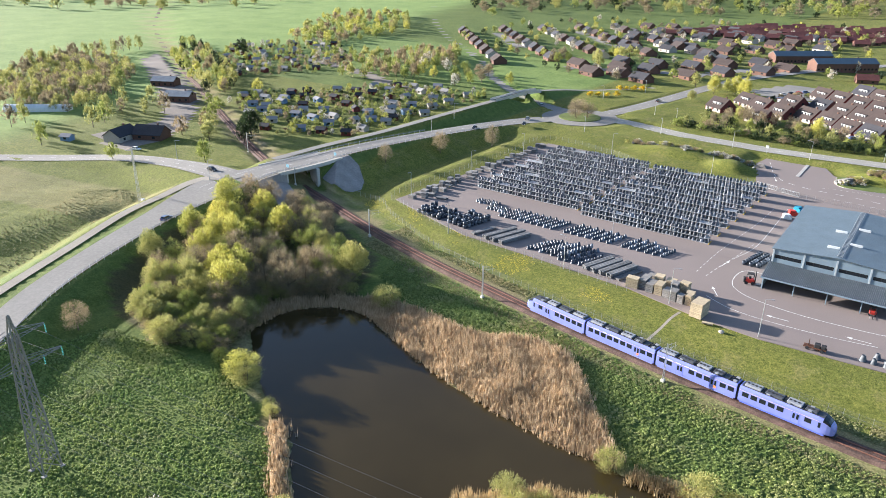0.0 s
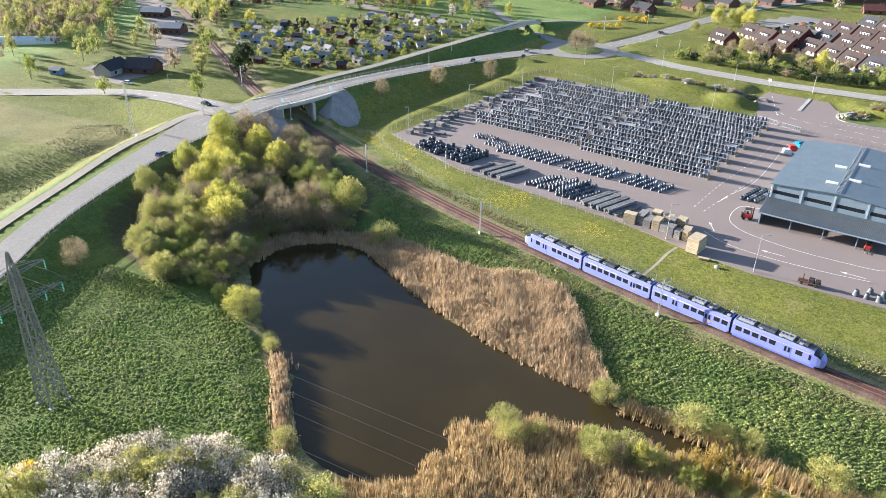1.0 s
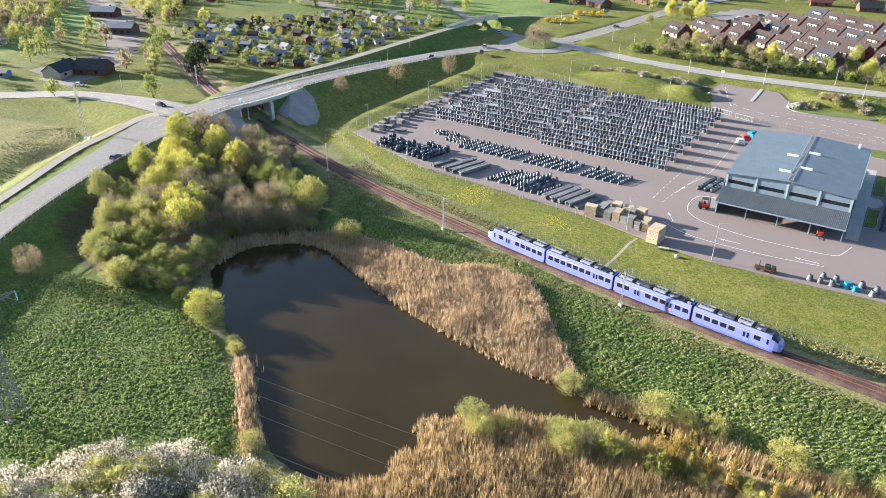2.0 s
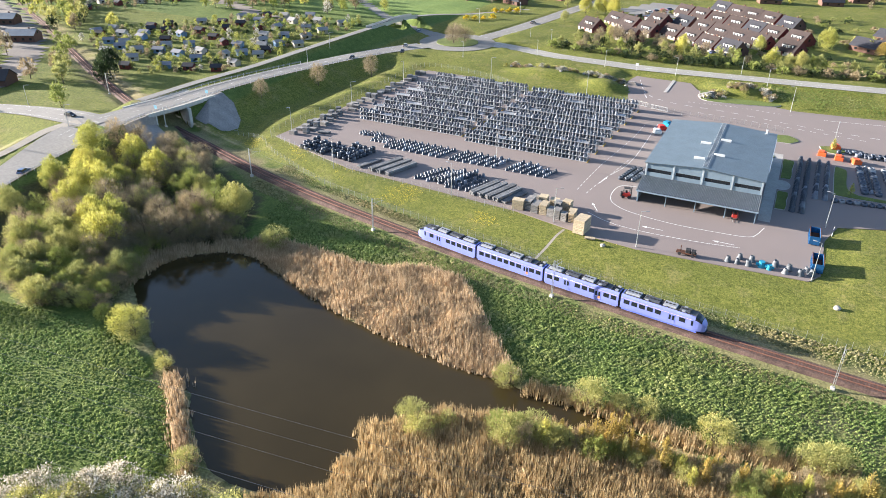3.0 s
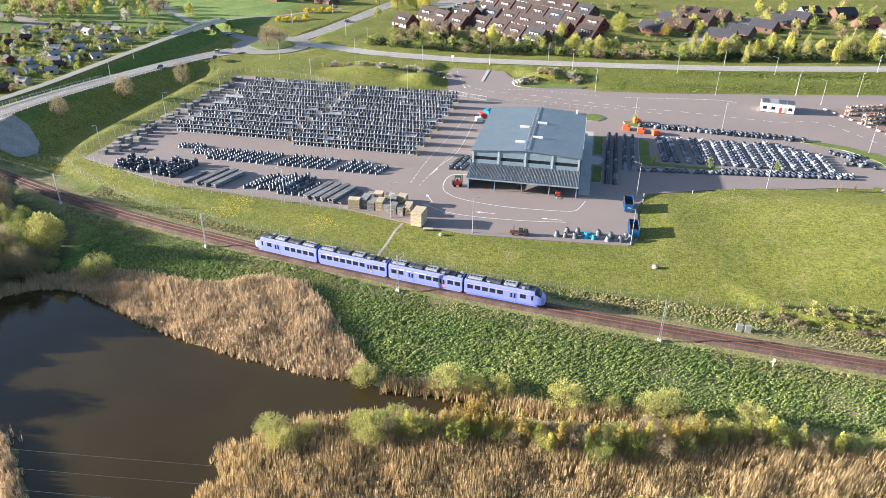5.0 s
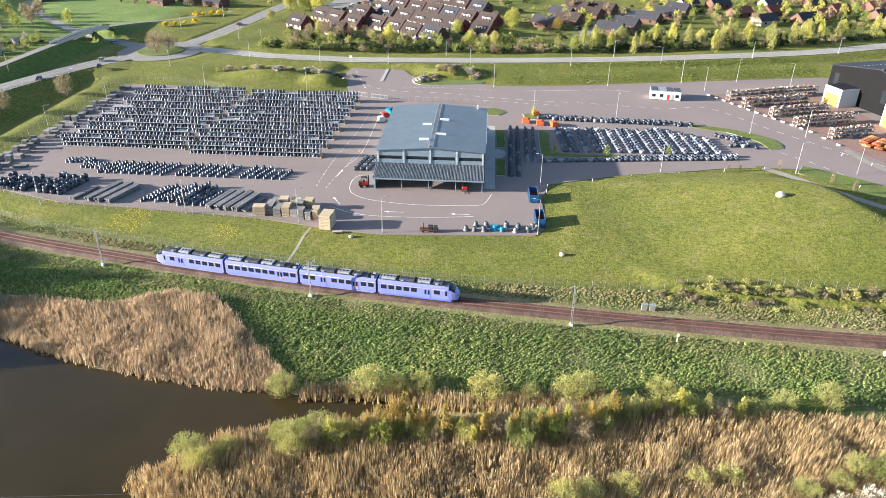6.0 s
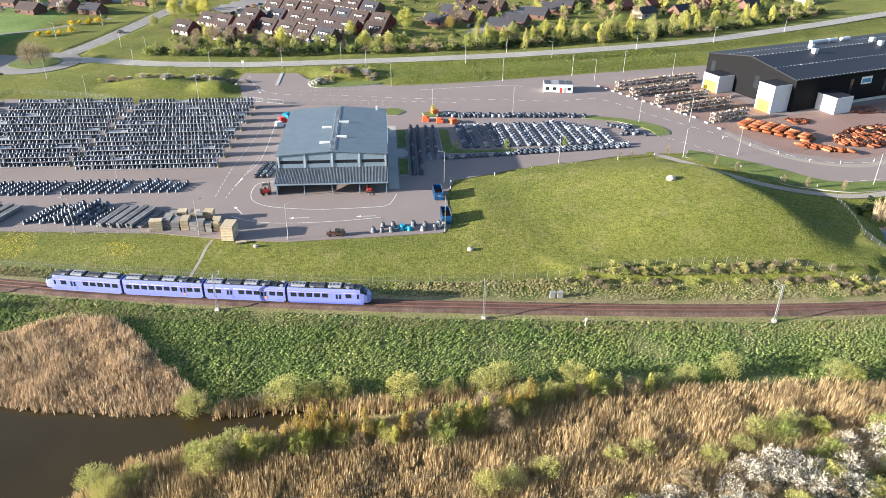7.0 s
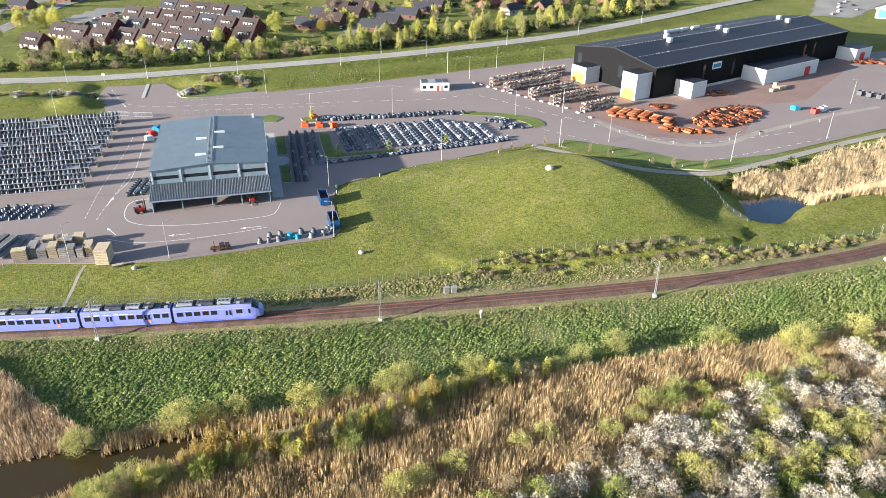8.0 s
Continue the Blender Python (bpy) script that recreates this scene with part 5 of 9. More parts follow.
# reddish apron in front of the hall with a gravel rim
APRON = plain("reddish_brown_paving", (0.235, 0.155, 0.125), 0.9, grain=1.0, large=0.05, vary=0.2, at="World")
flat_sheet("hall_apron", [(299, 300), (150, 252), (140, 300), (91, 299.5), (104, 275.3), (117, 253.3), (126, 231.8), (134, 214.8), (150.4, 207.6), (168, 210.9), (197, 239.9), (217.5, 240.6)][::-1], 1.005, APRON, "reddish-brown paved apron in front of the hall", "pavement", 0.3)
for rim in ([(121.7, 236, 1.0), (124.6, 223.2, 1.0), (131.6, 211.2, 1.0), (140.9, 204.3, 1.0), (152.9, 202.2, 1.0), (165, 206.6, 1.0), (175.4, 211.3, 1.0)], [(174.7, 210.3, 1.0), (191.4, 215.2, 1.0), (215.1, 221.4, 1.0), (241, 226.5, 1.0)]):
    tagged(new("gravel_rim", ribbon("gravel_rim", smooth_line(rim, 2.0), 1.3, 0.014, PATHM)), "pale gravel strip along the apron", "gravel", kind="structure")

# racks with timber and orange fittings beside the hall
PIPE_MAT = goods_mat("orange_fittings", (0.27, 0.078, 0.025), (0.52, 0.23, 0.10), 0.65)
PIPE = lathe([(0.35, 0.0), (0.35, 2.2), (0.25, 2.2), (0.25, 0.0)], 9)
spots, spots2 = [], []
for k, (x, y, l) in enumerate(((98, 291, 42), (101, 281, 30), (108, 270, 26), (113, 259, 26), (121, 247, 17))):
    r = storage_rack(l, int(l / 2.8))
    tagged(r, "grey steel rack loaded with timber and metal fittings", "rack", "storage racks by the hall")
    r.matrix_basis = Matrix.Translation((x, y, 1.0)) @ Matrix.Rotation(0.32, 4, "Z")
    for z in LEVELS:
        for i in range(int(l / 1.1)):
            for o in (-0.6, 0.5):
                q = r.matrix_basis @ Vector((0.5 + i * 1.1, o, z))
                (spots if RNG.random() < 0.5 else spots2).append((*q, RNG.uniform(0.5, 0.9), RNG.uniform(0, 6.28), RNG.normal(0, 0.5)))
scatter("fittings", DRUM, spots, goods_mat("rack_fittings", (0.20, 0.125, 0.08), (0.66, 0.56, 0.42), 0.7), "brownish fittings and timber stored on racks", "fittings")
scatter("fittings.001", BELL, spots2, goods_mat("pale_brown_fittings", (0.26, 0.19, 0.13), (0.60, 0.54, 0.46), 0.7), "pale metal fittings stored on racks", "fittings")
spots = []
for i in range(230):
    a, r = RNG.uniform(0, 6.28), math.sqrt(RNG.random())
    spots.append((172 + 17 * r * math.cos(a), 229 + 9 * r * math.sin(a) + 0.35 * 17 * r * math.cos(a), 1.5, RNG.uniform(0.9, 1.4), RNG.choice((0.4, 1.9)) + RNG.normal(0, 0.3), 1.57))
for k, (x, y) in enumerate(((128.5, 239.5), (131.5, 237), (134.5, 234.5), (137.5, 231.6), (140.5, 228.5), (143.5, 225))):
    for i in range(6 if k < 4 else 4):
        for j in range(2):
            spots.append((x + 1.15 * i - 0.9 * j, y + 0.95 * i + 0.5 * j, 1.8 + 1.25 * j, RNG.uniform(1.3, 1.55), 0.7 + RNG.normal(0, 0.04), 1.57))
for i in range(30):
    spots.append((140 + i * 0.5 + RNG.normal(0, 0.4), 222 - i * 0.25 + RNG.normal(0, 1.0), 1.45 + 0.6 * (i % 2), RNG.uniform(1.0, 1.4), 0.5, 1.57))
for i in range(24):
    spots.append((150 + 8 * RNG.random(), 244 + 4 * RNG.random(), 1.5, 1.0, RNG.uniform(0, 3), 1.57))
for i in range(40):
    spots.append((285 + 14 * RNG.random(), 285 + 8 * RNG.random(), 1.5, 1.3, RNG.uniform(0, 3), 1.57))
for i in range(50):
    spots.append((178 + 16 * RNG.random(), 254 + 8 * RNG.random(), 1.4, 0.8, 1.9 + RNG.normal(0, .2), 1.57))
scatter("pipe_pieces", PIPE, spots, PIPE_MAT, "heaps of orange plastic pipe fittings on the asphalt", "pipes")

# skips, forklifts, tanks
def skip(x, y, turn):
    s = thing("roll_off_container", Matrix.Translation((x, y, 1.0)) @ Matrix.Rotation(turn, 4, "Z"), "open blue steel roll-off container with a rusty inside", "container", "blue containers")
    w, l, h = 1.25, 3.1, 2.4
    for d in ((-w, -w + 0.1, -l, l, 0.2, h), (w - 0.1, w, -l, l, 0.2, h)):
        sd = part("side", boxes(d, bevel=0.02), BLUE, s)
        sg = -1 if d[0] < 0 else 1
        part("rib", boxes(*[(sg * w - 0.07, sg * w + 0.07, y0, y0 + 0.12, 0.25, h - 0.1) for y0 in np.arange(-l + 0.2, l, 0.9)]), BLUE, sd)
    part("end", boxes((-w + 0.1, w - 0.1, -l, -l + 0.1, 0.2, h)), BLUE, s)
    part("end", boxes((-w + 0.1, w - 0.1, l - 0.1, l, 0.2, h)), BLUE, s)
    part("floor", boxes((-w + 0.1, w - 0.1, -l + 0.1, l - 0.1, 0.2, 0.9)), RUST, s, "rusty scrap filling")
    part("rim", boxes((-w - 0.06, -w + 0.12, -l, l, h, h + 0.1), (w - 0.12, w + 0.06, -l, l, h, h + 0.1)), RUST, s, "rusty top rim")
    part("runner", boxes((-0.6, -0.45, -l, l, 0, 0.2), (0.45, 0.6, -l, l, 0, 0.2)), UNDER, s)


skip(14.4, 187.0, 0.03)
skip(15.4, 171.8, 0.03)


def forklift(x, y, turn, colour, label):
    f = thing("forklift", Matrix.Translation((x, y, 1.0)) @ Matrix.Rotation(turn, 4, "Z") @ Matrix.Scale(1.25, 4), label, "forklift")
    part("body", boxes((-1.3, 0.5, -0.65, 0.65, 0.35, 1.2), bevel=0.12), colour, f)
    part("counterweight", boxes((-1.75, -1.25, -0.65, 0.65, 0.4, 1.35), bevel=0.12), UNDER, f)
    bm = bmesh.new()
    for xx in (-1.1, 0.35):
        for yy in (-0.55, 0.55):
            rod(bm, (xx, yy, 1.15), (xx * 0.85, yy, 2.35), 0.05)
    part("guard_frame", bm, UNDER, f)
    part("roof", boxes((-1.0, 0.4, -0.62, 0.62, 2.35, 2.45), bevel=0.03), UNDER, f)
    part("seat", boxes((-0.7, -0.2, -0.3, 0.3, 1.2, 1.75), bevel=0.06), UNDER, f)
    bm = boxes((0.62, 0.74, -0.5, -0.38, 0.1, 2.9), (0.62, 0.74, 0.38, 0.5, 0.1, 2.9), (0.64, 0.72, -0.5, 0.5, 2.7, 2.85))
    part("lifting_column", bm, UNDER, f)
    part("fork", boxes((0.76, 1.9, -0.4, -0.28, 0.1, 0.16)), GALV, f)
    part("fork", boxes((0.76, 1.9, 0.28, 0.4, 0.1, 0.16)), GALV, f)
    for xx in (-1.1, 0.2):
        for yy in (-0.6, 0.6):
            part("wheel", rod(bmesh.new(), (xx, yy - 0.12, 0.36), (xx, yy + 0.12, 0.36), 0.36, n=14), UNDER, f, "black tyre")


forklift(-34.4, 191.6, 0.3, RED, "red forklift truck parked on the asphalt")
forklift(-5.2, 190.8, -1.5, RED, "bright red forklift beside the loading bay")
t = thing("pump_trailer", Matrix.Translation((-13.5, 164.2, 1.0)), "dark trailer with machinery at the yard edge", "trailer")
part("frame", boxes((-2.4, 2.4, -0.8, 0.8, 0.5, 0.75), bevel=0.04), RUST, t)
part("engine", boxes((-0.2, 1.0, -0.6, 0.6, 0.75, 1.7), bevel=0.08), UNDER, t)
part("tank", boxes((1.2, 2.2, -0.6, 0.6, 0.75, 1.6), bevel=0.1), UNDER, t)
part("pipe", rod(bmesh.new(), (-1.4, 0, 0.7), (-1.4, 0, 2.4), 0.09), RUST, t)
for xx in (-1.5, 1.5):
    for yy in (-0.8, 0.8):
        part("wheel", rod(bmesh.new(), (xx, yy - 0.12, 0.4), (xx, yy + 0.12, 0.4), 0.4, n=12), UNDER, t)
for x, y, s in ((3.6, 166.2, 1.0), (5.4, 165.8, 0.8)):
    t = thing("valve_unit", Matrix.Translation((x, y, 1.0)), "turquoise painted valve assembly on the ground", "valve")
    part("body", rod(bmesh.new(), (0, 0, 0), (0, 0, 1.3 * s), 0.8 * s, 0.6 * s, n=14), CYAN, t)
    part("flange", rod(bmesh.new(), (-1.3 * s, 0, 0.6), (1.3 * s, 0, 0.6), 0.4 * s, n=12), CYAN, t)
    part("cap", rod(bmesh.new(), (0, 0, 1.3 * s), (0, 0, 1.55 * s), 0.7 * s, n=14), CYAN, t)
for x, y, mt, lb in ((-36.5, 262, CYAN, "turquoise plastic sheeting over stacked parts"), (-37.5, 257, RED, "bright red stacked plastic parts"), (-38.2, 252, WHITE_CLAD, "white wrapped parts on the asphalt"),
                     (15, 255, RED_ORANGE, "orange plastic bins in the lot"), (20, 253, RED_ORANGE, "orange plastic bins in the lot"), (25, 252, RED_ORANGE, "orange plastic bins in the lot"), (19, 264, RED_ORANGE, "orange plastic bins in the lot"),
                     (205, 231, CYAN, "turquoise skip beside the hall")):
    t = thing("parts_bin", Matrix.Translation((x, y, 1.0)) @ Matrix.Rotation(RNG.uniform(-0.4, 0.4), 4, "Z"), lb, "bin")
    part("body", boxes((-1.3, 1.3, -1.5, 1.5, 0.1, 1.3), bevel=0.12), mt, t)
    part("lid", boxes((-1.2, 0.6, -1.3, 0.9, 1.302, 1.75), bevel=0.1), mt, t)
    part("pallet", boxes((-1.35, 1.35, -1.55, 1.55, 0, 0.1)), WOOD_GREY, t)

# goods east of the hall
for x, y, w, d, h in ((213.5, 256, 3.4, 1.8, 1.2), (217, 257, 2.6, 2.2, 1.6), (220.5, 258.5, 3.0, 1.8, 1.2), (217.5, 260, 1.6, 1.6, 2.4)):
    c = crate(w, d, h, WOOD, "pale timber pallets stacked beside the hall", "pallet_stack")
    c.matrix_basis = Matrix.Translation((x, y, 1.005)) @ Matrix.Rotation(0.4, 4, "Z")
for x, y, mt, lb in ((209.4, 225.2, RED, "small dark red skip on the asphalt"), (214.5, 227, WHITE_CLAD, "small white crate of fittings on the asphalt"), (246.2, 242.4, TRAIN_ROOF, "dark grey storage bin on the asphalt"), (248.2, 239.4, TRAIN_ROOF, "dark grey storage bin on the asphalt"), (250.2, 236.0, TRAIN_ROOF, "dark grey storage bin on the asphalt")):
    c = thing("goods_bin", Matrix.Translation((x, y, 1.005)) @ Matrix.Rotation(0.35, 4, "Z"), lb, "bin")
    part("side", boxes((-1.5, -1.4, -1.0, 1.0, 0.15, 1.9)), mt, c)
    part("side", boxes((1.4, 1.5, -1.0, 1.0, 0.15, 1.9)), mt, c)
    part("end", boxes((-1.4, 1.4, -1.0, -0.9, 0.15, 1.9)), mt, c)
    part("end", boxes((-1.4, 1.4, 0.9, 1.0, 0.15, 1.9)), mt, c)
    part("floor", boxes((-1.5, 1.5, -1.0, 1.0, 0.0, 0.15)), UNDER, c)
    part("filling", boxes((-1.38, 1.38, -0.88, 0.88, 0.15, 1.5), bevel=0.1), RUST, c, "rusty metal filling")

# ---- plants ----
LEAF = {
    "yellow": leaf_mat("yellow_green_leaves", (0.34, 0.34, 0.07), (0.62, 0.60, 0.15)),
    "green": leaf_mat("fresh_green_leaves", (0.19, 0.23, 0.05), (0.40, 0.43, 0.12)),
    "pale": leaf_mat("pale_willow_leaves", (0.29, 0.295, 0.085), (0.50, 0.485, 0.175)),
    "brown": leaf_mat("budding_brown_twigs", (0.20, 0.165, 0.10), (0.40, 0.33, 0.20)),
    "white": leaf_mat("white_blossom", (0.12, 0.11, 0.055), (0.34, 0.31, 0.18), (0.70, 0.66, 0.575), 0.38),
    "gold": leaf_mat("golden_catkins", (0.27, 0.20, 0.05), (0.54, 0.42, 0.11)),
    "dark": leaf_mat("dark_evergreen", (0.015, 0.03, 0.012), (0.06, 0.085, 0.03)),
    "forsythia": leaf_mat("yellow_flowers", (0.45, 0.32, 0.01), (0.80, 0.62, 0.04)),
}
BARK = plain("grey_brown_bark", (0.12, 0.095, 0.07), 0.95, grain=4, vary=0.35, bump=0.03)


def crown_arrays(seed, n, leaf, shape, lobes, out=0.5, taper=0.3, slim=0.42):
    """Fine leafy sprays round many lobes, pointing up and out. shape: (radius, low, high) of the whole crown."""
    r = np.random.default_rng(seed)
    R, lo, hi = shape
    c = r.normal(size=(lobes, 3))
    c /= np.linalg.norm(c, axis=1)[:, None]
    c *= (r.random((lobes, 1)) ** 0.4) * 0.86
    c[0] = (0, 0, 0.1)
    size = r.uniform(0.13, 0.36, lobes)
    k = r.integers(0, lobes, n)
    d = r.normal(size=(n, 3))
    d /= np.linalg.norm(d, axis=1)[:, None]
    p = c[k] + d * size[k][:, None] * (r.random((n, 1)) ** 0.45) * r.uniform(0.75, 1.3, (n, 1))
    stray = r.random(n) < 0.2
    p[stray] = d[stray] * (r.random((int(stray.sum()), 1)) ** 0.33) * 0.95
    p[:, :2] *= (1 - taper * np.clip(p[:, 2:], -1, 1.2))
    up = p * out + np.array([0, 0, 0.75]) + r.normal(size=(n, 3)) * 0.45
    up /= np.linalg.norm(up, axis=1)[:, None]
    w = np.cross(up, r.normal(size=(n, 3)))
    w /= np.linalg.norm(w, axis=1)[:, None]
    s = leaf * r.uniform(0.55, 1.4, (n, 1))
    q = p * np.array([R, R, (hi - lo) / 2]) + np.array([0, 0, (hi + lo) / 2])
    q[:, 2] = np.maximum(q[:, 2], 0.05)
    return np.stack([q - w * s * slim, q + w * s * slim, q + up * s * 1.7], 1).reshape(-1, 3)


def crown_mesh(seed, n, leaf, shape, lobes, material, out=0.5, taper=0.3, slim=0.42):
    v = crown_arrays(seed, n, leaf, shape, lobes, out, taper, slim)
    return np_mesh("crown", v, np.arange(len(v)).reshape(-1, 3), LEAF[material])


def grove(name, form, colours, spots, height, label, category="trees", wide=1.0):
    """A joined wood of many trees: leaf clumps and tapered trunks in one mesh for each leaf colour."""
    spec = {"haze": (380, 0.75, (4.2, 0.5, 10.0), 14, 9.5), "garden": (190, 0.42, (1.9, 0.0, 2.6), 10, 2.6), "far": (680, 0.48, (3.9, 0.5, 10.0), 16, 9.5), "hedge": (420, 0.27, (1.9, 0.0, 2.6), 14, 2.6), "bloom": (2300, 0.15, (3.0, 0.1, 5.0), 30, 4.6)}[form]
    s = np.asarray(spots, float)
    z = land(s[:, 0], s[:, 1])
    pick = RNG.integers(0, len(colours), len(s))
    variants = [crown_arrays(900 + i + spec[0], spec[0], spec[1], spec[2], spec[3]) for i in range(4)]
    stem = np.array([[0.2 * math.cos(a) * k, 0.2 * math.sin(a) * k, h] for h, k in ((-0.5, 1), (spec[2][2] * 0.6, 0.4)) for a in np.arange(5) * 1.2566])
    stem_f = np.array([q for i in range(5) for q in ((i, (i + 1) % 5, 5 + (i + 1) % 5), (i, 5 + (i + 1) % 5, 5 + i))])
    obs = []
    for ci in sorted(set(pick.tolist())):
        vs, fs, n0, mats = [], [], 0, []
        for (x, y), zz, c in zip(s, z, pick):
            if c != ci:
                continue
            k = height * RNG.uniform(0.75, 1.25) / spec[4]
            t = RNG.uniform(0, 6.28)
            for arr, kind in ((variants[int(RNG.integers(0, 4))], 0), (stem, 1)):
                v = arr * np.array([k * wide, k * wide, k])
                v = np.stack([v[:, 0] * math.cos(t) - v[:, 1] * math.sin(t) + x, v[:, 0] * math.sin(t) + v[:, 1] * math.cos(t) + y, v[:, 2] + zz], 1)
                f = np.arange(len(v)).reshape(-1, 3) if kind == 0 else stem_f
                vs.append(v)
                fs.append(f + n0)
                mats.append(np.full(len(f), kind))
                n0 += len(v)
        me = np_mesh(name, np.vstack(vs), np.vstack(fs), LEAF[colours[ci]])
        me.materials.append(BARK)
        me.polygons.foreach_set("material_index", np.concatenate(mats).astype(np.int32))
        obs.append(tagged(new(name, me), label, category, kind="stuff"))
    return obs


def trunk_mesh(seed, height, radius, limbs, lean=0.1, stems=1, spread=2.0, top=0.8):
    r = np.random.default_rng(seed)
    bm = bmesh.new()
    for s in range(stems):
        base = Vector((r.normal(0, 0.25 * (stems > 1)), r.normal(0, 0.25 * (stems > 1)), -0.3))
        tip = Vector((r.normal(0, lean * height + 0.8 * (stems > 1)), r.normal(0, lean * height + 0.8 * (stems > 1)), height * top))
        mid = base.lerp(tip, 0.5) + Vector((r.normal(0, 0.2), r.normal(0, 0.2), 0))
        rod(bm, base, mid, radius, radius * 0.7, 7)
        rod(bm, mid, tip, radius * 0.7, radius * 0.25, 6)
        for i in range(limbs):
            t = r.uniform(0.3, 0.95)
            o = base.lerp(mid, t * 2) if t < 0.5 else mid.lerp(tip, t * 2 - 1)
            a = r.uniform(0, 6.28)
            e = o + Vector((math.cos(a) * spread * (1.2 - t * 0.6), math.sin(a) * spread * (1.2 - t * 0.6), height * r.uniform(0.1, 0.28)))
            rod(bm, o, e, radius * 0.32, radius * 0.08, 5)
    me = bpy.data.meshes.new("trunk")
    bm.to_mesh(me)
    bm.free()
    me.materials.append(BARK)
    return me


PROTO = {}


def proto(form, colour, variant):
    key = (form, colour, variant)
    if key not in PROTO:
        sd = 100 * ["tree", "shrub", "column", "far", "hedge", "bare"].index(form) + 10 * sorted(LEAF).index(colour) + variant
        if form == "tree":
            PROTO[key] = trunk_mesh(sd, 10, 0.22, 9, 0.02, 1, 2.6), crown_mesh(sd, 5600, 0.235, (4.5, 0.7, 11.0), 60, colour, taper=0.32)
        elif form == "bare":
            PROTO[key] = trunk_mesh(sd, 10, 0.2, 16, 0.04, 1, 2.6), crown_mesh(sd, 4200, 0.30, (3.9, 0.8, 10.6), 46, colour, 0.7, 0.2, 0.13)
        elif form == "shrub":
            PROTO[key] = trunk_mesh(sd, 4, 0.09, 5, 0.05, 4, 1.1), crown_mesh(sd, 4200, 0.15, (2.8, 0.1, 5.0), 44, colour, 0.8, 0.12, 0.26)
        elif form == "column":
            PROTO[key] = trunk_mesh(sd, 9, 0.13, 10, 0.01, 1, 0.9, 0.95), crown_mesh(sd, 1700, 0.19, (1.7, 0.6, 9.8), 26, colour, taper=0.45)
        elif form == "far":
            PROTO[key] = trunk_mesh(sd, 9, 0.25, 4, 0.02, 1, 2.0), crown_mesh(sd, 900, 0.46, (3.8, 0.6, 10.0), 20, colour)
        else:
            PROTO[key] = trunk_mesh(sd, 2, 0.08, 3, 0.02, 3, 0.8), crown_mesh(sd, 800, 0.24, (1.9, 0.0, 2.6), 14, colour)
    return PROTO[key]


FORM_H = {"tree": 10.0, "bare": 10.0, "shrub": 4.6, "column": 9.4, "far": 9.5, "hedge": 2.6}


def plant(form, colour, x, y, height, label, category="tree", group="", z=None, wide=1.0):
    v = int(RNG.integers(0, 3))
    tm, cm = proto(form, colour, v)
    s = height / FORM_H[form]
    m = Matrix.Translation((x, y, (land1(x, y) if z is None else z))) @ Matrix.Rotation(RNG.uniform(0, 6.28), 4, "Z") @ Matrix.Diagonal((s * wide, s * wide, s, 1))
    t = thing("shrub" if category == "shrub" else category.replace(" ", "_"), m, label, category, group)
    share("trunk", tm, t)
    share("crown", cm, t)
    return t


def plant_all(form, colours, spots, height, label, category="tree", group="", wide=1.0):
    """Plants at (x, y) spots; heights vary by a fifth."""
    s = np.asarray(spots, float)
    zs = land(s[:, 0], s[:, 1])
    for (x, y), z in zip(s, zs):
        c = colours[int(RNG.integers(0, len(colours)))]
        plant(form, c, x, y, height * RNG.uniform(0.8, 1.2), label, category, group, z, wide)


def fill_poly(poly, n, gap, keep=lambda x, y: True):
    """Up to n random spots in a plan polygon, at least gap apart."""
    p = np.asarray(poly, float)
    lo, hi = p.min(0), p.max(0)
    out = []
    for _ in range(n * 30):
        if len(out) >= n:
            break
        q = lo + (hi - lo) * RNG.random(2)
        if not inside(q[None, 0], q[None, 1], poly)[0] or not keep(*q):
            continue
        if all((q[0] - o[0]) ** 2 + (q[1] - o[1]) ** 2 > gap * gap for o in out):
            out.append(tuple(q))
    return out


# the small wood between road and pond
G_WOOD = "trees of the wood by the pond"
plant_all("tree", ["yellow"], [(-152, 108), (-157, 112), (-173, 140), (-180, 135), (-172, 121), (-188, 139), (-179, 146), (-162, 139), (-168, 114), (-183, 121), (-148, 111), (-143, 103), (-166, 123), (-184, 132), (-168, 131), (-176, 128)], 10.5, "budding tree with bright yellow-green spring leaves", "tree", G_WOOD)
plant_all("tree", ["pale"], [(-150, 97), (-161, 94), (-179, 104), (-143, 138), (-155, 100)], 8.5, "tree with pale grey-green young leaves", "tree", G_WOOD)
plant_all("tree", ["green", "pale", "brown"], [(-166, 101), (-151, 90), (-141, 94), (-136, 90), (-143, 86), (-160, 94), (-163, 98), (-155, 88), (-143, 130), (-136, 85), (-132, 91), (-131, 97), (-137, 80), (-147, 83), (-153, 84)], 6.8, "tree with fresh green leaves at the wood's edge", "tree", G_WOOD, 1.25)
plant_all("tree", ["yellow", "pale"], [(-129, 136), (-127, 133)], 9.0, "yellow-green tree at the end of the wood", "tree", G_WOOD)
plant_all("bare", ["brown"], [(-154, 147), (-154, 128), (-151, 120), (-139, 118), (-131, 119), (-126, 122), (-190, 150), (-185, 154), (-172, 155), (-163, 152), (-145, 122), (-134, 126), (-138, 111), (-158, 118), (-160, 106), (-147, 143), (-168, 147), (-178, 158), (-139, 104), (-140, 98), (-133, 114), (-162, 158)], 10.0, "leafless brown tree with budding twigs", "tree", G_WOOD, 1.15)
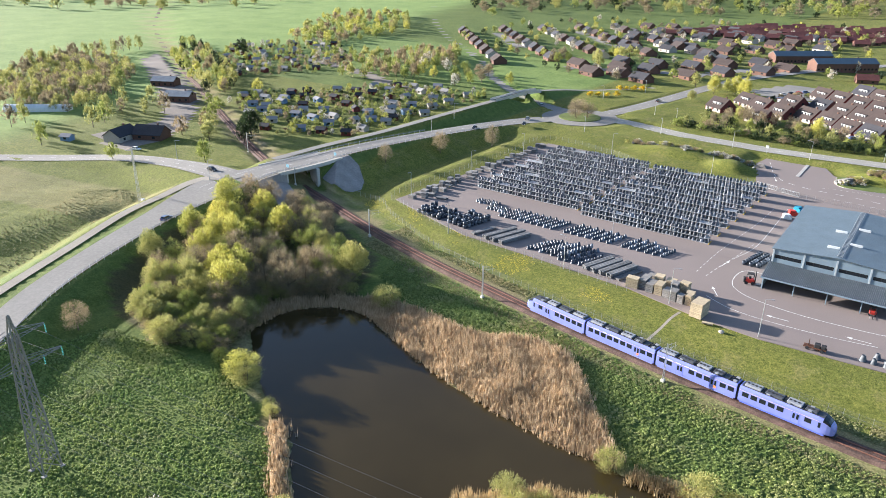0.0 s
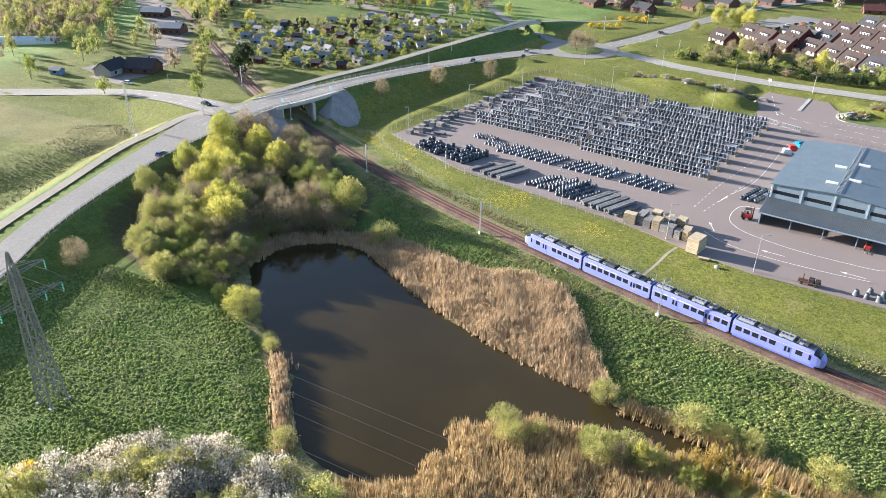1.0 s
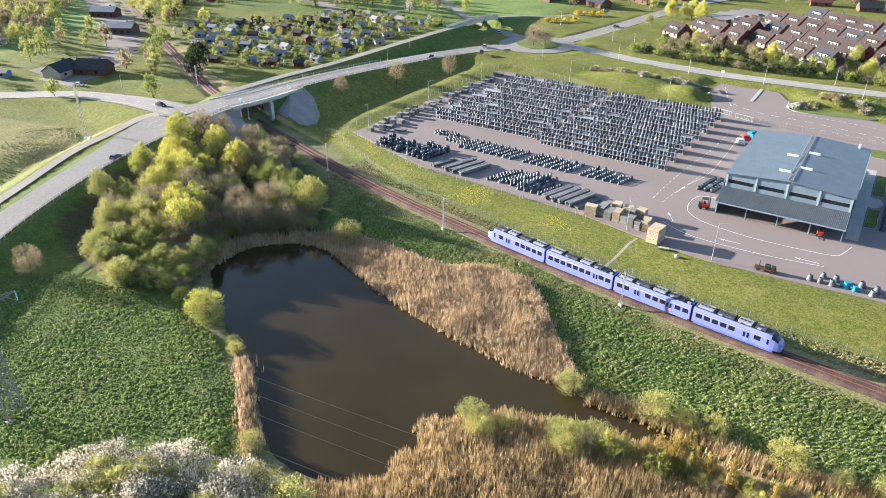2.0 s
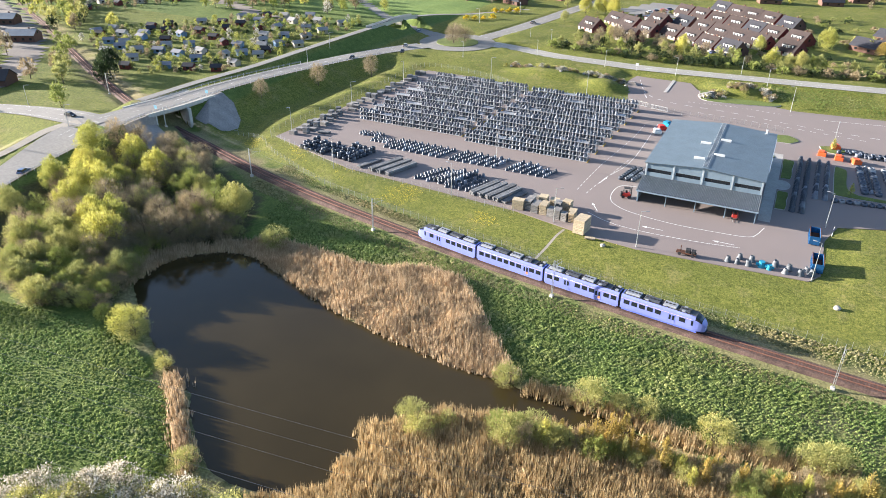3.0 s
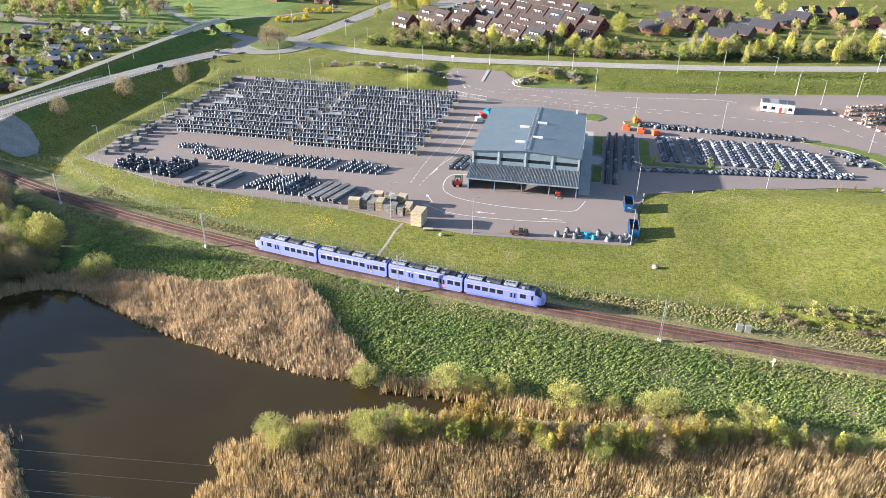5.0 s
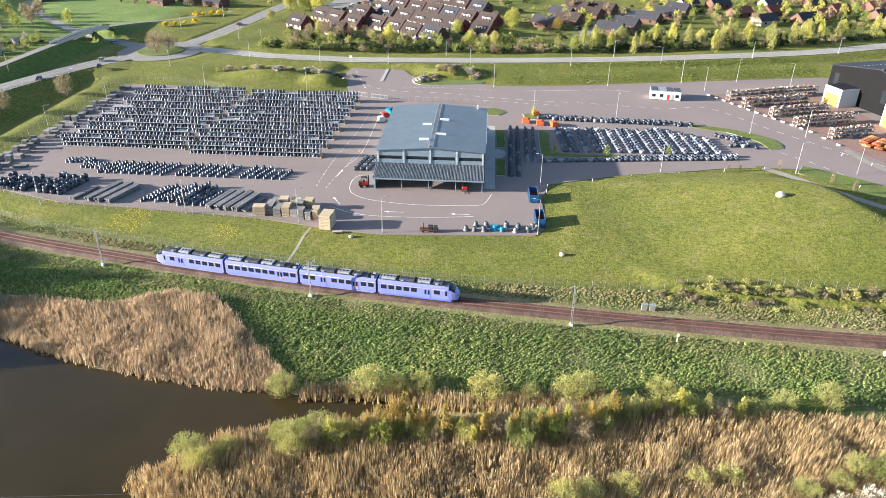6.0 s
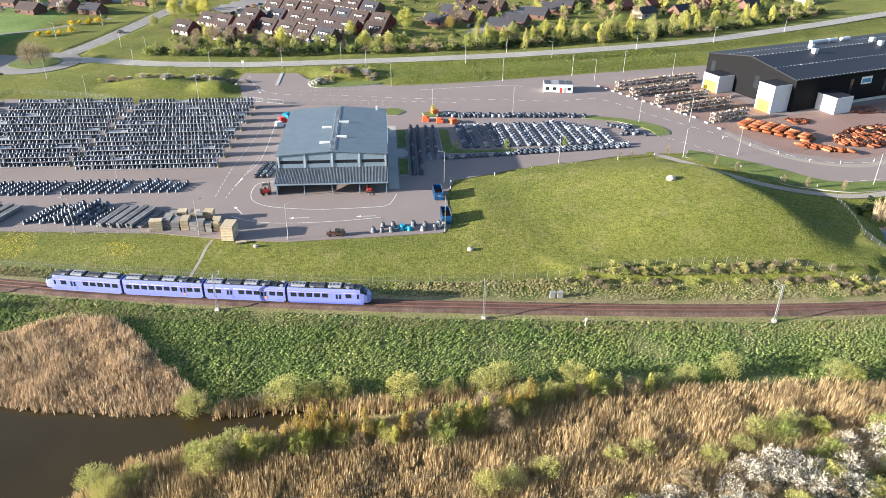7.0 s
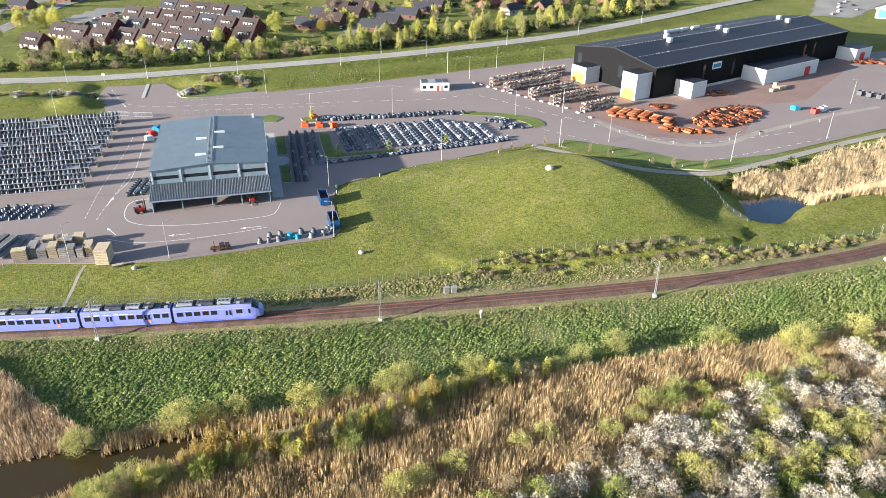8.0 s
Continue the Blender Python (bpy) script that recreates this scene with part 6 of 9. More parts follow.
plant_all("bare", ["brown", "brown", "pale", "green"], fill_poly([(-174, 104), (-158, 90), (-142, 88), (-134, 100), (-136, 112), (-128, 124), (-134, 140), (-170, 160), (-188, 150), (-184, 118)], 95, 2.9), 8.2, "thin undergrowth tree with half-open buds", "tree", G_WOOD)
plant_all("shrub", ["brown", "pale", "brown", "green", "brown"], fill_poly([(-174, 104), (-164, 94), (-154, 84), (-138, 79), (-124, 85), (-130, 97), (-134, 108), (-128, 118), (-119, 125), (-126, 132), (-138, 122), (-142, 105), (-140, 90), (-154, 92), (-168, 104)], 95, 2.3), 4.4, "dense undergrowth shrub at the edge of the wood", "shrub", "undergrowth of the wood", 1.25)
plant("shrub", "yellow", -139, 121, 5.5, "bright yellow-green bush in the wood", "shrub")
# bushes round the pond
B1 = "bushes round the pond"
for x, y, h, c in ((-127, 84, 3.4, "yellow"), (-121, 83, 3.0, "green"), (-113, 82, 5.6, "yellow"), (-110.5, 81, 4.6, "pale"), (-98, 77, 2.6, "pale"), (-109, 126, 5.4, "pale"), (-75, 58.5, 3.4, "pale"), (-101, 79, 2.0, "pale"),
                   (-36, 103, 4.2, "pale"), (-20, 104, 5.0, "pale"), (-14.5, 104.5, 3.4, "pale"), (-10, 104.5, 3.6, "pale"), (2, 103, 4.8, "pale"), (17, 103, 4.4, "pale"), (20, 104, 5.0, "pale"), (34, 104, 4.4, "pale"), (37, 100, 3.6, "pale"),
                   (46, 101, 2.6, "pale"), (50, 102, 2.8, "pale"), (56, 104, 3.2, "pale"), (64, 105, 4.2, "pale"), (85, 102, 3.8, "pale"), (87, 101, 3.2, "yellow"), (99, 96, 5.2, "pale"), (103, 97, 5.0, "pale"), (115, 97, 4.8, "pale"),
                   (-44, 82, 3.8, "pale"), (-47, 85, 4.2, "pale"), (-41, 86, 3.0, "pale"), (-30, 87, 4.6, "pale"), (-26, 90, 4.8, "pale"), (-32, 89, 3.8, "green"), (-23, 90, 3.8, "pale"),
                   (36, 84, 2.8, "pale"), (41, 85, 3.0, "pale"), (62, 88, 3.6, "pale"), (66, 87, 4.0, "green"), (69, 90, 3.4, "pale"), (73, 88, 3.0, "yellow"), (14, 79, 3.6, "pale"), (18, 80, 3.4, "pale"), (24, 82, 3.2, "pale"), (58, 85, 3.0, "pale"),
                   (92, 88, 3.0, "yellow"), (52, 83, 3.2, "pale"), (10, 103, 3.0, "pale"), (27, 102, 2.6, "pale")):
    plant("shrub", c, x, y, h * 1.12, "rounded willow bush with pale spring leaves" if c == "pale" else "bush with fresh yellow-green leaves", "shrub", B1, None, 1.2)
plant_all("column", ["gold"], [(-14, 93.5), (-12, 94.5), (-10.5, 93.0), (-16, 92), (-5, 92), (24, 97.5), (-8.5, 92.5), (-18, 91)], 7.8, "slender young birch with golden catkins", "tree", "young birches by the water")
plant_all("column", ["yellow", "gold", "pale"], [(-20, 90), (-8, 93), (-2, 92), (3, 93.5), (7, 93), (9, 95), (13, 94), (16, 95), (22, 97), (28, 99), (47, 100), (0, 90), (-22, 92), (20, 95.5), (6, 91), (-24, 89), (11, 93), (26, 98), (32, 99.5), (36, 100), (41, 100), (-15, 91), (-11, 91.5), (1.5, 91.5)], 6.0, "slender young birch with yellow-green leaves", "tree", "young birches by the water")
plant_all("shrub", ["pale", "green", "brown"], [(-18, 91), (-13, 91.5), (-6, 91), (0, 93), (4, 92), (9, 92.5), (12, 95.5), (-3, 93.5), (16, 97), (20, 98), (-9, 91), (24, 99), (30, 100), (18, 93), (-27, 88), (-22, 89.5), (-16, 90), (-12, 92.5), (-7, 92.5), (-1, 91), (2, 94), (6, 93), (11, 94), (14, 93), (22, 95.5), (27, 98), (34, 99), (38, 100.5), (44, 100), (-29, 90), (8, 90)], 4.0, "low thicket bush with young leaves", "shrub", "thicket by the water")
# white flowering thicket
grove("blossom_thicket", "bloom", ["white", "white", "white", "white", "white", "pale"], fill_poly([(-106, 20), (-98, 32), (-91, 44), (-81, 51.5), (-70, 53), (-62, 55), (-56, 52), (-58, 38), (-76, 20), (-90, 8)], 85, 2.2), 4.9, "thicket of blackthorn covered in white blossom", "thicket", 1.15)
grove("blossom_thicket.001", "bloom", ["white", "white", "white", "white", "brown", "pale", "green", "brown"], fill_poly([(24, 71), (32, 76), (44, 78), (56, 80), (70, 82), (82, 87), (95, 89), (112, 92), (125, 92), (125, 78), (95, 62), (60, 56), (30, 58)], 190, 2.0), 3.9, "thicket of blackthorn covered in white blossom", "thicket", 1.15)
plant_all("shrub", ["gold", "pale", "brown"], fill_poly([(60, 62), (80, 66), (100, 70), (120, 76), (120, 62), (90, 52)], 20, 3.2), 2.6, "dry golden bush beside the thicket", "shrub")
plant("shrub", "forsythia", -101, 29, 3.6, "yellow flowering bush in the thicket", "shrub")
plant_all("bare", ["brown"], [(-180, 247), (-169, 272), (-186, 217)], 8.5, "young tree on the road embankment", "tree", "embankment trees")
plant("tree", "pale", -196, 146, 6.0, "small leafing tree at the road junction", "tree")
plant("bare", "brown", -160, 71, 8.0, "small olive-brown budding tree on the bank", "tree", wide=1.15)

# reeds: dry stalks standing in the shallows
def reed_mat(name, dark, middle, light):
    """Dry stalks: each with a tone of its own, in drifts of browner and paler growth."""
    m, nt, b = node_mat(name, 0.75, 0, 0.2)
    geo = nt.nodes.new("ShaderNodeNewGeometry")
    c = ramp(nt, geo.outputs["Random Per Island"], [(0.0, dark), (0.45, middle), (1.0, light)])
    c = mix(nt, 1.0, c, ramp(nt, noise_tex(nt, 0.35, 4, geo.outputs["Position"], 0.7), [(0.35, (0.72, 0.68, 0.62)), (0.65, (1.1, 1.08, 1.05))]), "MULTIPLY")
    nt.links.new(c, b.inputs["Base Color"])
    tr = nt.nodes.new("ShaderNodeBsdfTranslucent")
    nt.links.new(c, tr.inputs["Color"])
    mx = nt.nodes.new("ShaderNodeMixShader")
    mx.inputs[0].default_value = 0.25
    nt.links.new(b.outputs[0], mx.inputs[1])
    nt.links.new(tr.outputs[0], mx.inputs[2])
    nt.links.new(mx.outputs[0], nt.nodes["Material Output"].inputs[0])
    return m


def reed_bed(name, polys, per_m2, height, label, material):
    r = np.random.default_rng(len(polys) + int(height * 10))
    pts, tall = [], []
    for poly in polys:
        p = np.asarray(poly, float)
        lo, hi = p.min(0), p.max(0)
        n = int((hi - lo).prod() * per_m2 / 5)
        q = lo + (hi - lo) * r.random((n, 2))
        m = inside(q[:, 0], q[:, 1], poly)
        m &= (wave_noise(q[:, 0], q[:, 1], 9, 21) + 0.6 * wave_noise(q[:, 0], q[:, 1], 3.1, 22)) > -1.25
        q = q[m] + r.normal(size=(int(m.sum()), 2)) * 0.5
        q = q[line_dist(q[:, 0], q[:, 1], TRACK_ROUGH)[0] > 5]
        tall.append(np.repeat(r.uniform(0.55, 1.2, len(q)), 5))
        pts.append(np.repeat(q, 5, 0) + r.normal(size=(len(q) * 5, 2)) * 0.16)
    q = np.vstack(pts)
    z = np.maximum(land(q[:, 0], q[:, 1]), WATER_Z - 0.3)
    n = len(q)
    hh = height * r.uniform(0.8, 1.15, n) * np.concatenate(tall) * (1 + 0.22 * wave_noise(q[:, 0], q[:, 1], 12, 23))
    a = r.uniform(0, 6.28, n)
    w = r.uniform(0.04, 0.095, n)
    lean = np.stack([0.05 + 0.08 * r.normal(size=n), 0.07 * r.normal(size=n)], 1) * hh[:, None]
    dx, dy = np.cos(a) * w, np.sin(a) * w
    v = np.zeros((n, 3, 3))
    for j, (f, k, b) in enumerate(((0, 1, 0), (0, -1, 0), (1, 0.3, 1))):
        v[:, j, 0] = q[:, 0] + dx * k + lean[:, 0] * b
        v[:, j, 1] = q[:, 1] + dy * k + lean[:, 1] * b
        v[:, j, 2] = z - 0.1 * (f == 0) + hh * f
    f = np.arange(n * 3).reshape(-1, 3)
    return tagged(new(name, np_mesh(name, v.reshape(-1, 3), f, material)), label, "reeds", kind="stuff")


REED = reed_mat("dry_reed_straw", (0.36, 0.27, 0.165), (0.54, 0.42, 0.27), (0.76, 0.62, 0.43))
MARSH_REED = reed_mat("golden_marsh_reed", (0.33, 0.245, 0.125), (0.51, 0.395, 0.215), (0.70, 0.565, 0.33))
PALE_REED = reed_mat("pale_cream_reed", (0.36, 0.28, 0.165), (0.55, 0.45, 0.275), (0.76, 0.64, 0.42))
EAST_STRIP = [(-32, 101.5), (-20, 102), (-8, 100.5), (4, 99.5), (14, 101), (24, 104), (24, 106), (12, 104), (0, 102.5), (-12, 104), (-24, 105), (-32, 104.5)]
NORTHRIM = [(-133, 98), (-135, 108), (-131, 116), (-122, 123), (-112, 124.5), (-112, 121), (-121, 119), (-128, 112), (-130, 105), (-128.5, 97)]
reed_bed("reed_bed", [BIGREED], 66, 1.8, "dry straw-coloured reed bed along the shore", REED)
reed_bed("reed_bed.001", [SOUTHMARSH, EAST_STRIP], 42, 2.2, "broad marsh of dry golden reeds", MARSH_REED)
reed_bed("reed_bed.002", [LEFTREED, NORTHRIM], 60, 1.8, "narrow fringe of dry reeds at the water's edge", REED)
reed_bed("reed_bed.003", [[(134, 168), (138, 173.5), (150, 176), (160, 175), (182, 185), (215, 191), (225, 166), (190, 154.5), (175, 153), (165, 156.5), (152, 155), (152.5, 162.5), (147, 166.5), (140, 166)]], 34, 2.5, "pale dry reeds round a small pond", PALE_REED)

# tussocks of the rough meadow
def tussocks(name, poly, pitch, size, material, label, blades=13):
    """Grass in clumps about a pitch apart: each a low dome with blades bending out of it."""
    r = np.random.default_rng(int(pitch * 1000) + len(poly))
    p = np.asarray(poly, float)
    lo, hi = p.min(0), p.max(0)
    X, Y = np.meshgrid(np.arange(lo[0], hi[0], pitch), np.arange(lo[1], hi[1], pitch * 0.87))
    X = X + pitch * 0.5 * (np.arange(len(X)) % 2)[:, None]
    q = np.column_stack([X.ravel(), Y.ravel()])
    q = q + r.normal(size=q.shape) * pitch * 0.24
    dt, _ = line_dist(q[:, 0], q[:, 1], TRACK_ROUGH)
    q = q[inside(q[:, 0], q[:, 1], poly) & (dt > 3.4) & ~inside(q[:, 0], q[:, 1], POND) & (wave_noise(q[:, 0], q[:, 1], 7, 31) > -1.15)]
    n = len(q)
    z = land(q[:, 0], q[:, 1])
    s = size * r.uniform(0.65, 1.4, n) * (1 + 0.28 * wave_noise(q[:, 0], q[:, 1], 16, 33))
    # domes: base ring, middle ring, crown
    k = 6
    ang = np.arange(k) * 2 * math.pi / k
    verts = np.zeros((n, 2 * k + 1, 3))
    for j, (rad, h) in enumerate(((0.95, -0.12), (0.72, 0.5))):
        rr = rad * s[:, None] * r.uniform(0.75, 1.25, (n, k))
        verts[:, j * k:(j + 1) * k, 0] = q[:, :1] + np.cos(ang) * rr
        verts[:, j * k:(j + 1) * k, 1] = q[:, 1:] + np.sin(ang) * rr
        verts[:, j * k:(j + 1) * k, 2] = z[:, None] + h * s[:, None] * r.uniform(0.7, 1.2, (n, k))
    verts[:, 2 * k, :2] = q + r.normal(size=(n, 2)) * s[:, None] * 0.2
    verts[:, 2 * k, 2] = z + s * 0.75
    f = []
    for i in range(k):
        j = (i + 1) % k
        f += [(i, j, k + j), (i, k + j, k + i), (k + i, k + j, 2 * k)]
    faces = (np.array(f)[None] + (2 * k + 1) * np.arange(n)[:, None, None]).reshape(-1, 3)
    # blades
    m = n * blades
    ss = np.repeat(s, blades)
    a = r.uniform(0, 6.28, m)
    rad = ss * r.uniform(0.1, 0.75, m)
    out = np.column_stack([np.cos(a), np.sin(a)])
    c = np.repeat(q, blades, 0) + out * rad[:, None]
    zz = np.repeat(z, blades) + ss * (0.72 - 0.55 * (rad / ss) ** 2)
    side = np.column_stack([-out[:, 1], out[:, 0]]) * (ss * r.uniform(0.09, 0.2, m))[:, None]
    tip = c + out * (ss * r.uniform(0.15, 0.7, m))[:, None] + r.normal(size=(m, 2)) * ss[:, None] * 0.15
    v = np.zeros((m, 3, 3))
    v[:, 0, :2], v[:, 1, :2], v[:, 2, :2] = c - side, c + side, tip
    v[:, 0, 2] = v[:, 1, 2] = zz - 0.1 * ss
    v[:, 2, 2] = zz + ss * r.uniform(0.2, 0.75, m)
    verts = np.vstack([verts.reshape(-1, 3), v.reshape(-1, 3)])
    faces = np.vstack([faces, n * (2 * k + 1) + np.arange(m * 3).reshape(-1, 3)])
    return tagged(new(name, np_mesh(name, verts, faces, material)), label, "grass", kind="stuff")


def tuft_mat(name, dark, pale):
    """Grass blades: a tone for each blade, broad drifts of yellower and greener growth."""
    m, nt, b = node_mat(name, 0.7, 0, 0.2)
    geo = nt.nodes.new("ShaderNodeNewGeometry")
    c = ramp(nt, geo.outputs["Random Per Island"], [(0.0, dark), (1.0, pale)])
    co = geo.outputs["Position"]
    c = mix(nt, 1.0, c, ramp(nt, noise_tex(nt, 0.5, 4, co), [(0.3, (0.72, 0.78, 0.7)), (0.7, (1.2, 1.15, 1.1))]), "MULTIPLY")
    c = mix(nt, 1.0, c, ramp(nt, noise_tex(nt, 0.06, 3, co), [(0.35, (0.85, 0.95, 0.85)), (0.65, (1.12, 1.05, 1.0))]), "MULTIPLY")
    drift = ramp(nt, noise_tex(nt, 0.13, 5, co, 0.75), [(0.52, (0, 0, 0)), (0.68, (0.6, 0.6, 0.6))])
    c = mix(nt, drift, c, ramp(nt, geo.outputs["Random Per Island"], [(0.0, (0.16, 0.17, 0.06)), (1.0, (0.5, 0.46, 0.25))]))
    nt.links.new(c, b.inputs["Base Color"])
    tr = nt.nodes.new("ShaderNodeBsdfTranslucent")
    nt.links.new(c, tr.inputs["Color"])
    mx = nt.nodes.new("ShaderNodeMixShader")
    mx.inputs[0].default_value = 0.3
    nt.links.new(b.outputs[0], mx.inputs[1])
    nt.links.new(tr.outputs[0], mx.inputs[2])
    nt.links.new(mx.outputs[0], nt.nodes["Material Output"].inputs[0])
    return m


TUFT = tuft_mat("meadow_tussock", (0.12, 0.165, 0.043), (0.29, 0.335, 0.118))
tussocks("meadow_grass", [(-122, 138), (-108, 131), (-97, 130), (-84, 128), (-68, 134), (-58, 132), (-50, 124), (-43, 114), (-34, 106), (-20, 107), (0, 105), (24, 107), (60, 107), (90, 103), (135, 101), (155, 112), (155, 123), (130, 121), (80, 121), (40, 124), (0, 128.5), (-40, 134), (-90, 144), (-125, 152)],
         0.70, 0.325, TUFT, "dense green tussocks of a rough meadow")
FIELD = tuft_mat("field_tussock", (0.13, 0.185, 0.042), (0.33, 0.385, 0.12))
tussocks("meadow_grass.001", [(-172, 20), (-158, 60), (-156, 76), (-148, 77), (-134, 79), (-120, 80), (-106, 78), (-90, 70), (-80, 60), (-74, 54), (-90, 48), (-104, 30), (-120, 0), (-160, -10)], 0.68, 0.28, FIELD, "dense green tussocks of a rough field")
DRYTUFT = tuft_mat("dry_grass_tussock", (0.17, 0.165, 0.065), (0.42, 0.37, 0.205))
tussocks("verge_grass", [(-140, 172), (-120, 163), (-91, 156.5), (-60, 151), (-38, 147), (-10, 143.5), (12, 142), (37, 141.8), (60, 142.8), (85, 141.8), (99, 139.3), (112, 136), (128, 134.5), (160, 136), (160, 133), (130, 130.5), (80, 130), (50, 132), (12, 136), (-38, 142.5), (-91, 152.5), (-140, 165)], 0.68, 0.27, DRYTUFT, "pale dry grass tufts on the railway verge")
tussocks("verge_grass.001", [(-140, 157), (-91, 143), (-38, 133.2), (12, 126.8), (80, 120.8), (130, 121), (155, 123), (155, 119), (80, 117), (12, 123), (-38, 129), (-91, 139), (-140, 152)], 0.68, 0.27, DRYTUFT, "pale dry grass tufts below the ballast")
tussocks("pasture_grass", [(-207, 75), (-215, 95), (-225, 130), (-243, 137), (-254, 126), (-244, 108), (-238, 90), (-222, 70)], 1.5, 0.27, DRYTUFT, "band of rough dry growth in a mown field")
HILL = tuft_mat("coarse_hill_grass", (0.10, 0.14, 0.03), (0.20, 0.23, 0.055))
tussocks("hill_grass", [(52, 150), (70, 146), (90, 144.5), (108, 140), (122, 140), (125, 152), (123, 166), (116, 172), (104, 178), (92, 170), (70, 160)], 0.8, 0.12, HILL, "coarse uneven grass on the flank of the hill")
tussocks("bank_grass", [(-20, 331), (15, 331), (50, 334), (89, 340), (150, 354), (150, 334), (82, 319), (34, 309), (6, 306), (-14, 319)], 1.35, 0.3, HILL, "uneven grass on the bank below the main road")
FLOWER = leaf_mat("dandelion_yellow", (0.55, 0.42, 0.02), (0.85, 0.68, 0.05), through=0.1)
fr_ = np.random.default_rng(77)
fq = np.column_stack([fr_.uniform(-165, -30, 26000), fr_.uniform(148, 185, 26000)])
fd, _ = line_dist(fq[:, 0], fq[:, 1], TRACK_ROUGH)
ft = np.interp(fq[:, 0], TRACK[:, 0], TRACK[:, 1])
fq = fq[(fd > 10) & (fq[:, 1] > ft) & ~inside(fq[:, 0], fq[:, 1], YARD_POLY) & (wave_noise(fq[:, 0], fq[:, 1], 22, 41) + 0.5 * wave_noise(fq[:, 0], fq[:, 1], 6, 42) > 0.35 + 0.9 * step01(-120, -50, fq[:, 0]))]
fz_ = land(fq[:, 0], fq[:, 1]) + 0.14
rr = fr_.uniform(0.06, 0.14, len(fq))
fv = np.stack([np.column_stack([fq[:, 0] + rr * math.cos(a), fq[:, 1] + rr * math.sin(a), fz_]) for a in (0, 1.57, 3.14, 4.71)], 1).reshape(-1, 3)
tagged(new("dandelions", np_mesh("dandelions", fv, np.arange(len(fv)).reshape(-1, 4), FLOWER)), "yellow dandelions scattered over the bank", "flowers", kind="stuff")

plant_all("column", ["yellow", "green"], [(23, 222.6), (40, 222.4), (60, 223.6), (18, 262)], 4.2, "small staked tree in the storage lot", "tree", "lot trees", 1.2)
plant_all("bare", ["brown"], [(76, 213), (80, 213.6), (104, 204), (108, 198), (118, 188), (124, 185.4), (134, 183), (92, 214)], 3.6, "thin leafless sapling on the verge", "tree", "verge saplings", 0.5)

# ---- bridges, rails, markings ----
def part_line(line, y0, y1):
    return line[(line[:, 1] > y0) & (line[:, 1] < y1)]


bx = -203.5
by, ba = track_at(bx)
bridge = thing("road_bridge", None, "concrete road bridge over the railway with grey paved abutment slopes", "bridge", kind="structure")
dl = part_line(HIGHROAD, 168, 202)
share("deck", swept("deck", dl[:, :3], [(-7.2, -0.02), (-7.2, -1.3), (7.2, -1.3), (7.2, -0.02)], CONCRETE), bridge)
for s in (-1, 1):
    share("edge_beam", swept("edge_beam", dl[:, :3], [(s * 7.2 - 0.25, -0.9), (s * 7.2 + 0.25, -0.9), (s * 7.2 + 0.25, 0.22), (s * 7.2 - 0.25, 0.22)], PALE_CONCRETE), bridge)
    d = Vector((-math.sin(ba), math.cos(ba)))
    m = Matrix.Translation((bx + d.x * 6.4 * s, by + d.y * 6.4 * s, 0)) @ Matrix.Rotation(ba, 4, "Z")
    w = part("abutment", boxes((-9.0, 9.0, -0.55, 0.55, -1.2, 5.9), bevel=0.05), PALE_CONCRETE, bridge, "pale concrete abutment wall")
    w.matrix_basis = m


def draped(name, poly, material, label, category, up=0.12, step=5.0):
    """A ground patch that follows the land."""
    p = np.asarray(poly, float)
    lo, hi = p.min(0), p.max(0)
    xs, ys = np.arange(lo[0], hi[0] + step, step), np.arange(lo[1], hi[1] + step, step)
    X, Y = np.meshgrid(xs, ys)
    Z = land(X, Y) + up
    idx = np.arange(X.size).reshape(X.shape)
    q = np.stack([idx[:-1, :-1], idx[:-1, 1:], idx[1:, 1:], idx[1:, :-1]], -1).reshape(-1, 4)
    cx, cy = X.ravel()[q].mean(1), Y.ravel()[q].mean(1)
    q = q[inside(cx, cy, poly)]
    return tagged(new(name, np_mesh(name, np.stack([X, Y, Z], -1).reshape(-1, 3), q, material)), label, category, kind="structure")


SLOPE = plain("slope_paving_stone", (0.31, 0.28, 0.25), 0.9, grain=2.2, vary=0.3, at="World")
draped("paved_slope", [(-196.3, 190), (-193, 187.6), (-186, 185), (-180, 186), (-177, 191), (-181, 198), (-189, 204), (-196, 205)], SLOPE, "grey paved slope beside the bridge abutment", "pavement", 0.12, 0.25)
draped("paved_slope.001", [(-198.5, 174), (-194, 171.5), (-186, 168), (-181, 163), (-183, 157), (-190, 155), (-198, 160)], SLOPE, "grey paved slope beside the bridge abutment", "pavement", 0.12, 0.25)


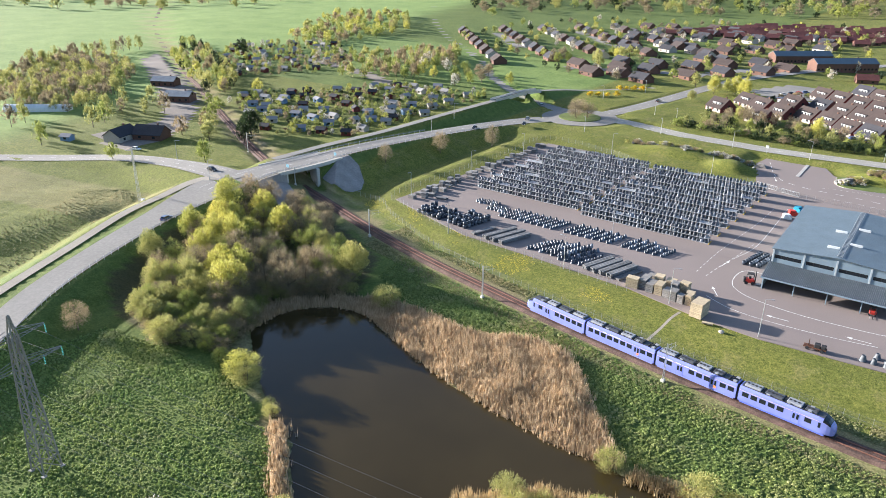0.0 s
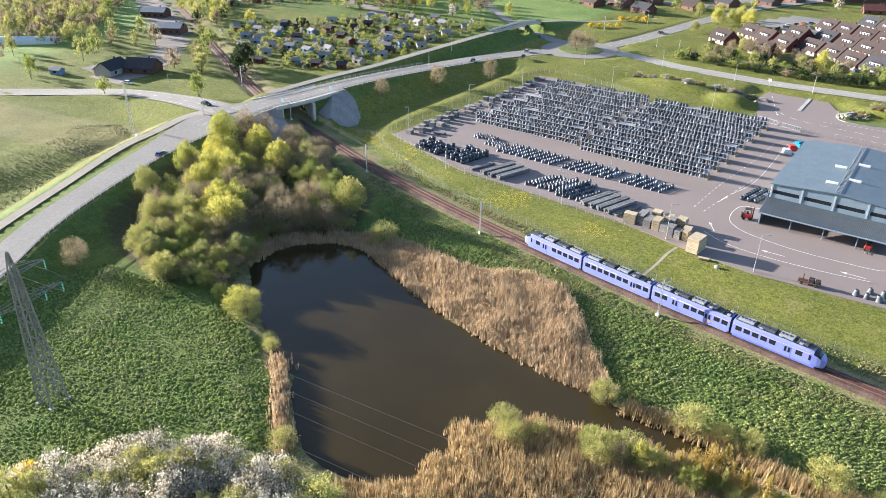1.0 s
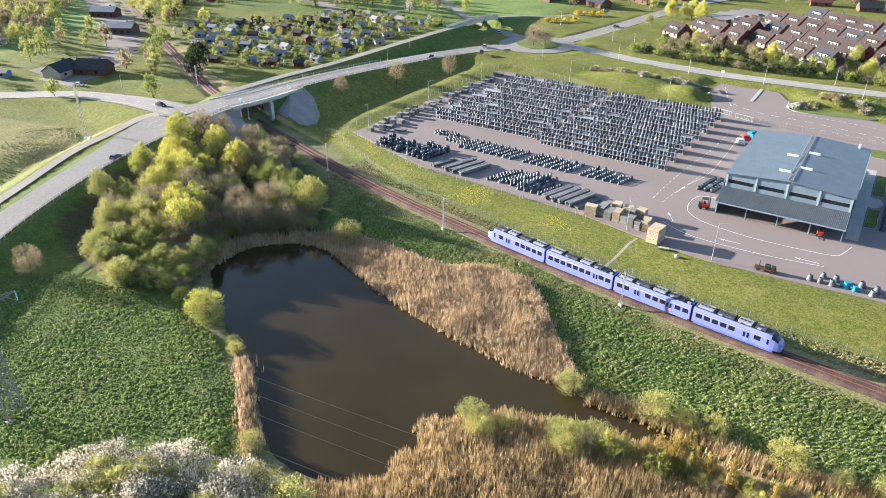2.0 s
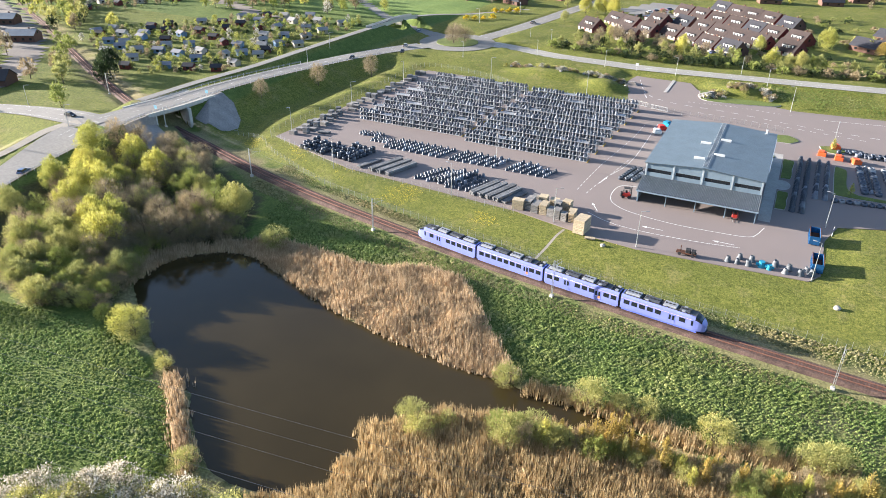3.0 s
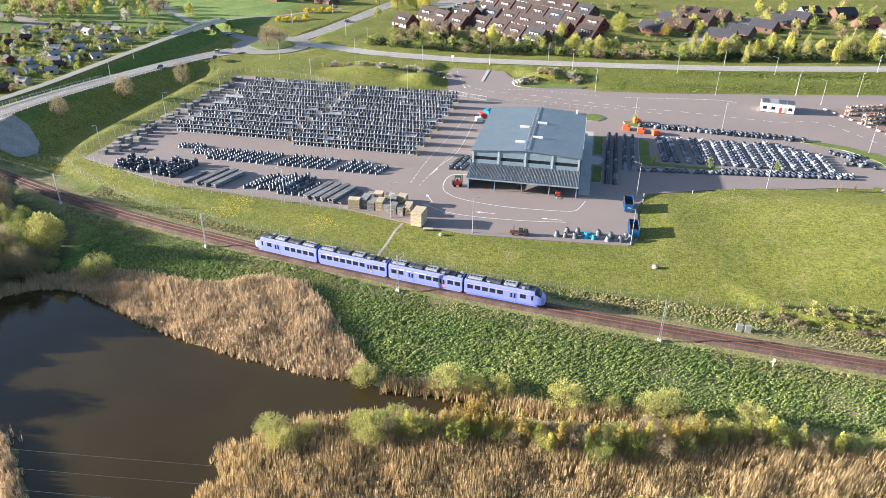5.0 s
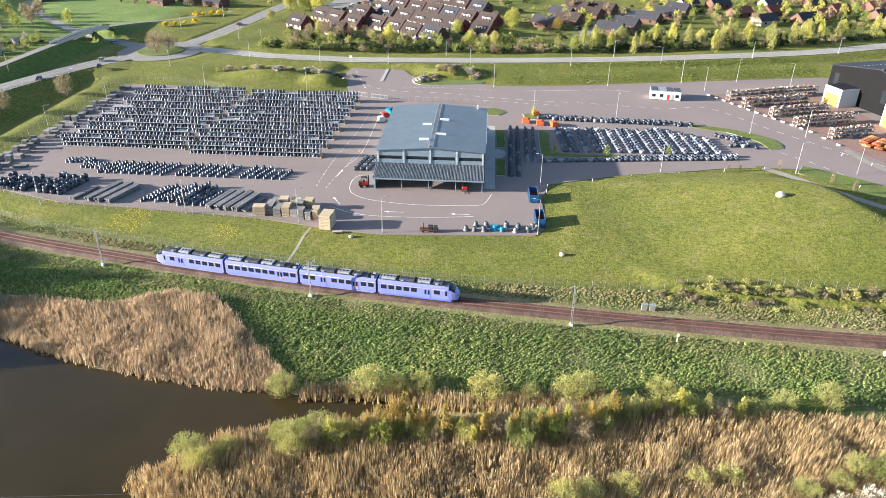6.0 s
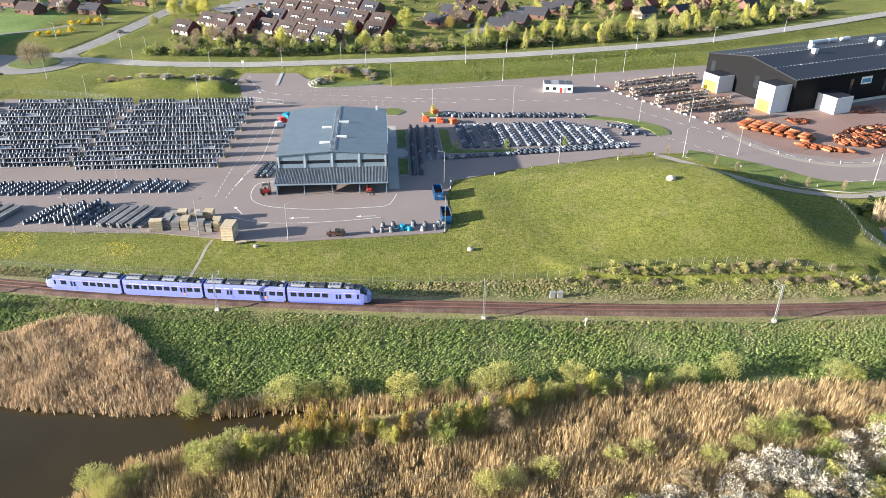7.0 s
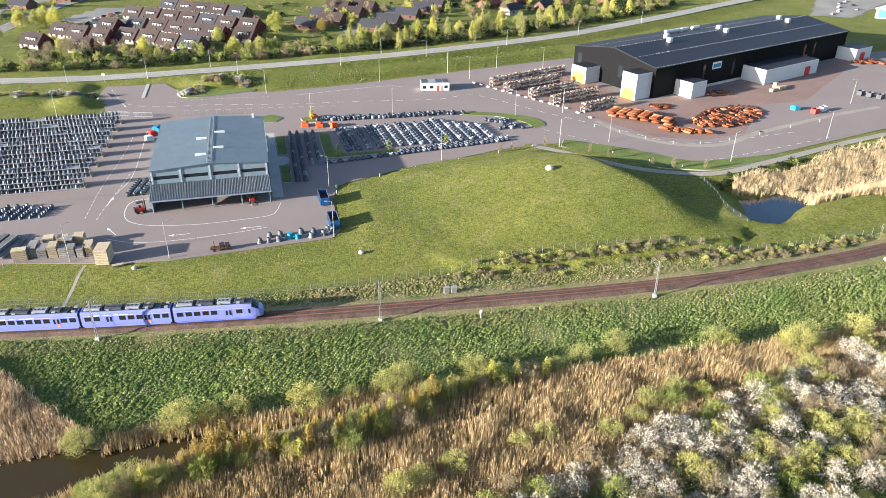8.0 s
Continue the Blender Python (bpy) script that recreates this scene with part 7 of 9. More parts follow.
def guard_rail(label, line, side, z=0.0):
    g = thing("guard_rail", None, label, "guard rail", kind="structure")
    l = line[:, :3].copy()
    half = line[:, 3] if line.shape[1] > 3 else 5.0
    d = np.gradient(l[:, :2], axis=0)
    d /= np.linalg.norm(d, axis=1)[:, None]
    l[:, 0] += d[:, 1] * side * (half + 0.5)
    l[:, 1] -= d[:, 0] * side * (half + 0.5)
    share("beam", swept("beam", l, [(-.04, .55), (.04, .55), (.04, .72), (-.04, .72)], UNIT_GREY), g)
    share("beam", swept("beam", l, [(-.02, 1.0), (.02, 1.0), (.02, 1.05), (-.02, 1.05)], UNIT_GREY), g)
    pm = np_mesh("post", np.array([[x, y, zz] for zz in (-0.4, 1.05) for x, y in ((-.05, -.05), (.05, -.05), (.05, .05), (-.05, .05))]), np.array([[0, 1, 5, 4], [1, 2, 6, 5], [2, 3, 7, 6], [3, 0, 4, 7], [4, 5, 6, 7]]), GALV)
    for p in l:
        share("post", pm, g, Matrix.Translation(p))


guard_rail("galvanised guard rail on the bridge side", part_line(HIGHROAD, 20, 300), 1)
guard_rail("galvanised guard rail between road and cycle path", part_line(HIGHROAD, 172, 262), -1)

foot = thing("footbridge", None, "slim concrete footbridge with steel railings over a road", "bridge", kind="structure")
fl = part_line(RAMP, 330, 376)
share("deck", swept("deck", fl[:, :3], [(-2.2, 0.0), (-2.2, -0.9), (2.2, -0.9), (2.2, 0.0)], PALE_CONCRETE), foot)
for s in (-1, 1):
    share("railing", swept("railing", fl[:, :3], [(s * 2.1 - .05, 0.0), (s * 2.1 + .05, 0.0), (s * 2.1 + .05, 1.2), (s * 2.1 - .05, 1.2)], GALV), foot)
for y in (343.5, 361):
    part("pier", boxes((-206.6, -202.6, y - 0.6, y + 0.6, 0.5, 6.8), bevel=0.1), PALE_CONCRETE, foot)


def dashes(name, line, dash, gap, width, offset, z):
    """Painted dashes along a line, in one sheet."""
    seg_l = np.hypot(*np.diff(line[:, :2], axis=0).T)
    s_of = np.concatenate([[0], np.cumsum(seg_l)])
    v, f = [], []
    s = 1.0
    while s + dash < s_of[-1]:
        q = np.array([[np.interp(u, s_of, line[:, i]) for i in range(3)] for u in (s, s + dash)])
        d = (q[1] - q[0])[:2]
        d /= np.linalg.norm(d)
        nrm = np.array([d[1], -d[0]])
        k = len(v)
        for p, o in ((q[0], -width), (q[0], width), (q[1], width), (q[1], -width)):
            v.append((*(p[:2] + nrm * (offset + o)), p[2] + z))
        f.append((k, k + 1, k + 2, k + 3))
        s += dash + gap
    return np_mesh(name, np.array(v), np.array(f), PAINT)


marks = thing("road_markings", None, "worn white painted road lines", "road markings", kind="structure")
for ln, z in ((HIGHROAD[HIGHROAD[:, 1] > 140], 0.03), (MAINROAD, 0.03), (NORTHROAD, 0.03), (SIDEROAD, 0.04)):
    tagged(share("centre_line", dashes("centre_line", ln, 3.0, 6.0, 0.055, 0, z), marks), kind="stuff")
    for s in (-1, 1):
        tagged(share("edge_line", dashes("edge_line", ln, 6.0, 0.3, 0.035, s * 3.9, z), marks), kind="stuff")


def painted(pts, width, dash=None):
    """A painted line in the yard."""
    l = smooth_line([(x, y, 1.0) for x, y in pts], 1.2)
    if dash:
        me = dashes("yard_line", l, dash, dash, width, 0, 0.008)
    else:
        me = ribbon("yard_line", l, width, 0.008, PAINT)
    return share("yard_line", me, marks)


painted([(-33, 200.5), (-37.8, 199.5), (-39.2, 195), (-38.7, 189), (-36.4, 185.2), (-31.1, 182.2), (-20.2, 180.2), (-9.5, 180.3), (-1.0, 181.2), (1.0, 183.6), (2.6, 189)], 0.08)
painted([(-42, 177), (-35.2, 173.4), (-26.1, 172), (-12.6, 172.5), (-2, 174)], 0.07)
painted([(-41, 222), (-43, 208), (-45, 196), (-46, 188)], 0.07, 1.4)
painted([(-44, 260), (-45, 240), (-48, 211), (-49, 190)], 0.07, 1.4)
painted([(-40, 262), (-40, 222), (-43, 206)], 0.06)
painted([(-60, 322), (-52, 300), (-40, 292), (-20, 290), (10, 284), (40, 281), (70, 277), (87, 279), (104, 254), (117, 236), (128, 221), (136, 210), (150, 205), (190, 208)], 0.1, 3.0)
painted([(15, 296), (50, 301), (60, 299)], 0.08)
painted([(-30, 284), (0, 281), (30, 277)], 0.08, 2.0)
painted([(-36, 296), (-20, 298), (4, 296)], 0.08, 1.0)
painted([(98, 232), (106, 222), (116, 206), (126, 195), (137, 190), (160, 193), (200, 201)], 0.08, 2.5)


def arrow(x, y, turn, l=5.5):
    bm = bmesh.new()
    pts = [(-l / 2, -0.09), (l / 2 - 1.4, -0.09), (l / 2 - 1.4, -0.5), (l / 2, 0), (l / 2 - 1.4, 0.5), (l / 2 - 1.4, 0.09), (-l / 2, 0.09)]
    bm.faces.new([bm.verts.new((px, py, 0)) for px, py in pts])
    a = part("painted_arrow", bm, PAINT, marks)
    a.matrix_basis = Matrix.Translation((x, y, 1.009)) @ Matrix.Rotation(turn, 4, "Z")


for x, y, t in ((-41, 181, 2.1), (-24, 175, math.pi), (-6, 175, math.pi), (-44, 201, 1.4), (-52, 297, -1.2)):
    arrow(x, y, t)
# kerbed islands, verges and the trench down the bank
KERB = plain("granite_kerb", (0.40, 0.38, 0.35), 0.85)


def island(name, pts, label, z=1.0, step=3.0):
    t = thing(name, None, label, "traffic island", kind="structure")
    l = smooth_line(list(pts) + [pts[0]], step)[:-1]
    area = 0.5 * sum(l[i - 1][0] * l[i][1] - l[i][0] * l[i - 1][1] for i in range(len(l)))
    if area < 0:
        l = l[::-1]
    part("kerb", poly_prism(bmesh.new(), [tuple(p[:2]) for p in l], z - 0.3, z + 0.13), KERB, t)
    c = l[:, :2].mean(0)
    part("grass", poly_prism(bmesh.new(), [tuple(c + (p[:2] - c) * (1 - 0.25 / max(np.linalg.norm(p[:2] - c), 1))) for p in l], z, z + 0.2), LAWN_FLAT, t)


island("green_island", [(0, 262), (5, 262), (8, 266), (4, 271), (0, 270)], "small kerbed grass island")
island("green_island.001", [(15, 259), (20, 258), (23, 262), (18, 266), (14, 264)], "small kerbed grass island")
flat_sheet("concrete_pad", [(0.45, 193), (3.6, 193), (3.6, 250), (0.45, 250)], 1.02, CONCRETE, "pale concrete strip along the warehouse wall", "pavement", 0.3)
flat_sheet("concrete_pad.001", [(4.6 + 2.6 * math.cos(a), 222 + 4.0 * math.sin(a)) for a in np.linspace(0, 6.2832, 25)[:-1]], 1.03, CONCRETE, "round pale concrete pad beside the warehouse", "pavement", 0.3)
island("green_island.002", [(3.9, 203), (6.6, 203), (6.8, 210), (6.8, 216.6), (4.0, 216.8)], "shaded grass strip beside the warehouse")
island("green_island.008", [(4.0, 227.2), (6.8, 227.4), (7.0, 236), (7.0, 245), (4.0, 245.5)], "shaded grass strip beside the warehouse")
island("green_island.003", [(18.5, 221), (22, 220.5), (40, 221), (60, 222.8), (74, 225), (70, 225.2), (50, 223.6), (30, 223), (22.5, 226), (22, 244), (19, 246)], "shaded grass strip between stored rings")
island("green_island.004", [(74, 258), (90, 253), (101, 243), (101, 235), (96, 233), (95, 240), (86, 250), (74, 255)], "curved kerbed grass verge")
island("green_island.005", [(-31, 243), (-16, 243.5), (-1, 243), (0, 249), (-16, 252), (-30, 250)], "grass strip behind the warehouse")
island("green_island.006", [(-33, 314), (-31, 303), (-24, 301), (-10, 303.5), (-1, 307), (-3, 317), (-12, 325), (-25, 322)], "planted grass island at the works entrance")
island("green_island.007", [(97.5, 213), (105.7, 203.6), (115.6, 192.2), (122, 187), (129.3, 183.8), (137, 181.6), (144, 182.2), (174, 189), (150.8, 189.2), (134, 190.2), (126, 198), (118.5, 206), (108, 214.5), (101, 219)], "grass verge between road and footpath", 1.0, 4.0)
tagged(new("footpath", ribbon("footpath", FOOTWAY[:, :3], 1.5, 0.03, PATHM)), "pale asphalt footpath curving round the mound", "footpath", kind="structure")
tr = smooth_line([(-44.5, 164), (-45.2, 160), (-46, 155), (-46.8, 150), (-47.2, 147)], 0.8)
tz = land(tr[:, 0], tr[:, 1])
tagged(new("drain_strip", ribbon("drain_strip", np.column_stack([tr[:, :2], tz + 0.03]), 0.35, 0, PATHM)), "pale gravel drain strip down the bank", "drain", kind="structure")
md = thing("traffic_divider", None, "narrow kerbed median at the works gate", "median", kind="structure")
part("kerb", boxes((-46.4, -45.0, 306, 330, 0.9, 1.16), bevel=0.08), KERB, md)

# fence on the yard's rim
yf = smooth_line([(-157, 232), (-158.5, 205), (-159, 188), (-152, 184.6), (-128, 175.4), (-117, 172), (-87, 169.6), (-60, 167)], 3.0)
fence_run("grey mesh fence round the storage yard", yf, land(yf[:, 0], yf[:, 1]), 2.0, GALV)
yf = smooth_line([(-157, 232), (-156, 262), (-154, 295), (-122, 293), (-102, 284)], 3.0)
fence_run("grey mesh fence behind the storage racks", yf, land(yf[:, 0], yf[:, 1]), 2.0, GALV)
yf = smooth_line([(128, 176), (126, 166), (123, 155), (124, 147)], 2.5)
fence_run("pale fence beside the small pond", yf, land(yf[:, 0], yf[:, 1]), 1.3, GALV)
yf = smooth_line([(-60, 286), (-52, 284), (-42, 278.5), (-20, 276.5), (-9, 275.5), (2, 273)], 2.5)
fence_run("steel gate fence behind the warehouse", yf, np.full(len(yf), 1.0), 1.8, GALV)

# ---- lamps ----
def street_lamp(h, arm):
    t = thing("street_lamp", None, "tall slim galvanised street lamp with flat head", "lamp", "street lamps")
    part("pole", rod(bmesh.new(), (0, 0, -0.4), (0, 0, h), 0.11, 0.06, 8), GALV, t)
    part("arm", rod(bmesh.new(), (0, 0, h - 0.03), (arm, 0, h + 0.18), 0.05, n=6), GALV, t)
    part("head", boxes((arm - 0.1, arm + 0.75, -0.16, 0.16, h + 0.12, h + 0.27), bevel=0.04), UNIT_GREY, t)
    part("base", rod(bmesh.new(), (0, 0, -0.4), (0, 0, 0.9), 0.16, 0.14, 8), GALV, t)
    return t


lamp0, lamp1 = street_lamp(9.8, 1.2), street_lamp(7.6, 1.5)
yard_lamps = [(-152, 191), (-151, 228), (-149, 266), (-118, 289), (-74.5, 288), (-122, 172), (-80, 169.6), (-48.3, 166.6), (-25.4, 162.6), (-79, 201), (55, 210.5), (49, 263), (18, 263), (17, 196.5), (14.6, 164.6),
              (97, 213), (116, 214), (94, 249), (146, 187), (193, 199), (233, 233), (113, 248), (3, 301), (52, 308), (92, 304), (110, 320), (131, 314), (85, 316)]
road_lamps = [(-78, 329.5), (-113, 335), (-144, 316), (-46, 330), (-115, 362), (-8, 329), (38, 331), (80, 337), (125, 349), (170, 362), (220, 385), (-196, 262), (-203, 290), (-170, 395), (-158, 430), (-130, 372), (-20, 344), (60, 348), (-212, 150), (-250, 163)]
for lamps, pr in ((yard_lamps, lamp0), (road_lamps, lamp1)):
    zz = land(*np.array(lamps, float).T)
    for i, ((x, y), z) in enumerate(zip(lamps, zz)):
        m = Matrix.Translation((x, y, max(z, 1.0) if pr is lamp0 else z)) @ Matrix.Rotation(RNG.choice((-1.5, 0.3, 3.0)), 4, "Z")
        if i == 0:
            pr.matrix_basis = m
        else:
            copy_thing(pr, m)

# ---- vehicles ----
CAR_COL = {"black": plain("black_car_paint", (0.02, 0.02, 0.024), 0.25, spec=0.6), "silver": plain("silver_car_paint", (0.45, 0.46, 0.47), 0.3, 0.3), "white": WHITE, "blue": plain("blue_car_paint", (0.05, 0.10, 0.22), 0.3, spec=0.6), "red": RED}
TYRE = plain("tyre_rubber", (0.02, 0.02, 0.02), 0.9)
RIM = plain("wheel_rim", (0.5, 0.5, 0.5), 0.35, 0.8)


def car(colour):
    t = thing("car", None, f"{colour} hatchback car on the asphalt", "car", "cars")
    bm = bmesh.new()
    prof = [(-2.1, 0.35), (2.1, 0.35), (2.15, 0.7), (1.2, 0.92), (-1.95, 0.98), (-2.15, 0.75)]
    a, b = [bm.verts.new((x, -0.86, z)) for x, z in prof], [bm.verts.new((x, 0.86, z)) for x, z in prof]
    bm.faces.new(a), bm.faces.new(b[::-1])
    for i in range(len(prof)):
        bm.faces.new((a[i], b[i], b[(i + 1) % len(prof)], a[(i + 1) % len(prof)]))
    bmesh.ops.recalc_face_normals(bm, faces=bm.faces)
    bmesh.ops.bevel(bm, geom=list(bm.edges), offset=0.06, segments=2, affect="EDGES")
    part("body", bm, CAR_COL[colour], t)
    for name, prof, mt, w in (("cabin_glass", [(-1.85, 0.96), (1.1, 0.92), (0.3, 1.4), (-1.45, 1.42)], DARK_GLASS, 0.76), ("roof", [(-1.5, 1.405), (0.35, 1.385), (0.2, 1.46), (-1.35, 1.48)], CAR_COL[colour], 0.7)):
        bm = bmesh.new()
        k = 0.82 if name == "cabin_glass" else 1
        a, b = [bm.verts.new((x, -w * (k if z > 1.2 else 1), z)) for x, z in prof], [bm.verts.new((x, w * (k if z > 1.2 else 1), z)) for x, z in prof]
        bm.faces.new(a), bm.faces.new(b[::-1])
        for i in range(4):
            bm.faces.new((a[i], b[i], b[(i + 1) % 4], a[(i + 1) % 4]))
        bmesh.ops.recalc_face_normals(bm, faces=bm.faces)
        part(name, bm, mt, t)
    for x in (-1.3, 1.35):
        for y in (-0.8, 0.8):
            w = part("wheel", rod(bmesh.new(), (x, y - 0.1, 0.32), (x, y + 0.1, 0.32), 0.32, n=14), TYRE, t)
            part("rim", rod(bmesh.new(), (x, y - 0.11, 0.32), (x, y + 0.11, 0.32), 0.2, n=10), RIM, w)
    for y in (-0.6, 0.6):
        part("headlight", boxes((2.06, 2.17, y - 0.16, y + 0.16, 0.6, 0.74), bevel=0.02), LAMPW, t)
        part("tail_light", boxes((-2.17, -2.08, y - 0.16, y + 0.16, 0.68, 0.84), bevel=0.02), RED, t)
    return t


CARS = {c: car(c) for c in CAR_COL}
used = set()
parked = [("black", -186, 283, 3.9, -1.3), ("black", -173, 308, 3.1, -1.2), ("silver", -179, 322, 2.6, 1.9), ("black", -221, 158, 6.6, 0.0), ("blue", -193, 119, 5.15, 1.9), ("silver", -192, 360, 1.75, 2.6), ("black", -142, 410, 2.35, 1.4),
          ("white", -88, 476, None, 0.6), ("black", -85, 483, None, 0.6), ("red", -82, 489, None, 0.6), ("blue", -79, 494, None, 0.6), ("white", -74, 499, None, 0.6), ("white", -289, 169, None, 0.2), ("silver", 68, 402, None, 0.4), ("white", 50, 420, None, 1.2),
          ("black", -30, 377, None, 0.9), ("blue", -37, 381, None, 0.9), ("black", -44, 386, None, 0.9), ("silver", -51, 391, None, 0.9), ("black", -57, 396, None, 0.9), ("silver", 122, 300, 1.0, 0.4), ("white", 372, 402, None, 0.5), ("white", 384, 416, None, 0.5), ("silver", 395, 428, None, 0.5), ("white", 405, 434, None, 0.5), ("silver", 362, 396, None, 0.5), ("white", 415, 440, None, 0.5), ("black", 399, 420, None, 0.5), ("silver", 388, 404, None, 0.5)]
for c, x, y, z, a in parked:
    m = Matrix.Translation((x, y, land1(x, y) if z is None else z)) @ Matrix.Rotation(a, 4, "Z")
    if c in used:
        copy_thing(CARS[c], m)
    else:
        CARS[c].matrix_basis = m
        used.add(c)
tk = thing("lorry", Matrix.Translation((-315, 174, land1(-315, 174))) @ Matrix.Rotation(-1.2, 4, "Z"), "white lorry tractor parked in a gravel yard", "lorry")
part("cab", boxes((0.6, 2.8, -1.2, 1.2, 0.8, 3.4), bevel=0.15), WHITE, tk)
part("windscreen", boxes((2.801, 2.83, -1.0, 1.0, 2.0, 3.0)), DARK_GLASS, tk)
part("chassis", boxes((-3.2, 0.6, -0.5, 0.5, 0.7, 1.0)), UNDER, tk)
for x in (-2.6, -1.4, 1.8):
    for y in (-1, 1):
        part("wheel", rod(bmesh.new(), (x, y - 0.15, 0.5), (x, y + 0.15, 0.5), 0.5, n=14), TYRE, tk)

# signs at the bridge and the gate
SIGN_BLUE = plain("faded_blue_sign", (0.25, 0.48, 0.60), 0.5, vary=0.08)
for x, y, z0, h, c, lb in ((-197.5, 199.5, 2.5, 6.0, SIGN_BLUE, "pale blue square road sign beside the bridge"), (-63.5, 330, None, 3.6, WHITE, "tall white sign pillar at the works gate"), (-199.5, 176, 6.5, 2.2, SIGN_BLUE, "small blue sign on the bridge parapet")):
    z = land1(x, y) if z0 is None else z0
    s = thing("road_sign", Matrix.Translation((x, y, z)), lb, "sign")
    part("pole", rod(bmesh.new(), (0, 0, -1.5), (0, 0, h), 0.06), GALV, s)
    part("panel", boxes((-0.65, 0.65, -0.05, 0.05, h - 1.2, h), bevel=0.02), c, s)
for x, y, l, d in ((-52, 282.5, 8, 0), (-43, 279.5, 7, 0)):
    g = thing("sliding_gate", Matrix.Translation((x, y, 1.0)) @ Matrix.Rotation(-0.3, 4, "Z"), "grey steel sliding gate of the works", "gate")
    part("frame", boxes((-l / 2, l / 2, -.05, .05, 0.15, 0.3), (-l / 2, l / 2, -.05, .05, 1.6, 1.75)), GALV, g)
    for i in range(13):
        xx = -l / 2 + l * i / 12
        part("bar", boxes((xx - .03, xx + .03, -.03, .03, 0.1, 1.75)), GALV, g)

# bollards along the east road
bol = [(60, 208.4), (75, 212.6), (88, 215), (45, 205), (33, 201.5), (128, 186.5), (120, 193), (112, 203), (118, 230), (124, 222), (130, 214), (137, 207), (146, 204.5), (158, 205.5), (172, 208), (188, 212), (204, 216), (19, 196), (18.6, 192)]
bp = None
for x, y in bol:
    if bp is None:
        bp = thing("marker_bollard", None, "small white plastic marker bollard beside the road", "bollard", "white bollards")
        part("post", rod(bmesh.new(), (0, 0, -0.1), (0, 0, 0.95), 0.09, 0.07, 8), WHITE, bp)
        part("cap", rod(bmesh.new(), (0, 0, 0.95), (0, 0, 1.05), 0.09, 0.05, 8), UNDER, bp)
        bp.matrix_basis = Matrix.Translation((x, y, 1.0))
    else:
        copy_thing(bp, Matrix.Translation((x, y, 1.0)))

# white blocks along the apron
blk = None
for x, y in zip(np.linspace(92, 121, 15), np.interp(np.linspace(92, 121, 15), [92, 104, 117, 121], [297, 275, 253, 240])):
    m = Matrix.Translation((x, y, 1.005)) @ Matrix.Rotation(-1.05, 4, "Z")
    if blk is None:
        blk = thing("kerb_block", m, "low white concrete block lining the apron", "block", "white kerb blocks")
        part("block", boxes((-0.8, 0.8, -0.3, 0.3, 0, 0.45), bevel=0.08), WHITE, blk)
    else:
        copy_thing(blk, m)


# boulders
def boulder(x, y, s, label, z=None, mt=None):
    r = np.random.default_rng(int(abs(x * 31 + y * 17)))
    bm = bmesh.new()
    bmesh.ops.create_icosphere(bm, subdivisions=2, radius=1)
    for v in bm.verts:
        v.co *= 1 + 0.22 * noise.noise(v.co * 1.3 + Vector((x, y, 0)))
        v.co.z *= 0.75
    b = thing("boulder", Matrix.Translation((x, y, (land1(x, y) if z is None else z) + 0.3 * s)) @ Matrix.Diagonal((s, s * r.uniform(0.7, 1), s, 1)), label, "stone", "boulders")
    part("stone", bm, mt or PALE_STONE, b)


PALE_STONE = plain("pale_granite", (0.40, 0.37, 0.32), 0.9, grain=3, vary=0.25, bump=0.05)
boulder(80, 181, 1.25, "large pale boulder on the grassy mound")
boulder(20, 154, 0.8, "round white boulder on the lawn")
boulder(-33, 159.5, 0.7, "grey boulder in the grass by the yard")
for i, (x, y) in enumerate([(-103, 312), (-100, 314), (-97, 313), (-94, 309), (-91.5, 305), (-90, 310), (-87, 312), (-83, 313), (-79, 313), (-75, 312), (-72, 308), (-69, 311), (-66, 311), (-63, 308), (-117, 311), (-113, 312), (-110, 312.5), (-106, 312),
                            (-28, 305), (-27, 310), (-25, 314), (-22, 317), (-19, 319), (-16, 320), (-13, 320), (-10, 318), (-7, 315), (-5, 311)]):
    boulder(x, y, 0.55 + 0.35 * ((i * 7) % 5) / 5, "pale boulder among low planting on the bank")
stn = thing("stepped_stone_wall", Matrix.Translation((-61, 311, land1(-61, 311) - 0.4)), "stepped slab stone wall in the bank at the gate", "stone wall")
for k in range(5):
    part("slab", boxes((-3 + k * 0.5, 3 - k * 0.4, -1.6 + 0.25 * k, 1.6 - 0.25 * k, k * 0.42, k * 0.42 + 0.38), bevel=0.08), SLOPE, stn)

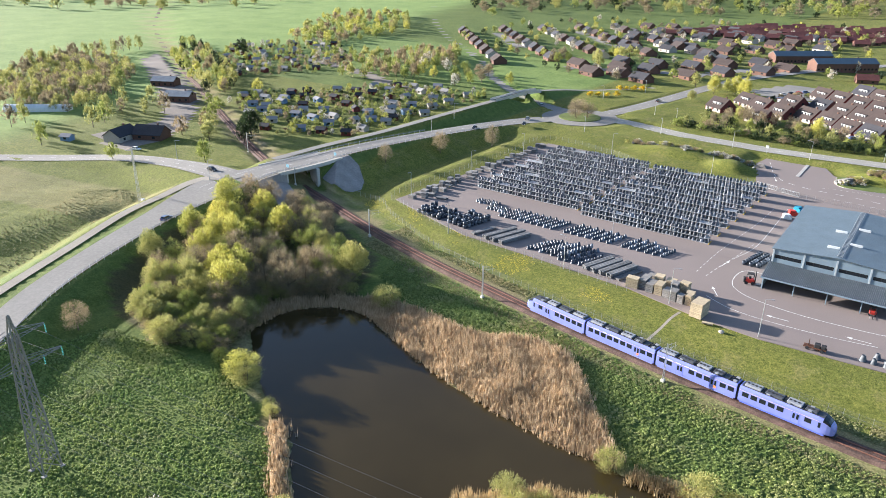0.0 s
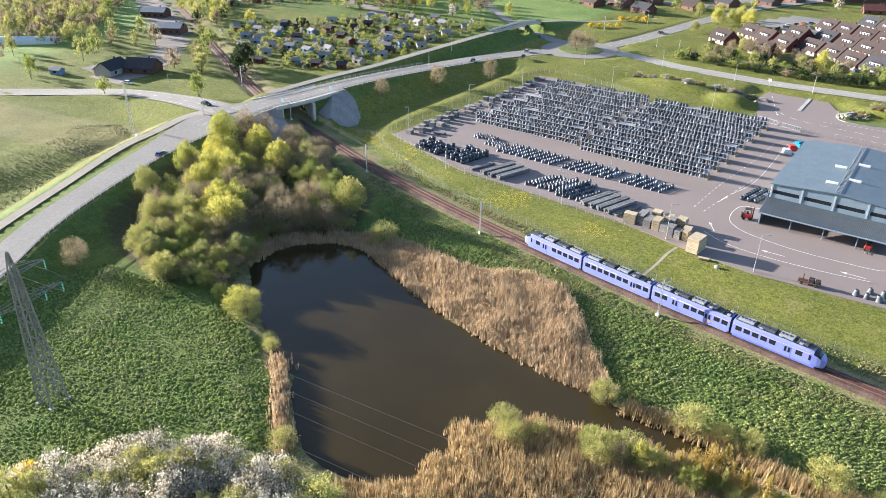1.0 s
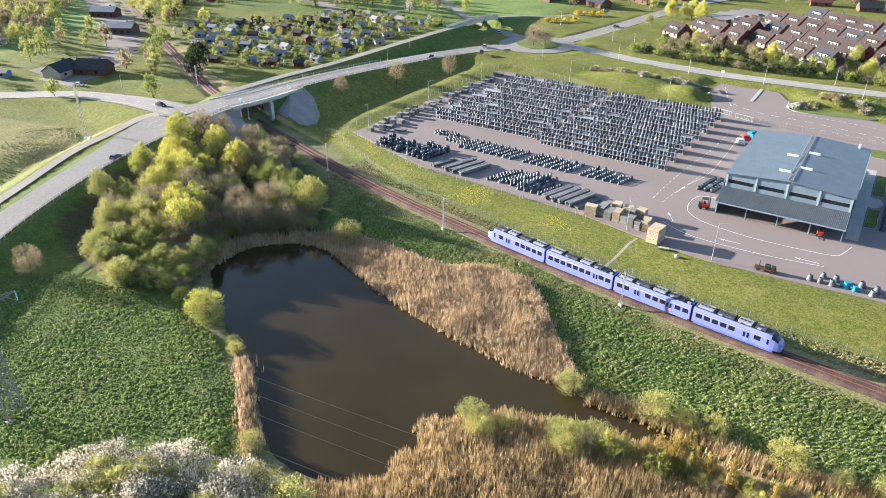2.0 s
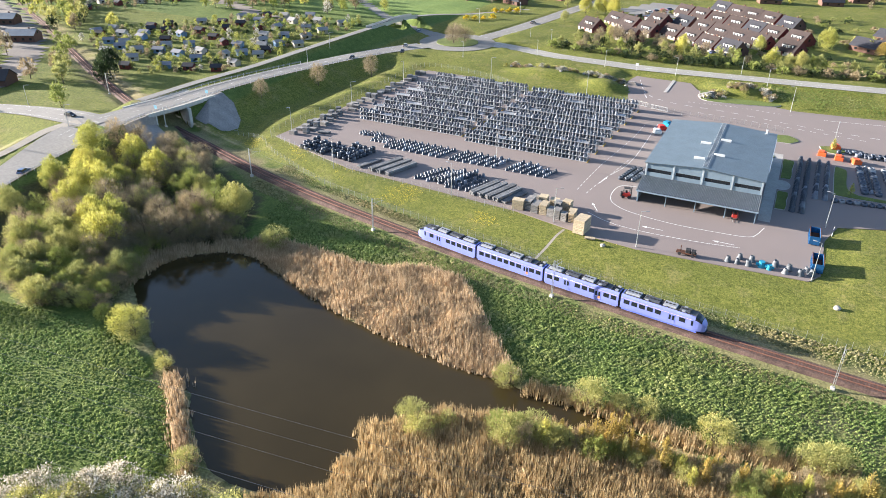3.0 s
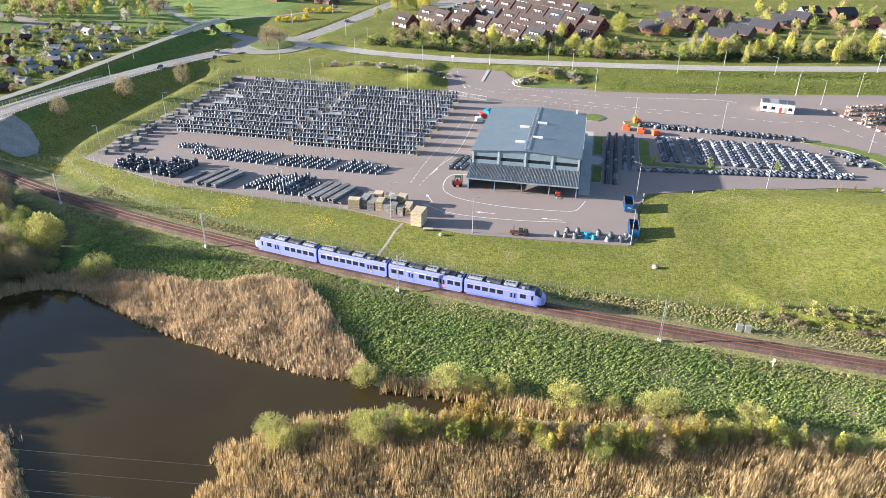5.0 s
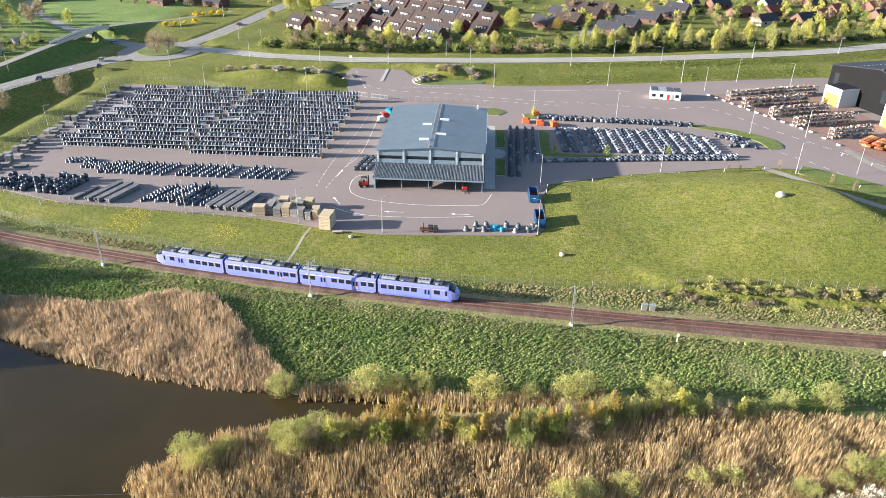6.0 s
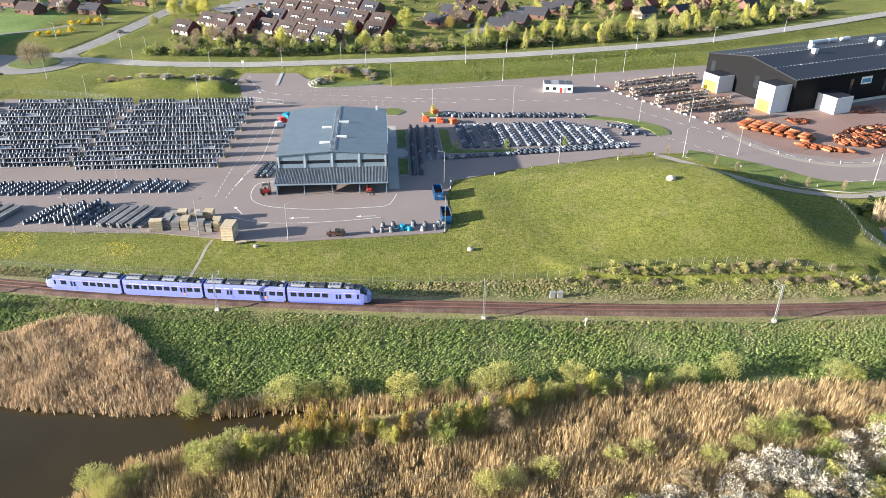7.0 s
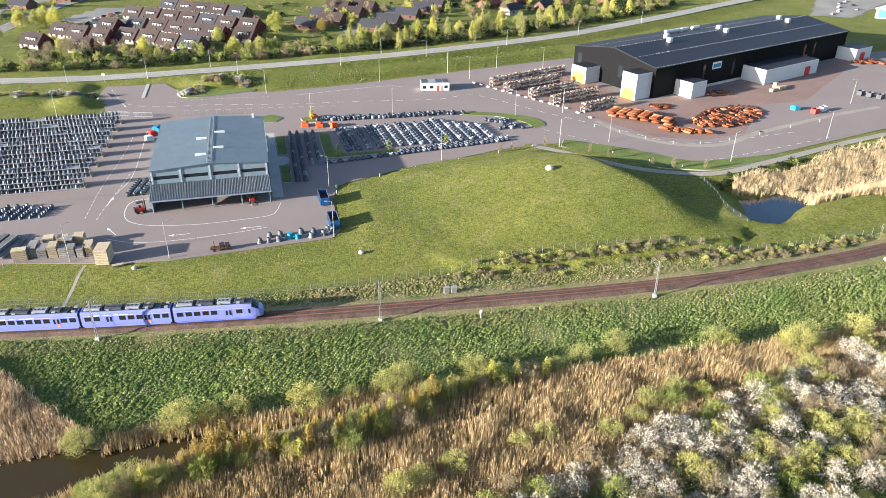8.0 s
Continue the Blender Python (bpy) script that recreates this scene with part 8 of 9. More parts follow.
scrub = smooth_line([(44, 139.5), (60, 140.5), (85, 139.5), (99, 137.5), (112, 134), (128, 132.5), (150, 134)], 0.7)
grove("bramble_scrub", "hedge", ["brown", "pale", "brown", "green"], scrub + RNG.normal(0, 1.7, scrub.shape), 1.15, "low brown bramble scrub below the railway fence", "scrub", 1.3)
bank_hedge = smooth_line([(132, 170.5), (138, 174), (147, 175.8), (163, 179), (185, 185), (212, 190)], 1.1)
grove("pond_hedge", "hedge", ["dark", "green", "dark"], bank_hedge + RNG.normal(0, 0.9, bank_hedge.shape), 1.5, "dark green shrubs on the bank of the small pond", "hedge", 1.3)
for k in range(3):
    st = thing("stone_steps", Matrix.Translation((-27.5 + 1.3 * k, 307.5, 1.2)), "curved terrace of pale sandstone blocks on the entrance island", "stone steps", "terraces on the island")
    for i in range(7):
        a = 2.2 + i * 0.26
        st_m = Matrix.Translation((4.6 * math.cos(a), 4.6 * math.sin(a), 0)) @ Matrix.Rotation(a, 4, "Z")
        part("block", boxes((-0.45, 0.45, -0.58, 0.58, -0.3, 0.45 + 0.45 * k), bevel=0.08), PALE_STONE, st).matrix_basis = st_m
bank = np.array([(-103, 312), (-97, 313), (-91, 307), (-88, 312), (-80, 313), (-73, 311), (-66, 311), (-116, 311), (-109, 312), (-28, 306), (-26, 313), (-20, 318), (-14, 320), (-8, 317), (-5, 312), (-24, 311), (-16, 316)], float)
grove("bank_planting", "hedge", ["white", "pale", "white", "brown"], np.vstack([bank + RNG.normal(0, 1.5, bank.shape) for _ in range(9)]), 1.7, "low pale flowering shrubs among stones on the bank", "shrubs", 1.2)

# ---- the power line ----
LATTICE = plain("lattice_steel", (0.26, 0.25, 0.23), 0.6, 0.2, vary=0.2)


def pylon(x, y, turn, h):
    z = land1(x, y)
    t = thing("power_pylon", Matrix.Translation((x, y, z)) @ Matrix.Rotation(turn, 4, "Z"), "tall steel lattice power pylon standing in the field", "pylon")
    lev = [(0, 1.75), (0.1, 1.62), (0.2, 1.48), (0.3, 1.34), (0.4, 1.2), (0.5, 1.06), (0.6, 0.92), (0.68, 0.82), (0.78, 0.68), (0.88, 0.55), (1.0, 0.12)]
    for sx in (-1, 1):
        for sy in (-1, 1):
            bm = rod(bmesh.new(), (sx * lev[0][1], sy * lev[0][1], 0), (sx * 0.55, sy * 0.55, 0.88 * h), 0.16, n=4)
            part("leg", bm, LATTICE, t)
            part("peak", rod(bmesh.new(), (sx * 0.55, sy * 0.55, 0.88 * h), (sx * 0.12, sy * 0.12, h), 0.1, n=4), LATTICE, t)
            part("footing", boxes((sx * 1.75 - 0.4, sx * 1.75 + 0.4, sy * 1.75 - 0.4, sy * 1.75 + 0.4, -0.5, 0.25), bevel=0.05), CONCRETE, t)
    for (a, ra), (b, rb) in zip(lev[:-1], lev[1:]):
        for s in (-1, 1):
            for p, q, r in (((-ra, s * ra, a * h), (rb, s * rb, b * h), 0.09), ((ra, s * ra, a * h), (-rb, s * rb, b * h), 0.09), ((s * ra, -ra, a * h), (s * rb, rb, b * h), 0.09),
                            ((s * ra, ra, a * h), (s * rb, -rb, b * h), 0.09), ((-rb, s * rb, b * h), (rb, s * rb, b * h), 0.05), ((s * rb, -rb, b * h), (s * rb, rb, b * h), 0.05)):
                part("brace", rod(bmesh.new(), p, q, r, n=4), LATTICE, t)
    for f, w in ((0.68, 7.5), (0.86, 5.5)):
        for s in (-1, 1):
            bm = bmesh.new()
            for yy in (-0.6, 0.6):
                rod(bm, (yy, s * 0.7, f * h), (0, s * w, f * h + 0.3), 0.07, n=4)
                rod(bm, (yy, s * 0.7, f * h + 1.5), (0, s * w, f * h + 0.4), 0.06, n=4)
            for k in range(4):
                q = 0.7 + (w - 0.7) * k / 4
                rod(bm, (-0.6 * (1 - k / 4), s * q, f * h), (0.6 * (1 - k / 4), s * (q + w / 5), f * h + 0.1), 0.04, n=4)
            arm_ob = part("cross_arm", bm, LATTICE, t)
            for q in ((w, 0.55 * w) if f < 0.8 else (w,)):
                bm = bmesh.new()
                for k in range(6):
                    zz = f * h + 0.1 - 0.3 * k
                    rod(bm, (0, s * q, zz), (0, s * q, zz - 0.16), 0.13, 0.06, 8)
                part("insulator", bm, INSUL, arm_ob, "pale green glass insulator string")
    return t, z


INSUL = plain("green_glass_insulator", (0.10, 0.42, 0.33), 0.2, spec=0.6)
PYL_T = 0.14
_, pz = pylon(-116.8, 41.4, PYL_T, 31)
pl = thing("power_line", None, "high-voltage wires spanning the pond", "power line", kind="structure")
u, w = Vector((math.cos(PYL_T), math.sin(PYL_T))), Vector((-math.sin(PYL_T), math.cos(PYL_T)))
for f, q in ((0.68, 7.5), (0.68, 4.1), (0.68, -4.1), (0.68, -7.5), (0.86, 5.5), (0.86, -5.5)):
    a = Vector((-116.8, 41.4)) + w * q
    ends = [a - u * 290 + w * 10, a, a + u * 300]
    wire(pl, "conductor", [(ends[0].x, ends[0].y, 24 + 0 * q), (a.x, a.y, pz + f * 31 - 1.7), (ends[2].x, ends[2].y, pz + f * 31 + 2)], 6.5, 0.016, WIRE, 24)

# a second line's thin mast beyond the junction
t = thing("lattice_post", Matrix.Translation((-222, 128, land1(-222, 128))), "slim lattice post with small cabinets beside the road", "mast")
bm = bmesh.new()
for sx in (-0.4, 0.4):
    for sy in (-0.4, 0.4):
        rod(bm, (sx, sy, -0.5), (sx * 0.4, sy * 0.4, 19), 0.07, n=4)
for k in range(12):
    a = 0.4 - 0.24 * k / 12
    rod(bm, (-a if k % 2 else a, -a, k * 1.55), (a if k % 2 else -a, -a, k * 1.55 + 1.55), 0.04, n=4)
    rod(bm, (-a, -a if k % 2 else a, k * 1.55), (-a, a if k % 2 else -a, k * 1.55 + 1.55), 0.04, n=4)
part("lattice", bm, GALV, t)
part("cross_bar", rod(bmesh.new(), (0, -2.4, 18.6), (0, 2.4, 18.6), 0.08), GALV, t)
part("cabinet", boxes((1.4, 2.6, -0.5, 0.5, -0.2, 1.4), bevel=0.05), WHITE, t, "white cabinet at the foot")

# ---- houses ----
ROOF_BROWN = plain("brown_roof_tiles", (0.055, 0.040, 0.036), 0.85, grain=1.6, vary=0.2, per_object=0.25)
ROOF_DARK = plain("dark_grey_roof_tiles", (0.042, 0.042, 0.05), 0.8, grain=1.6, vary=0.2, per_object=0.25)
ROOF_RED = plain("red_clay_roof_tiles", (0.19, 0.07, 0.06), 0.85, grain=1.6, vary=0.2, per_object=0.3)
WALL_BRICK = plain("red_brick_wall", (0.16, 0.088, 0.064), 0.9, grain=3, vary=0.2, per_object=0.3)
WALL_CREAM = plain("pale_rendered_wall", (0.46, 0.42, 0.36), 0.9, grain=2, vary=0.08, per_object=0.25)
WALL_RED = plain("dark_red_timber_wall", (0.13, 0.034, 0.03), 0.85, grain=3, vary=0.15)
HOUSES = {}


def quad_slab(bm, pts, thick):
    lo = [bm.verts.new(p) for p in pts]
    hi = [bm.verts.new((x, y, z + thick)) for x, y, z in pts]
    bm.faces.new(hi), bm.faces.new(lo[::-1])
    for i in range(4):
        bm.faces.new((lo[i], lo[(i + 1) % 4], hi[(i + 1) % 4], hi[i]))


def mesh_of(bm, material, name):
    bmesh.ops.recalc_face_normals(bm, faces=bm.faces)
    me = bpy.data.meshes.new(name)
    bm.to_mesh(me)
    bm.free()
    me.materials.append(material)
    return me


def house_kit(key, w, d, eave, ridge, roof, wall, gable, dormers=0, wins=3, far=False):
    """Shared meshes of one kind of house: (name, mesh, pose) rows. far: fewer, simpler parts."""
    kit = []
    if far:
        bm = boxes((-w / 2, w / 2, -d / 2, d / 2, -1.0, eave))
        a = [bm.verts.new((x, y, z)) for x in (-w / 2 + 0.01, w / 2 - 0.01) for y, z in ((-d / 2, eave - 0.02), (d / 2, eave - 0.02), (0, ridge))]
        bm.faces.new((a[0], a[1], a[2])), bm.faces.new((a[5], a[4], a[3])), bm.faces.new((a[0], a[2], a[5], a[3])), bm.faces.new((a[1], a[4], a[5], a[2]))
        kit.append(("wall", mesh_of(bm, wall, "wall"), None))
        k = (ridge - eave) / (d / 2)
        bm = bmesh.new()
        for s in (-1, 1):
            quad_slab(bm, [(-w / 2 - 0.4, 0, ridge + 0.02), (w / 2 + 0.4, 0, ridge + 0.02), (w / 2 + 0.4, s * (d / 2 + 0.5), eave - 0.5 * k + 0.02), (-w / 2 - 0.4, s * (d / 2 + 0.5), eave - 0.5 * k + 0.02)], 0.2)
        kit.append(("roof", mesh_of(bm, roof, "roof"), None))
        win = mesh_of(boxes((-0.7, 0.7, -0.04, 0.04, -0.55, 0.55)), DARK_GLASS, "window")
        for i in range(wins):
            kit.append(("window", win, Matrix.Translation((-w / 2 + w * (i + 0.5) / wins, -d / 2 - 0.01, min(1.5, eave - 0.8)))))
        if w > 8:
            kit.append(("chimney", mesh_of(boxes((w * 0.22, w * 0.22 + 0.7, 0.2, 0.9, ridge - 1.2, ridge + 0.9)), WALL_BRICK, "chimney"), None))
        HOUSES[key] = kit
        return
    kit.append(("wall", mesh_of(boxes((-w / 2, w / 2, -d / 2, d / 2, -1.0, eave)), wall, "wall"), None))
    for s in (-1, 1):
        bm = bmesh.new()
        x = s * (w / 2 + 0.155)
        a = [bm.verts.new((x - 0.15, y, z)) for y, z in ((-d / 2, -1.0), (d / 2, -1.0), (d / 2, eave), (0, ridge), (-d / 2, eave))]
        b = [bm.verts.new((x + 0.15, y, z)) for y, z in ((-d / 2, -1.0), (d / 2, -1.0), (d / 2, eave), (0, ridge), (-d / 2, eave))]
        bm.faces.new(a), bm.faces.new(b[::-1])
        for i in range(5):
            bm.faces.new((a[i], b[i], b[(i + 1) % 5], a[(i + 1) % 5]))
        kit.append(("gable", mesh_of(bm, gable, "gable"), None))
        bm = bmesh.new()
        k = (ridge - eave) / (d / 2)
        quad_slab(bm, [(-w / 2 - 0.4, 0, ridge + 0.02), (w / 2 + 0.4, 0, ridge + 0.02), (w / 2 + 0.4, s * (d / 2 + 0.5), eave - 0.5 * k + 0.02), (-w / 2 - 0.4, s * (d / 2 + 0.5), eave - 0.5 * k + 0.02)], 0.2)
        kit.append(("roof", mesh_of(bm, roof, "roof"), None))
    win = mesh_of(boxes((-0.65, 0.65, -0.04, 0.04, -0.6, 0.6)), DARK_GLASS, "window")
    for s in (-1, 1):
        for i in range(wins):
            x = -w / 2 + w * (i + 0.5) / wins
            kit.append(("window", win, Matrix.Translation((x, s * (d / 2 + 0.01), min(1.6, eave - 0.9)))))
    kit.append(("window", win, Matrix.Translation((w / 2 + 0.34, 0, eave + 0.8)) @ Matrix.Rotation(1.5708, 4, "Z")))
    kit.append(("window", win, Matrix.Translation((-w / 2 - 0.16, 0, eave + 0.8)) @ Matrix.Rotation(1.5708, 4, "Z")))
    for i in range(dormers):
        x = (i - (dormers - 1) / 2) * 2.1 + 0.6
        zz = eave + (ridge - eave) * 0.26
        yy = -d / 2 * 0.72
        kit.append(("dormer", mesh_of(boxes((x - 0.75, x + 0.75, yy, -0.5, zz, zz + 1.45)), WHITE, "dormer"), None))
        kit.append(("dormer_roof", mesh_of(boxes((x - 0.9, x + 0.9, yy - 0.15, -0.3, zz + 1.45, zz + 1.58)), roof, "dormer_roof"), None))
        kit.append(("dormer_window", mesh_of(boxes((x - 0.5, x + 0.5, yy - 0.04, yy - 0.003, zz + 0.3, zz + 1.25)), DARK_GLASS, "dormer_window"), None))
    kit.append(("chimney", mesh_of(boxes((w * 0.22, w * 0.22 + 0.7, 0.2, 0.9, ridge - 1.2, ridge + 0.9)), WALL_BRICK, "chimney"), None))
    kit.append(("door", mesh_of(boxes((-w * 0.1, -w * 0.1 + 1.0, -d / 2 - 0.06, -d / 2 - 0.003, -0.1, 2.0)), ROOF_RED, "door"), None))
    HOUSES[key] = kit


house_kit("row", 11.5, 10.4, 2.5, 7.0, ROOF_BROWN, WALL_CREAM, WALL_RED, dormers=3)
house_kit("row_grey", 11.5, 10.4, 2.5, 7.0, ROOF_DARK, WALL_CREAM, WALL_BRICK, dormers=3)
house_kit("villa_brown", 15, 10, 2.8, 6.2, ROOF_BROWN, WALL_BRICK, WALL_BRICK, wins=2, far=True)
house_kit("villa_dark", 14, 9.5, 2.8, 6.2, ROOF_DARK, WALL_BRICK, WALL_RED, wins=2, far=True)
house_kit("villa_pale", 13, 9, 3.0, 6.0, ROOF_DARK, WALL_CREAM, WALL_CREAM, wins=2, far=True)
house_kit("villa_red", 13, 9.5, 2.8, 5.8, ROOF_RED, WALL_BRICK, WALL_BRICK, wins=2, far=True)
house_kit("long_brick", 46, 13, 5.6, 8.6, plain("blue_grey_roof", (0.13, 0.165, 0.19), 0.6, per_object=0.1), WALL_BRICK, WALL_BRICK, wins=16)
house_kit("shed_red", 4.6, 3.4, 2.1, 3.1, ROOF_DARK, WALL_RED, WALL_RED, wins=1, far=True)
house_kit("shed_pale", 4.8, 3.6, 2.1, 3.2, plain("pale_shed_roof", (0.27, 0.26, 0.25), 0.7), WALL_CREAM, WALL_CREAM, wins=1, far=True)
house_kit("shed_blue", 5.0, 3.6, 2.1, 3.0, plain("grey_shed_roof", (0.22, 0.22, 0.24), 0.7), plain("blue_shed_wall", (0.16, 0.25, 0.38), 0.8), WALL_CREAM, wins=1, far=True)
house_kit("barn", 15, 9, 3.6, 5.8, plain("grey_barn_roof", (0.34, 0.34, 0.34), 0.7), WALL_BRICK, WALL_BRICK, wins=4)


def house(key, x, y, turn, label, category="house", group="", z=None):
    t = thing("shed" if category == "shed" else "house", Matrix.Translation((x, y, land1(x, y) if z is None else z)) @ Matrix.Rotation(turn, 4, "Z"), label, category, group)
    for name, me, m in HOUSES[key]:
        share(name, me, t, m)
    return t


def houses(keys, rows, turn, labels, category="house", group=""):
    a = np.asarray(rows, float)
    for (x, y), z in zip(a, land(a[:, 0], a[:, 1])):
        i = int(RNG.integers(0, len(keys)))
        house(keys[i], x, y, turn + (RNG.choice((0, 0, 0, 0.06)) if category == 'house' else RNG.normal(0, 0.5)), labels[i], category, group, z)


ROW = [(-106, 407), (-97, 429), (-87, 421), (-81, 390), (-75, 410), (-61, 408), (-60, 439), (-50, 400), (-48, 430), (-40, 391), (-38, 422), (-29, 383), (-28, 414), (-18, 406),
       (-22, 440), (-55, 468), (-44, 459), (-33, 450), (-27, 483), (-17, 474), (-12, 432), (-6, 464), (-3, 397), (0, 424), (-37, 492), (-47, 500), (-66, 477), (-75, 440)]
houses(["row", "row", "row_grey"], ROW, math.radians(-37), ["terraced house with brown tiled roof and white dormers", "terraced house with brown tiled roof and white dormers", "terraced house with dark grey roof and white dormers"], group="terraced houses")
houses(["villa_brown", "villa_dark"], [(32, 423), (47, 437), (61, 457), (72, 474), (67, 410), (78, 424), (94, 444), (107, 462), (119, 478), (44, 455), (56, 478)], math.radians(-35), ["house with a large brown tiled roof", "house with a dark grey tiled roof"], group="detached houses")
houses(["villa_dark", "villa_red", "villa_pale"], [(155, 470), (162, 445), (178, 478), (188, 452), (205, 470), (222, 488), (240, 468), (250, 500), (215, 510), (185, 505), (150, 500), (130, 500), (270, 520), (290, 490)], math.radians(25), ["house with dark roof and red walls", "red brick house with a clay tile roof", "pale rendered house with dark roof"], group="detached houses")
pal = thing("garage_row", Matrix.Translation((-75, 449, land1(-75, 449))) @ Matrix.Rotation(math.radians(-27), 4, "Z"), "long low red garage row with pale roof", "garage")
part("wall", boxes((-12, 12, -2.6, 2.6, -1, 2.5)), ROOF_RED, pal)
part("roof", boxes((-12.3, 12.3, -2.9, 2.9, 2.5, 2.75)), UNIT_GREY, pal)
for i in range(8):
    part("door", boxes((-11.4 + i * 2.9, -9.2 + i * 2.9, -2.66, -2.603, -0.2, 2.1)), WHITE, pal, "white garage door")
V_L = ["dark-roofed brick house in a garden suburb", "brown-roofed brick house in a garden suburb", "pale rendered house in a garden suburb"]
houses(["villa_dark", "villa_brown", "villa_dark"], [(-212, 468), (-196, 478), (-175, 466), (-156, 500), (-140, 528), (-118, 548), (-185, 505), (-205, 500), (-165, 540), (-150, 570), (-190, 535), (-215, 530), (-130, 590), (-108, 575), (-235, 495), (-172, 590)], math.radians(-30), [V_L[0], V_L[1], V_L[0]], group="suburb houses")
for k in range(5):
    pts = [(-425 + 24 * k + 19 * i, 622 + 40 * k - 21 * i) for i in range(8 if k < 4 else 10)]
    houses(["villa_pale", "villa_brown", "villa_dark"], pts, math.radians(-48), [V_L[2], V_L[1], V_L[0]], group="suburb houses")
houses(["villa_brown", "villa_dark", "villa_pale"], fill_poly([(-250, 600), (-170, 620), (-100, 720), (-110, 820), (-230, 880), (-310, 830)], 40, 24), math.radians(-30), [V_L[1], V_L[0], V_L[2]], group="suburb houses")
for k in range(7):
    pts = [(-262 + 29 * k + 7.0 * i, 772 + 17 * i + 3 * k) for i in range(10)]
    houses(["villa_red"], pts, math.radians(20), ["low red-tiled terrace house"], group="red-roofed terraces")
houses(["villa_red", "villa_dark"], fill_poly([(-60, 560), (20, 540), (80, 600), (200, 640), (260, 760), (100, 740), (-20, 700)], 30, 26), 0.3, ["red-tiled house among gardens", "dark-roofed house among gardens"], group="suburb houses")
house("long_brick", -76, 606, math.radians(39), "long two-storey brick building with blue-grey roof", "school")
house("long_brick", -112, 642, math.radians(39), "long two-storey brick building with blue-grey roof", "school")
# allotment gardens
ALLOT = [(-340, 262), (-353, 285), (-321, 311), (-305, 335), (-295, 356), (-234, 368), (-224, 353), (-229, 320), (-229, 268), (-234, 246), (-257, 222), (-312, 247)]
ALLOT_WEST = [(-469, 352), (-522, 414), (-468, 484), (-391, 416), (-365, 354), (-389, 320), (-404, 308)]
MEADOW_GAP = [(-352, 300), (-335, 292), (-318, 318), (-335, 350)]
allot_spots = fill_poly(ALLOT, 60, 8.5, lambda x, y: not inside(np.array([x]), np.array([y]), MEADOW_GAP)[0])
houses(["shed_red", "shed_pale", "shed_blue", "shed_pale"], allot_spots, 0.5, ["small red garden shed in an allotment", "small pale garden shed in an allotment", "small blue garden shed in an allotment", "small pale garden shed in an allotment"], "shed", "allotment sheds")
houses(["shed_pale", "shed_red"], fill_poly(ALLOT_WEST, 46, 11), 0.5, ["small pale cabin among trees", "small red cabin among trees"], "shed", "allotment sheds")
# farmstead west of the junction
house("villa_dark", -303, 186, 0.45, "black-roofed brick house by the gravel yard")
house("villa_pale", -312, 176, 1.9, "white-walled house with steep dark roof")
house("shed_blue", -330, 160, 0.4, "low grey shed beside the gravel yard", "shed")
house("barn", -366, 246, 0.5, "red brick barn with pale sheet roof", "barn")
house("barn", -415, 270, 0.5, "long low barn with pale roof", "barn")
gh = thing("greenhouse", Matrix.Translation((-403, 183, land1(-403, 183))) @ Matrix.Rotation(0.66, 4, "Z"), "long white polytunnel greenhouse", "greenhouse")
bm = bmesh.new()
bmesh.ops.create_cone(bm, cap_ends=True, segments=20, radius1=3.6, radius2=3.6, depth=34, matrix=Matrix.Rotation(1.5708, 4, "Y"))
bmesh.ops.bisect_plane(bm, geom=list(bm.verts) + list(bm.edges) + list(bm.faces), plane_co=(0, 0, -0.5), plane_no=(0, 0, -1), clear_outer=True)
part("cover", bm, WHITE_CLAD, gh, "white plastic cover", smooth=False)
bm = bmesh.new()
for x in np.arange(-17, 17.1, 2.0):
    for i in range(10):
        a, b = math.pi * i / 10, math.pi * (i + 1) / 10
        rod(bm, (x, 3.65 * math.cos(a), 3.65 * math.sin(a)), (x, 3.65 * math.cos(b), 3.65 * math.sin(b)), 0.05, n=4)
part("hoops", bm, GALV, gh)
GRAVEL = plain("dusty_gravel", (0.22, 0.19, 0.16), 0.95, grain=1.5, large=0.06, vary=0.2, at="World")


draped("gravel_yard", [(-290, 166), (-330, 170), (-325, 190), (-335, 215), (-400, 255), (-520, 320), (-540, 345), (-500, 340), (-430, 300), (-370, 262), (-325, 225), (-300, 195)], GRAVEL, "dusty gravel yard and track", "gravel")
draped("gravel_lane", [(-330, 365), (-300, 352), (-270, 345), (-262, 350), (-300, 360), (-340, 380), (-440, 412), (-445, 404)], GRAVEL, "gravel lane past the allotments", "gravel")
draped("estate_road", [(-95, 462), (-70, 470), (-50, 505), (-90, 520), (-110, 480)], ASPHALT, "asphalt car park among terraced houses", "road", 0.1)
for pts in ([(45, 400), (55, 402), (75, 440), (100, 480), (92, 484), (66, 445)], [(-240, 482), (-150, 515), (-110, 600), (-118, 605), (-158, 522), (-244, 490)], [(-400, 640), (-330, 560), (-320, 566), (-392, 648)], [(-350, 720), (-260, 620), (-252, 626), (-342, 728)]):
    draped("estate_road", pts, ASPHALT, "narrow asphalt street between houses", "road", 0.1)

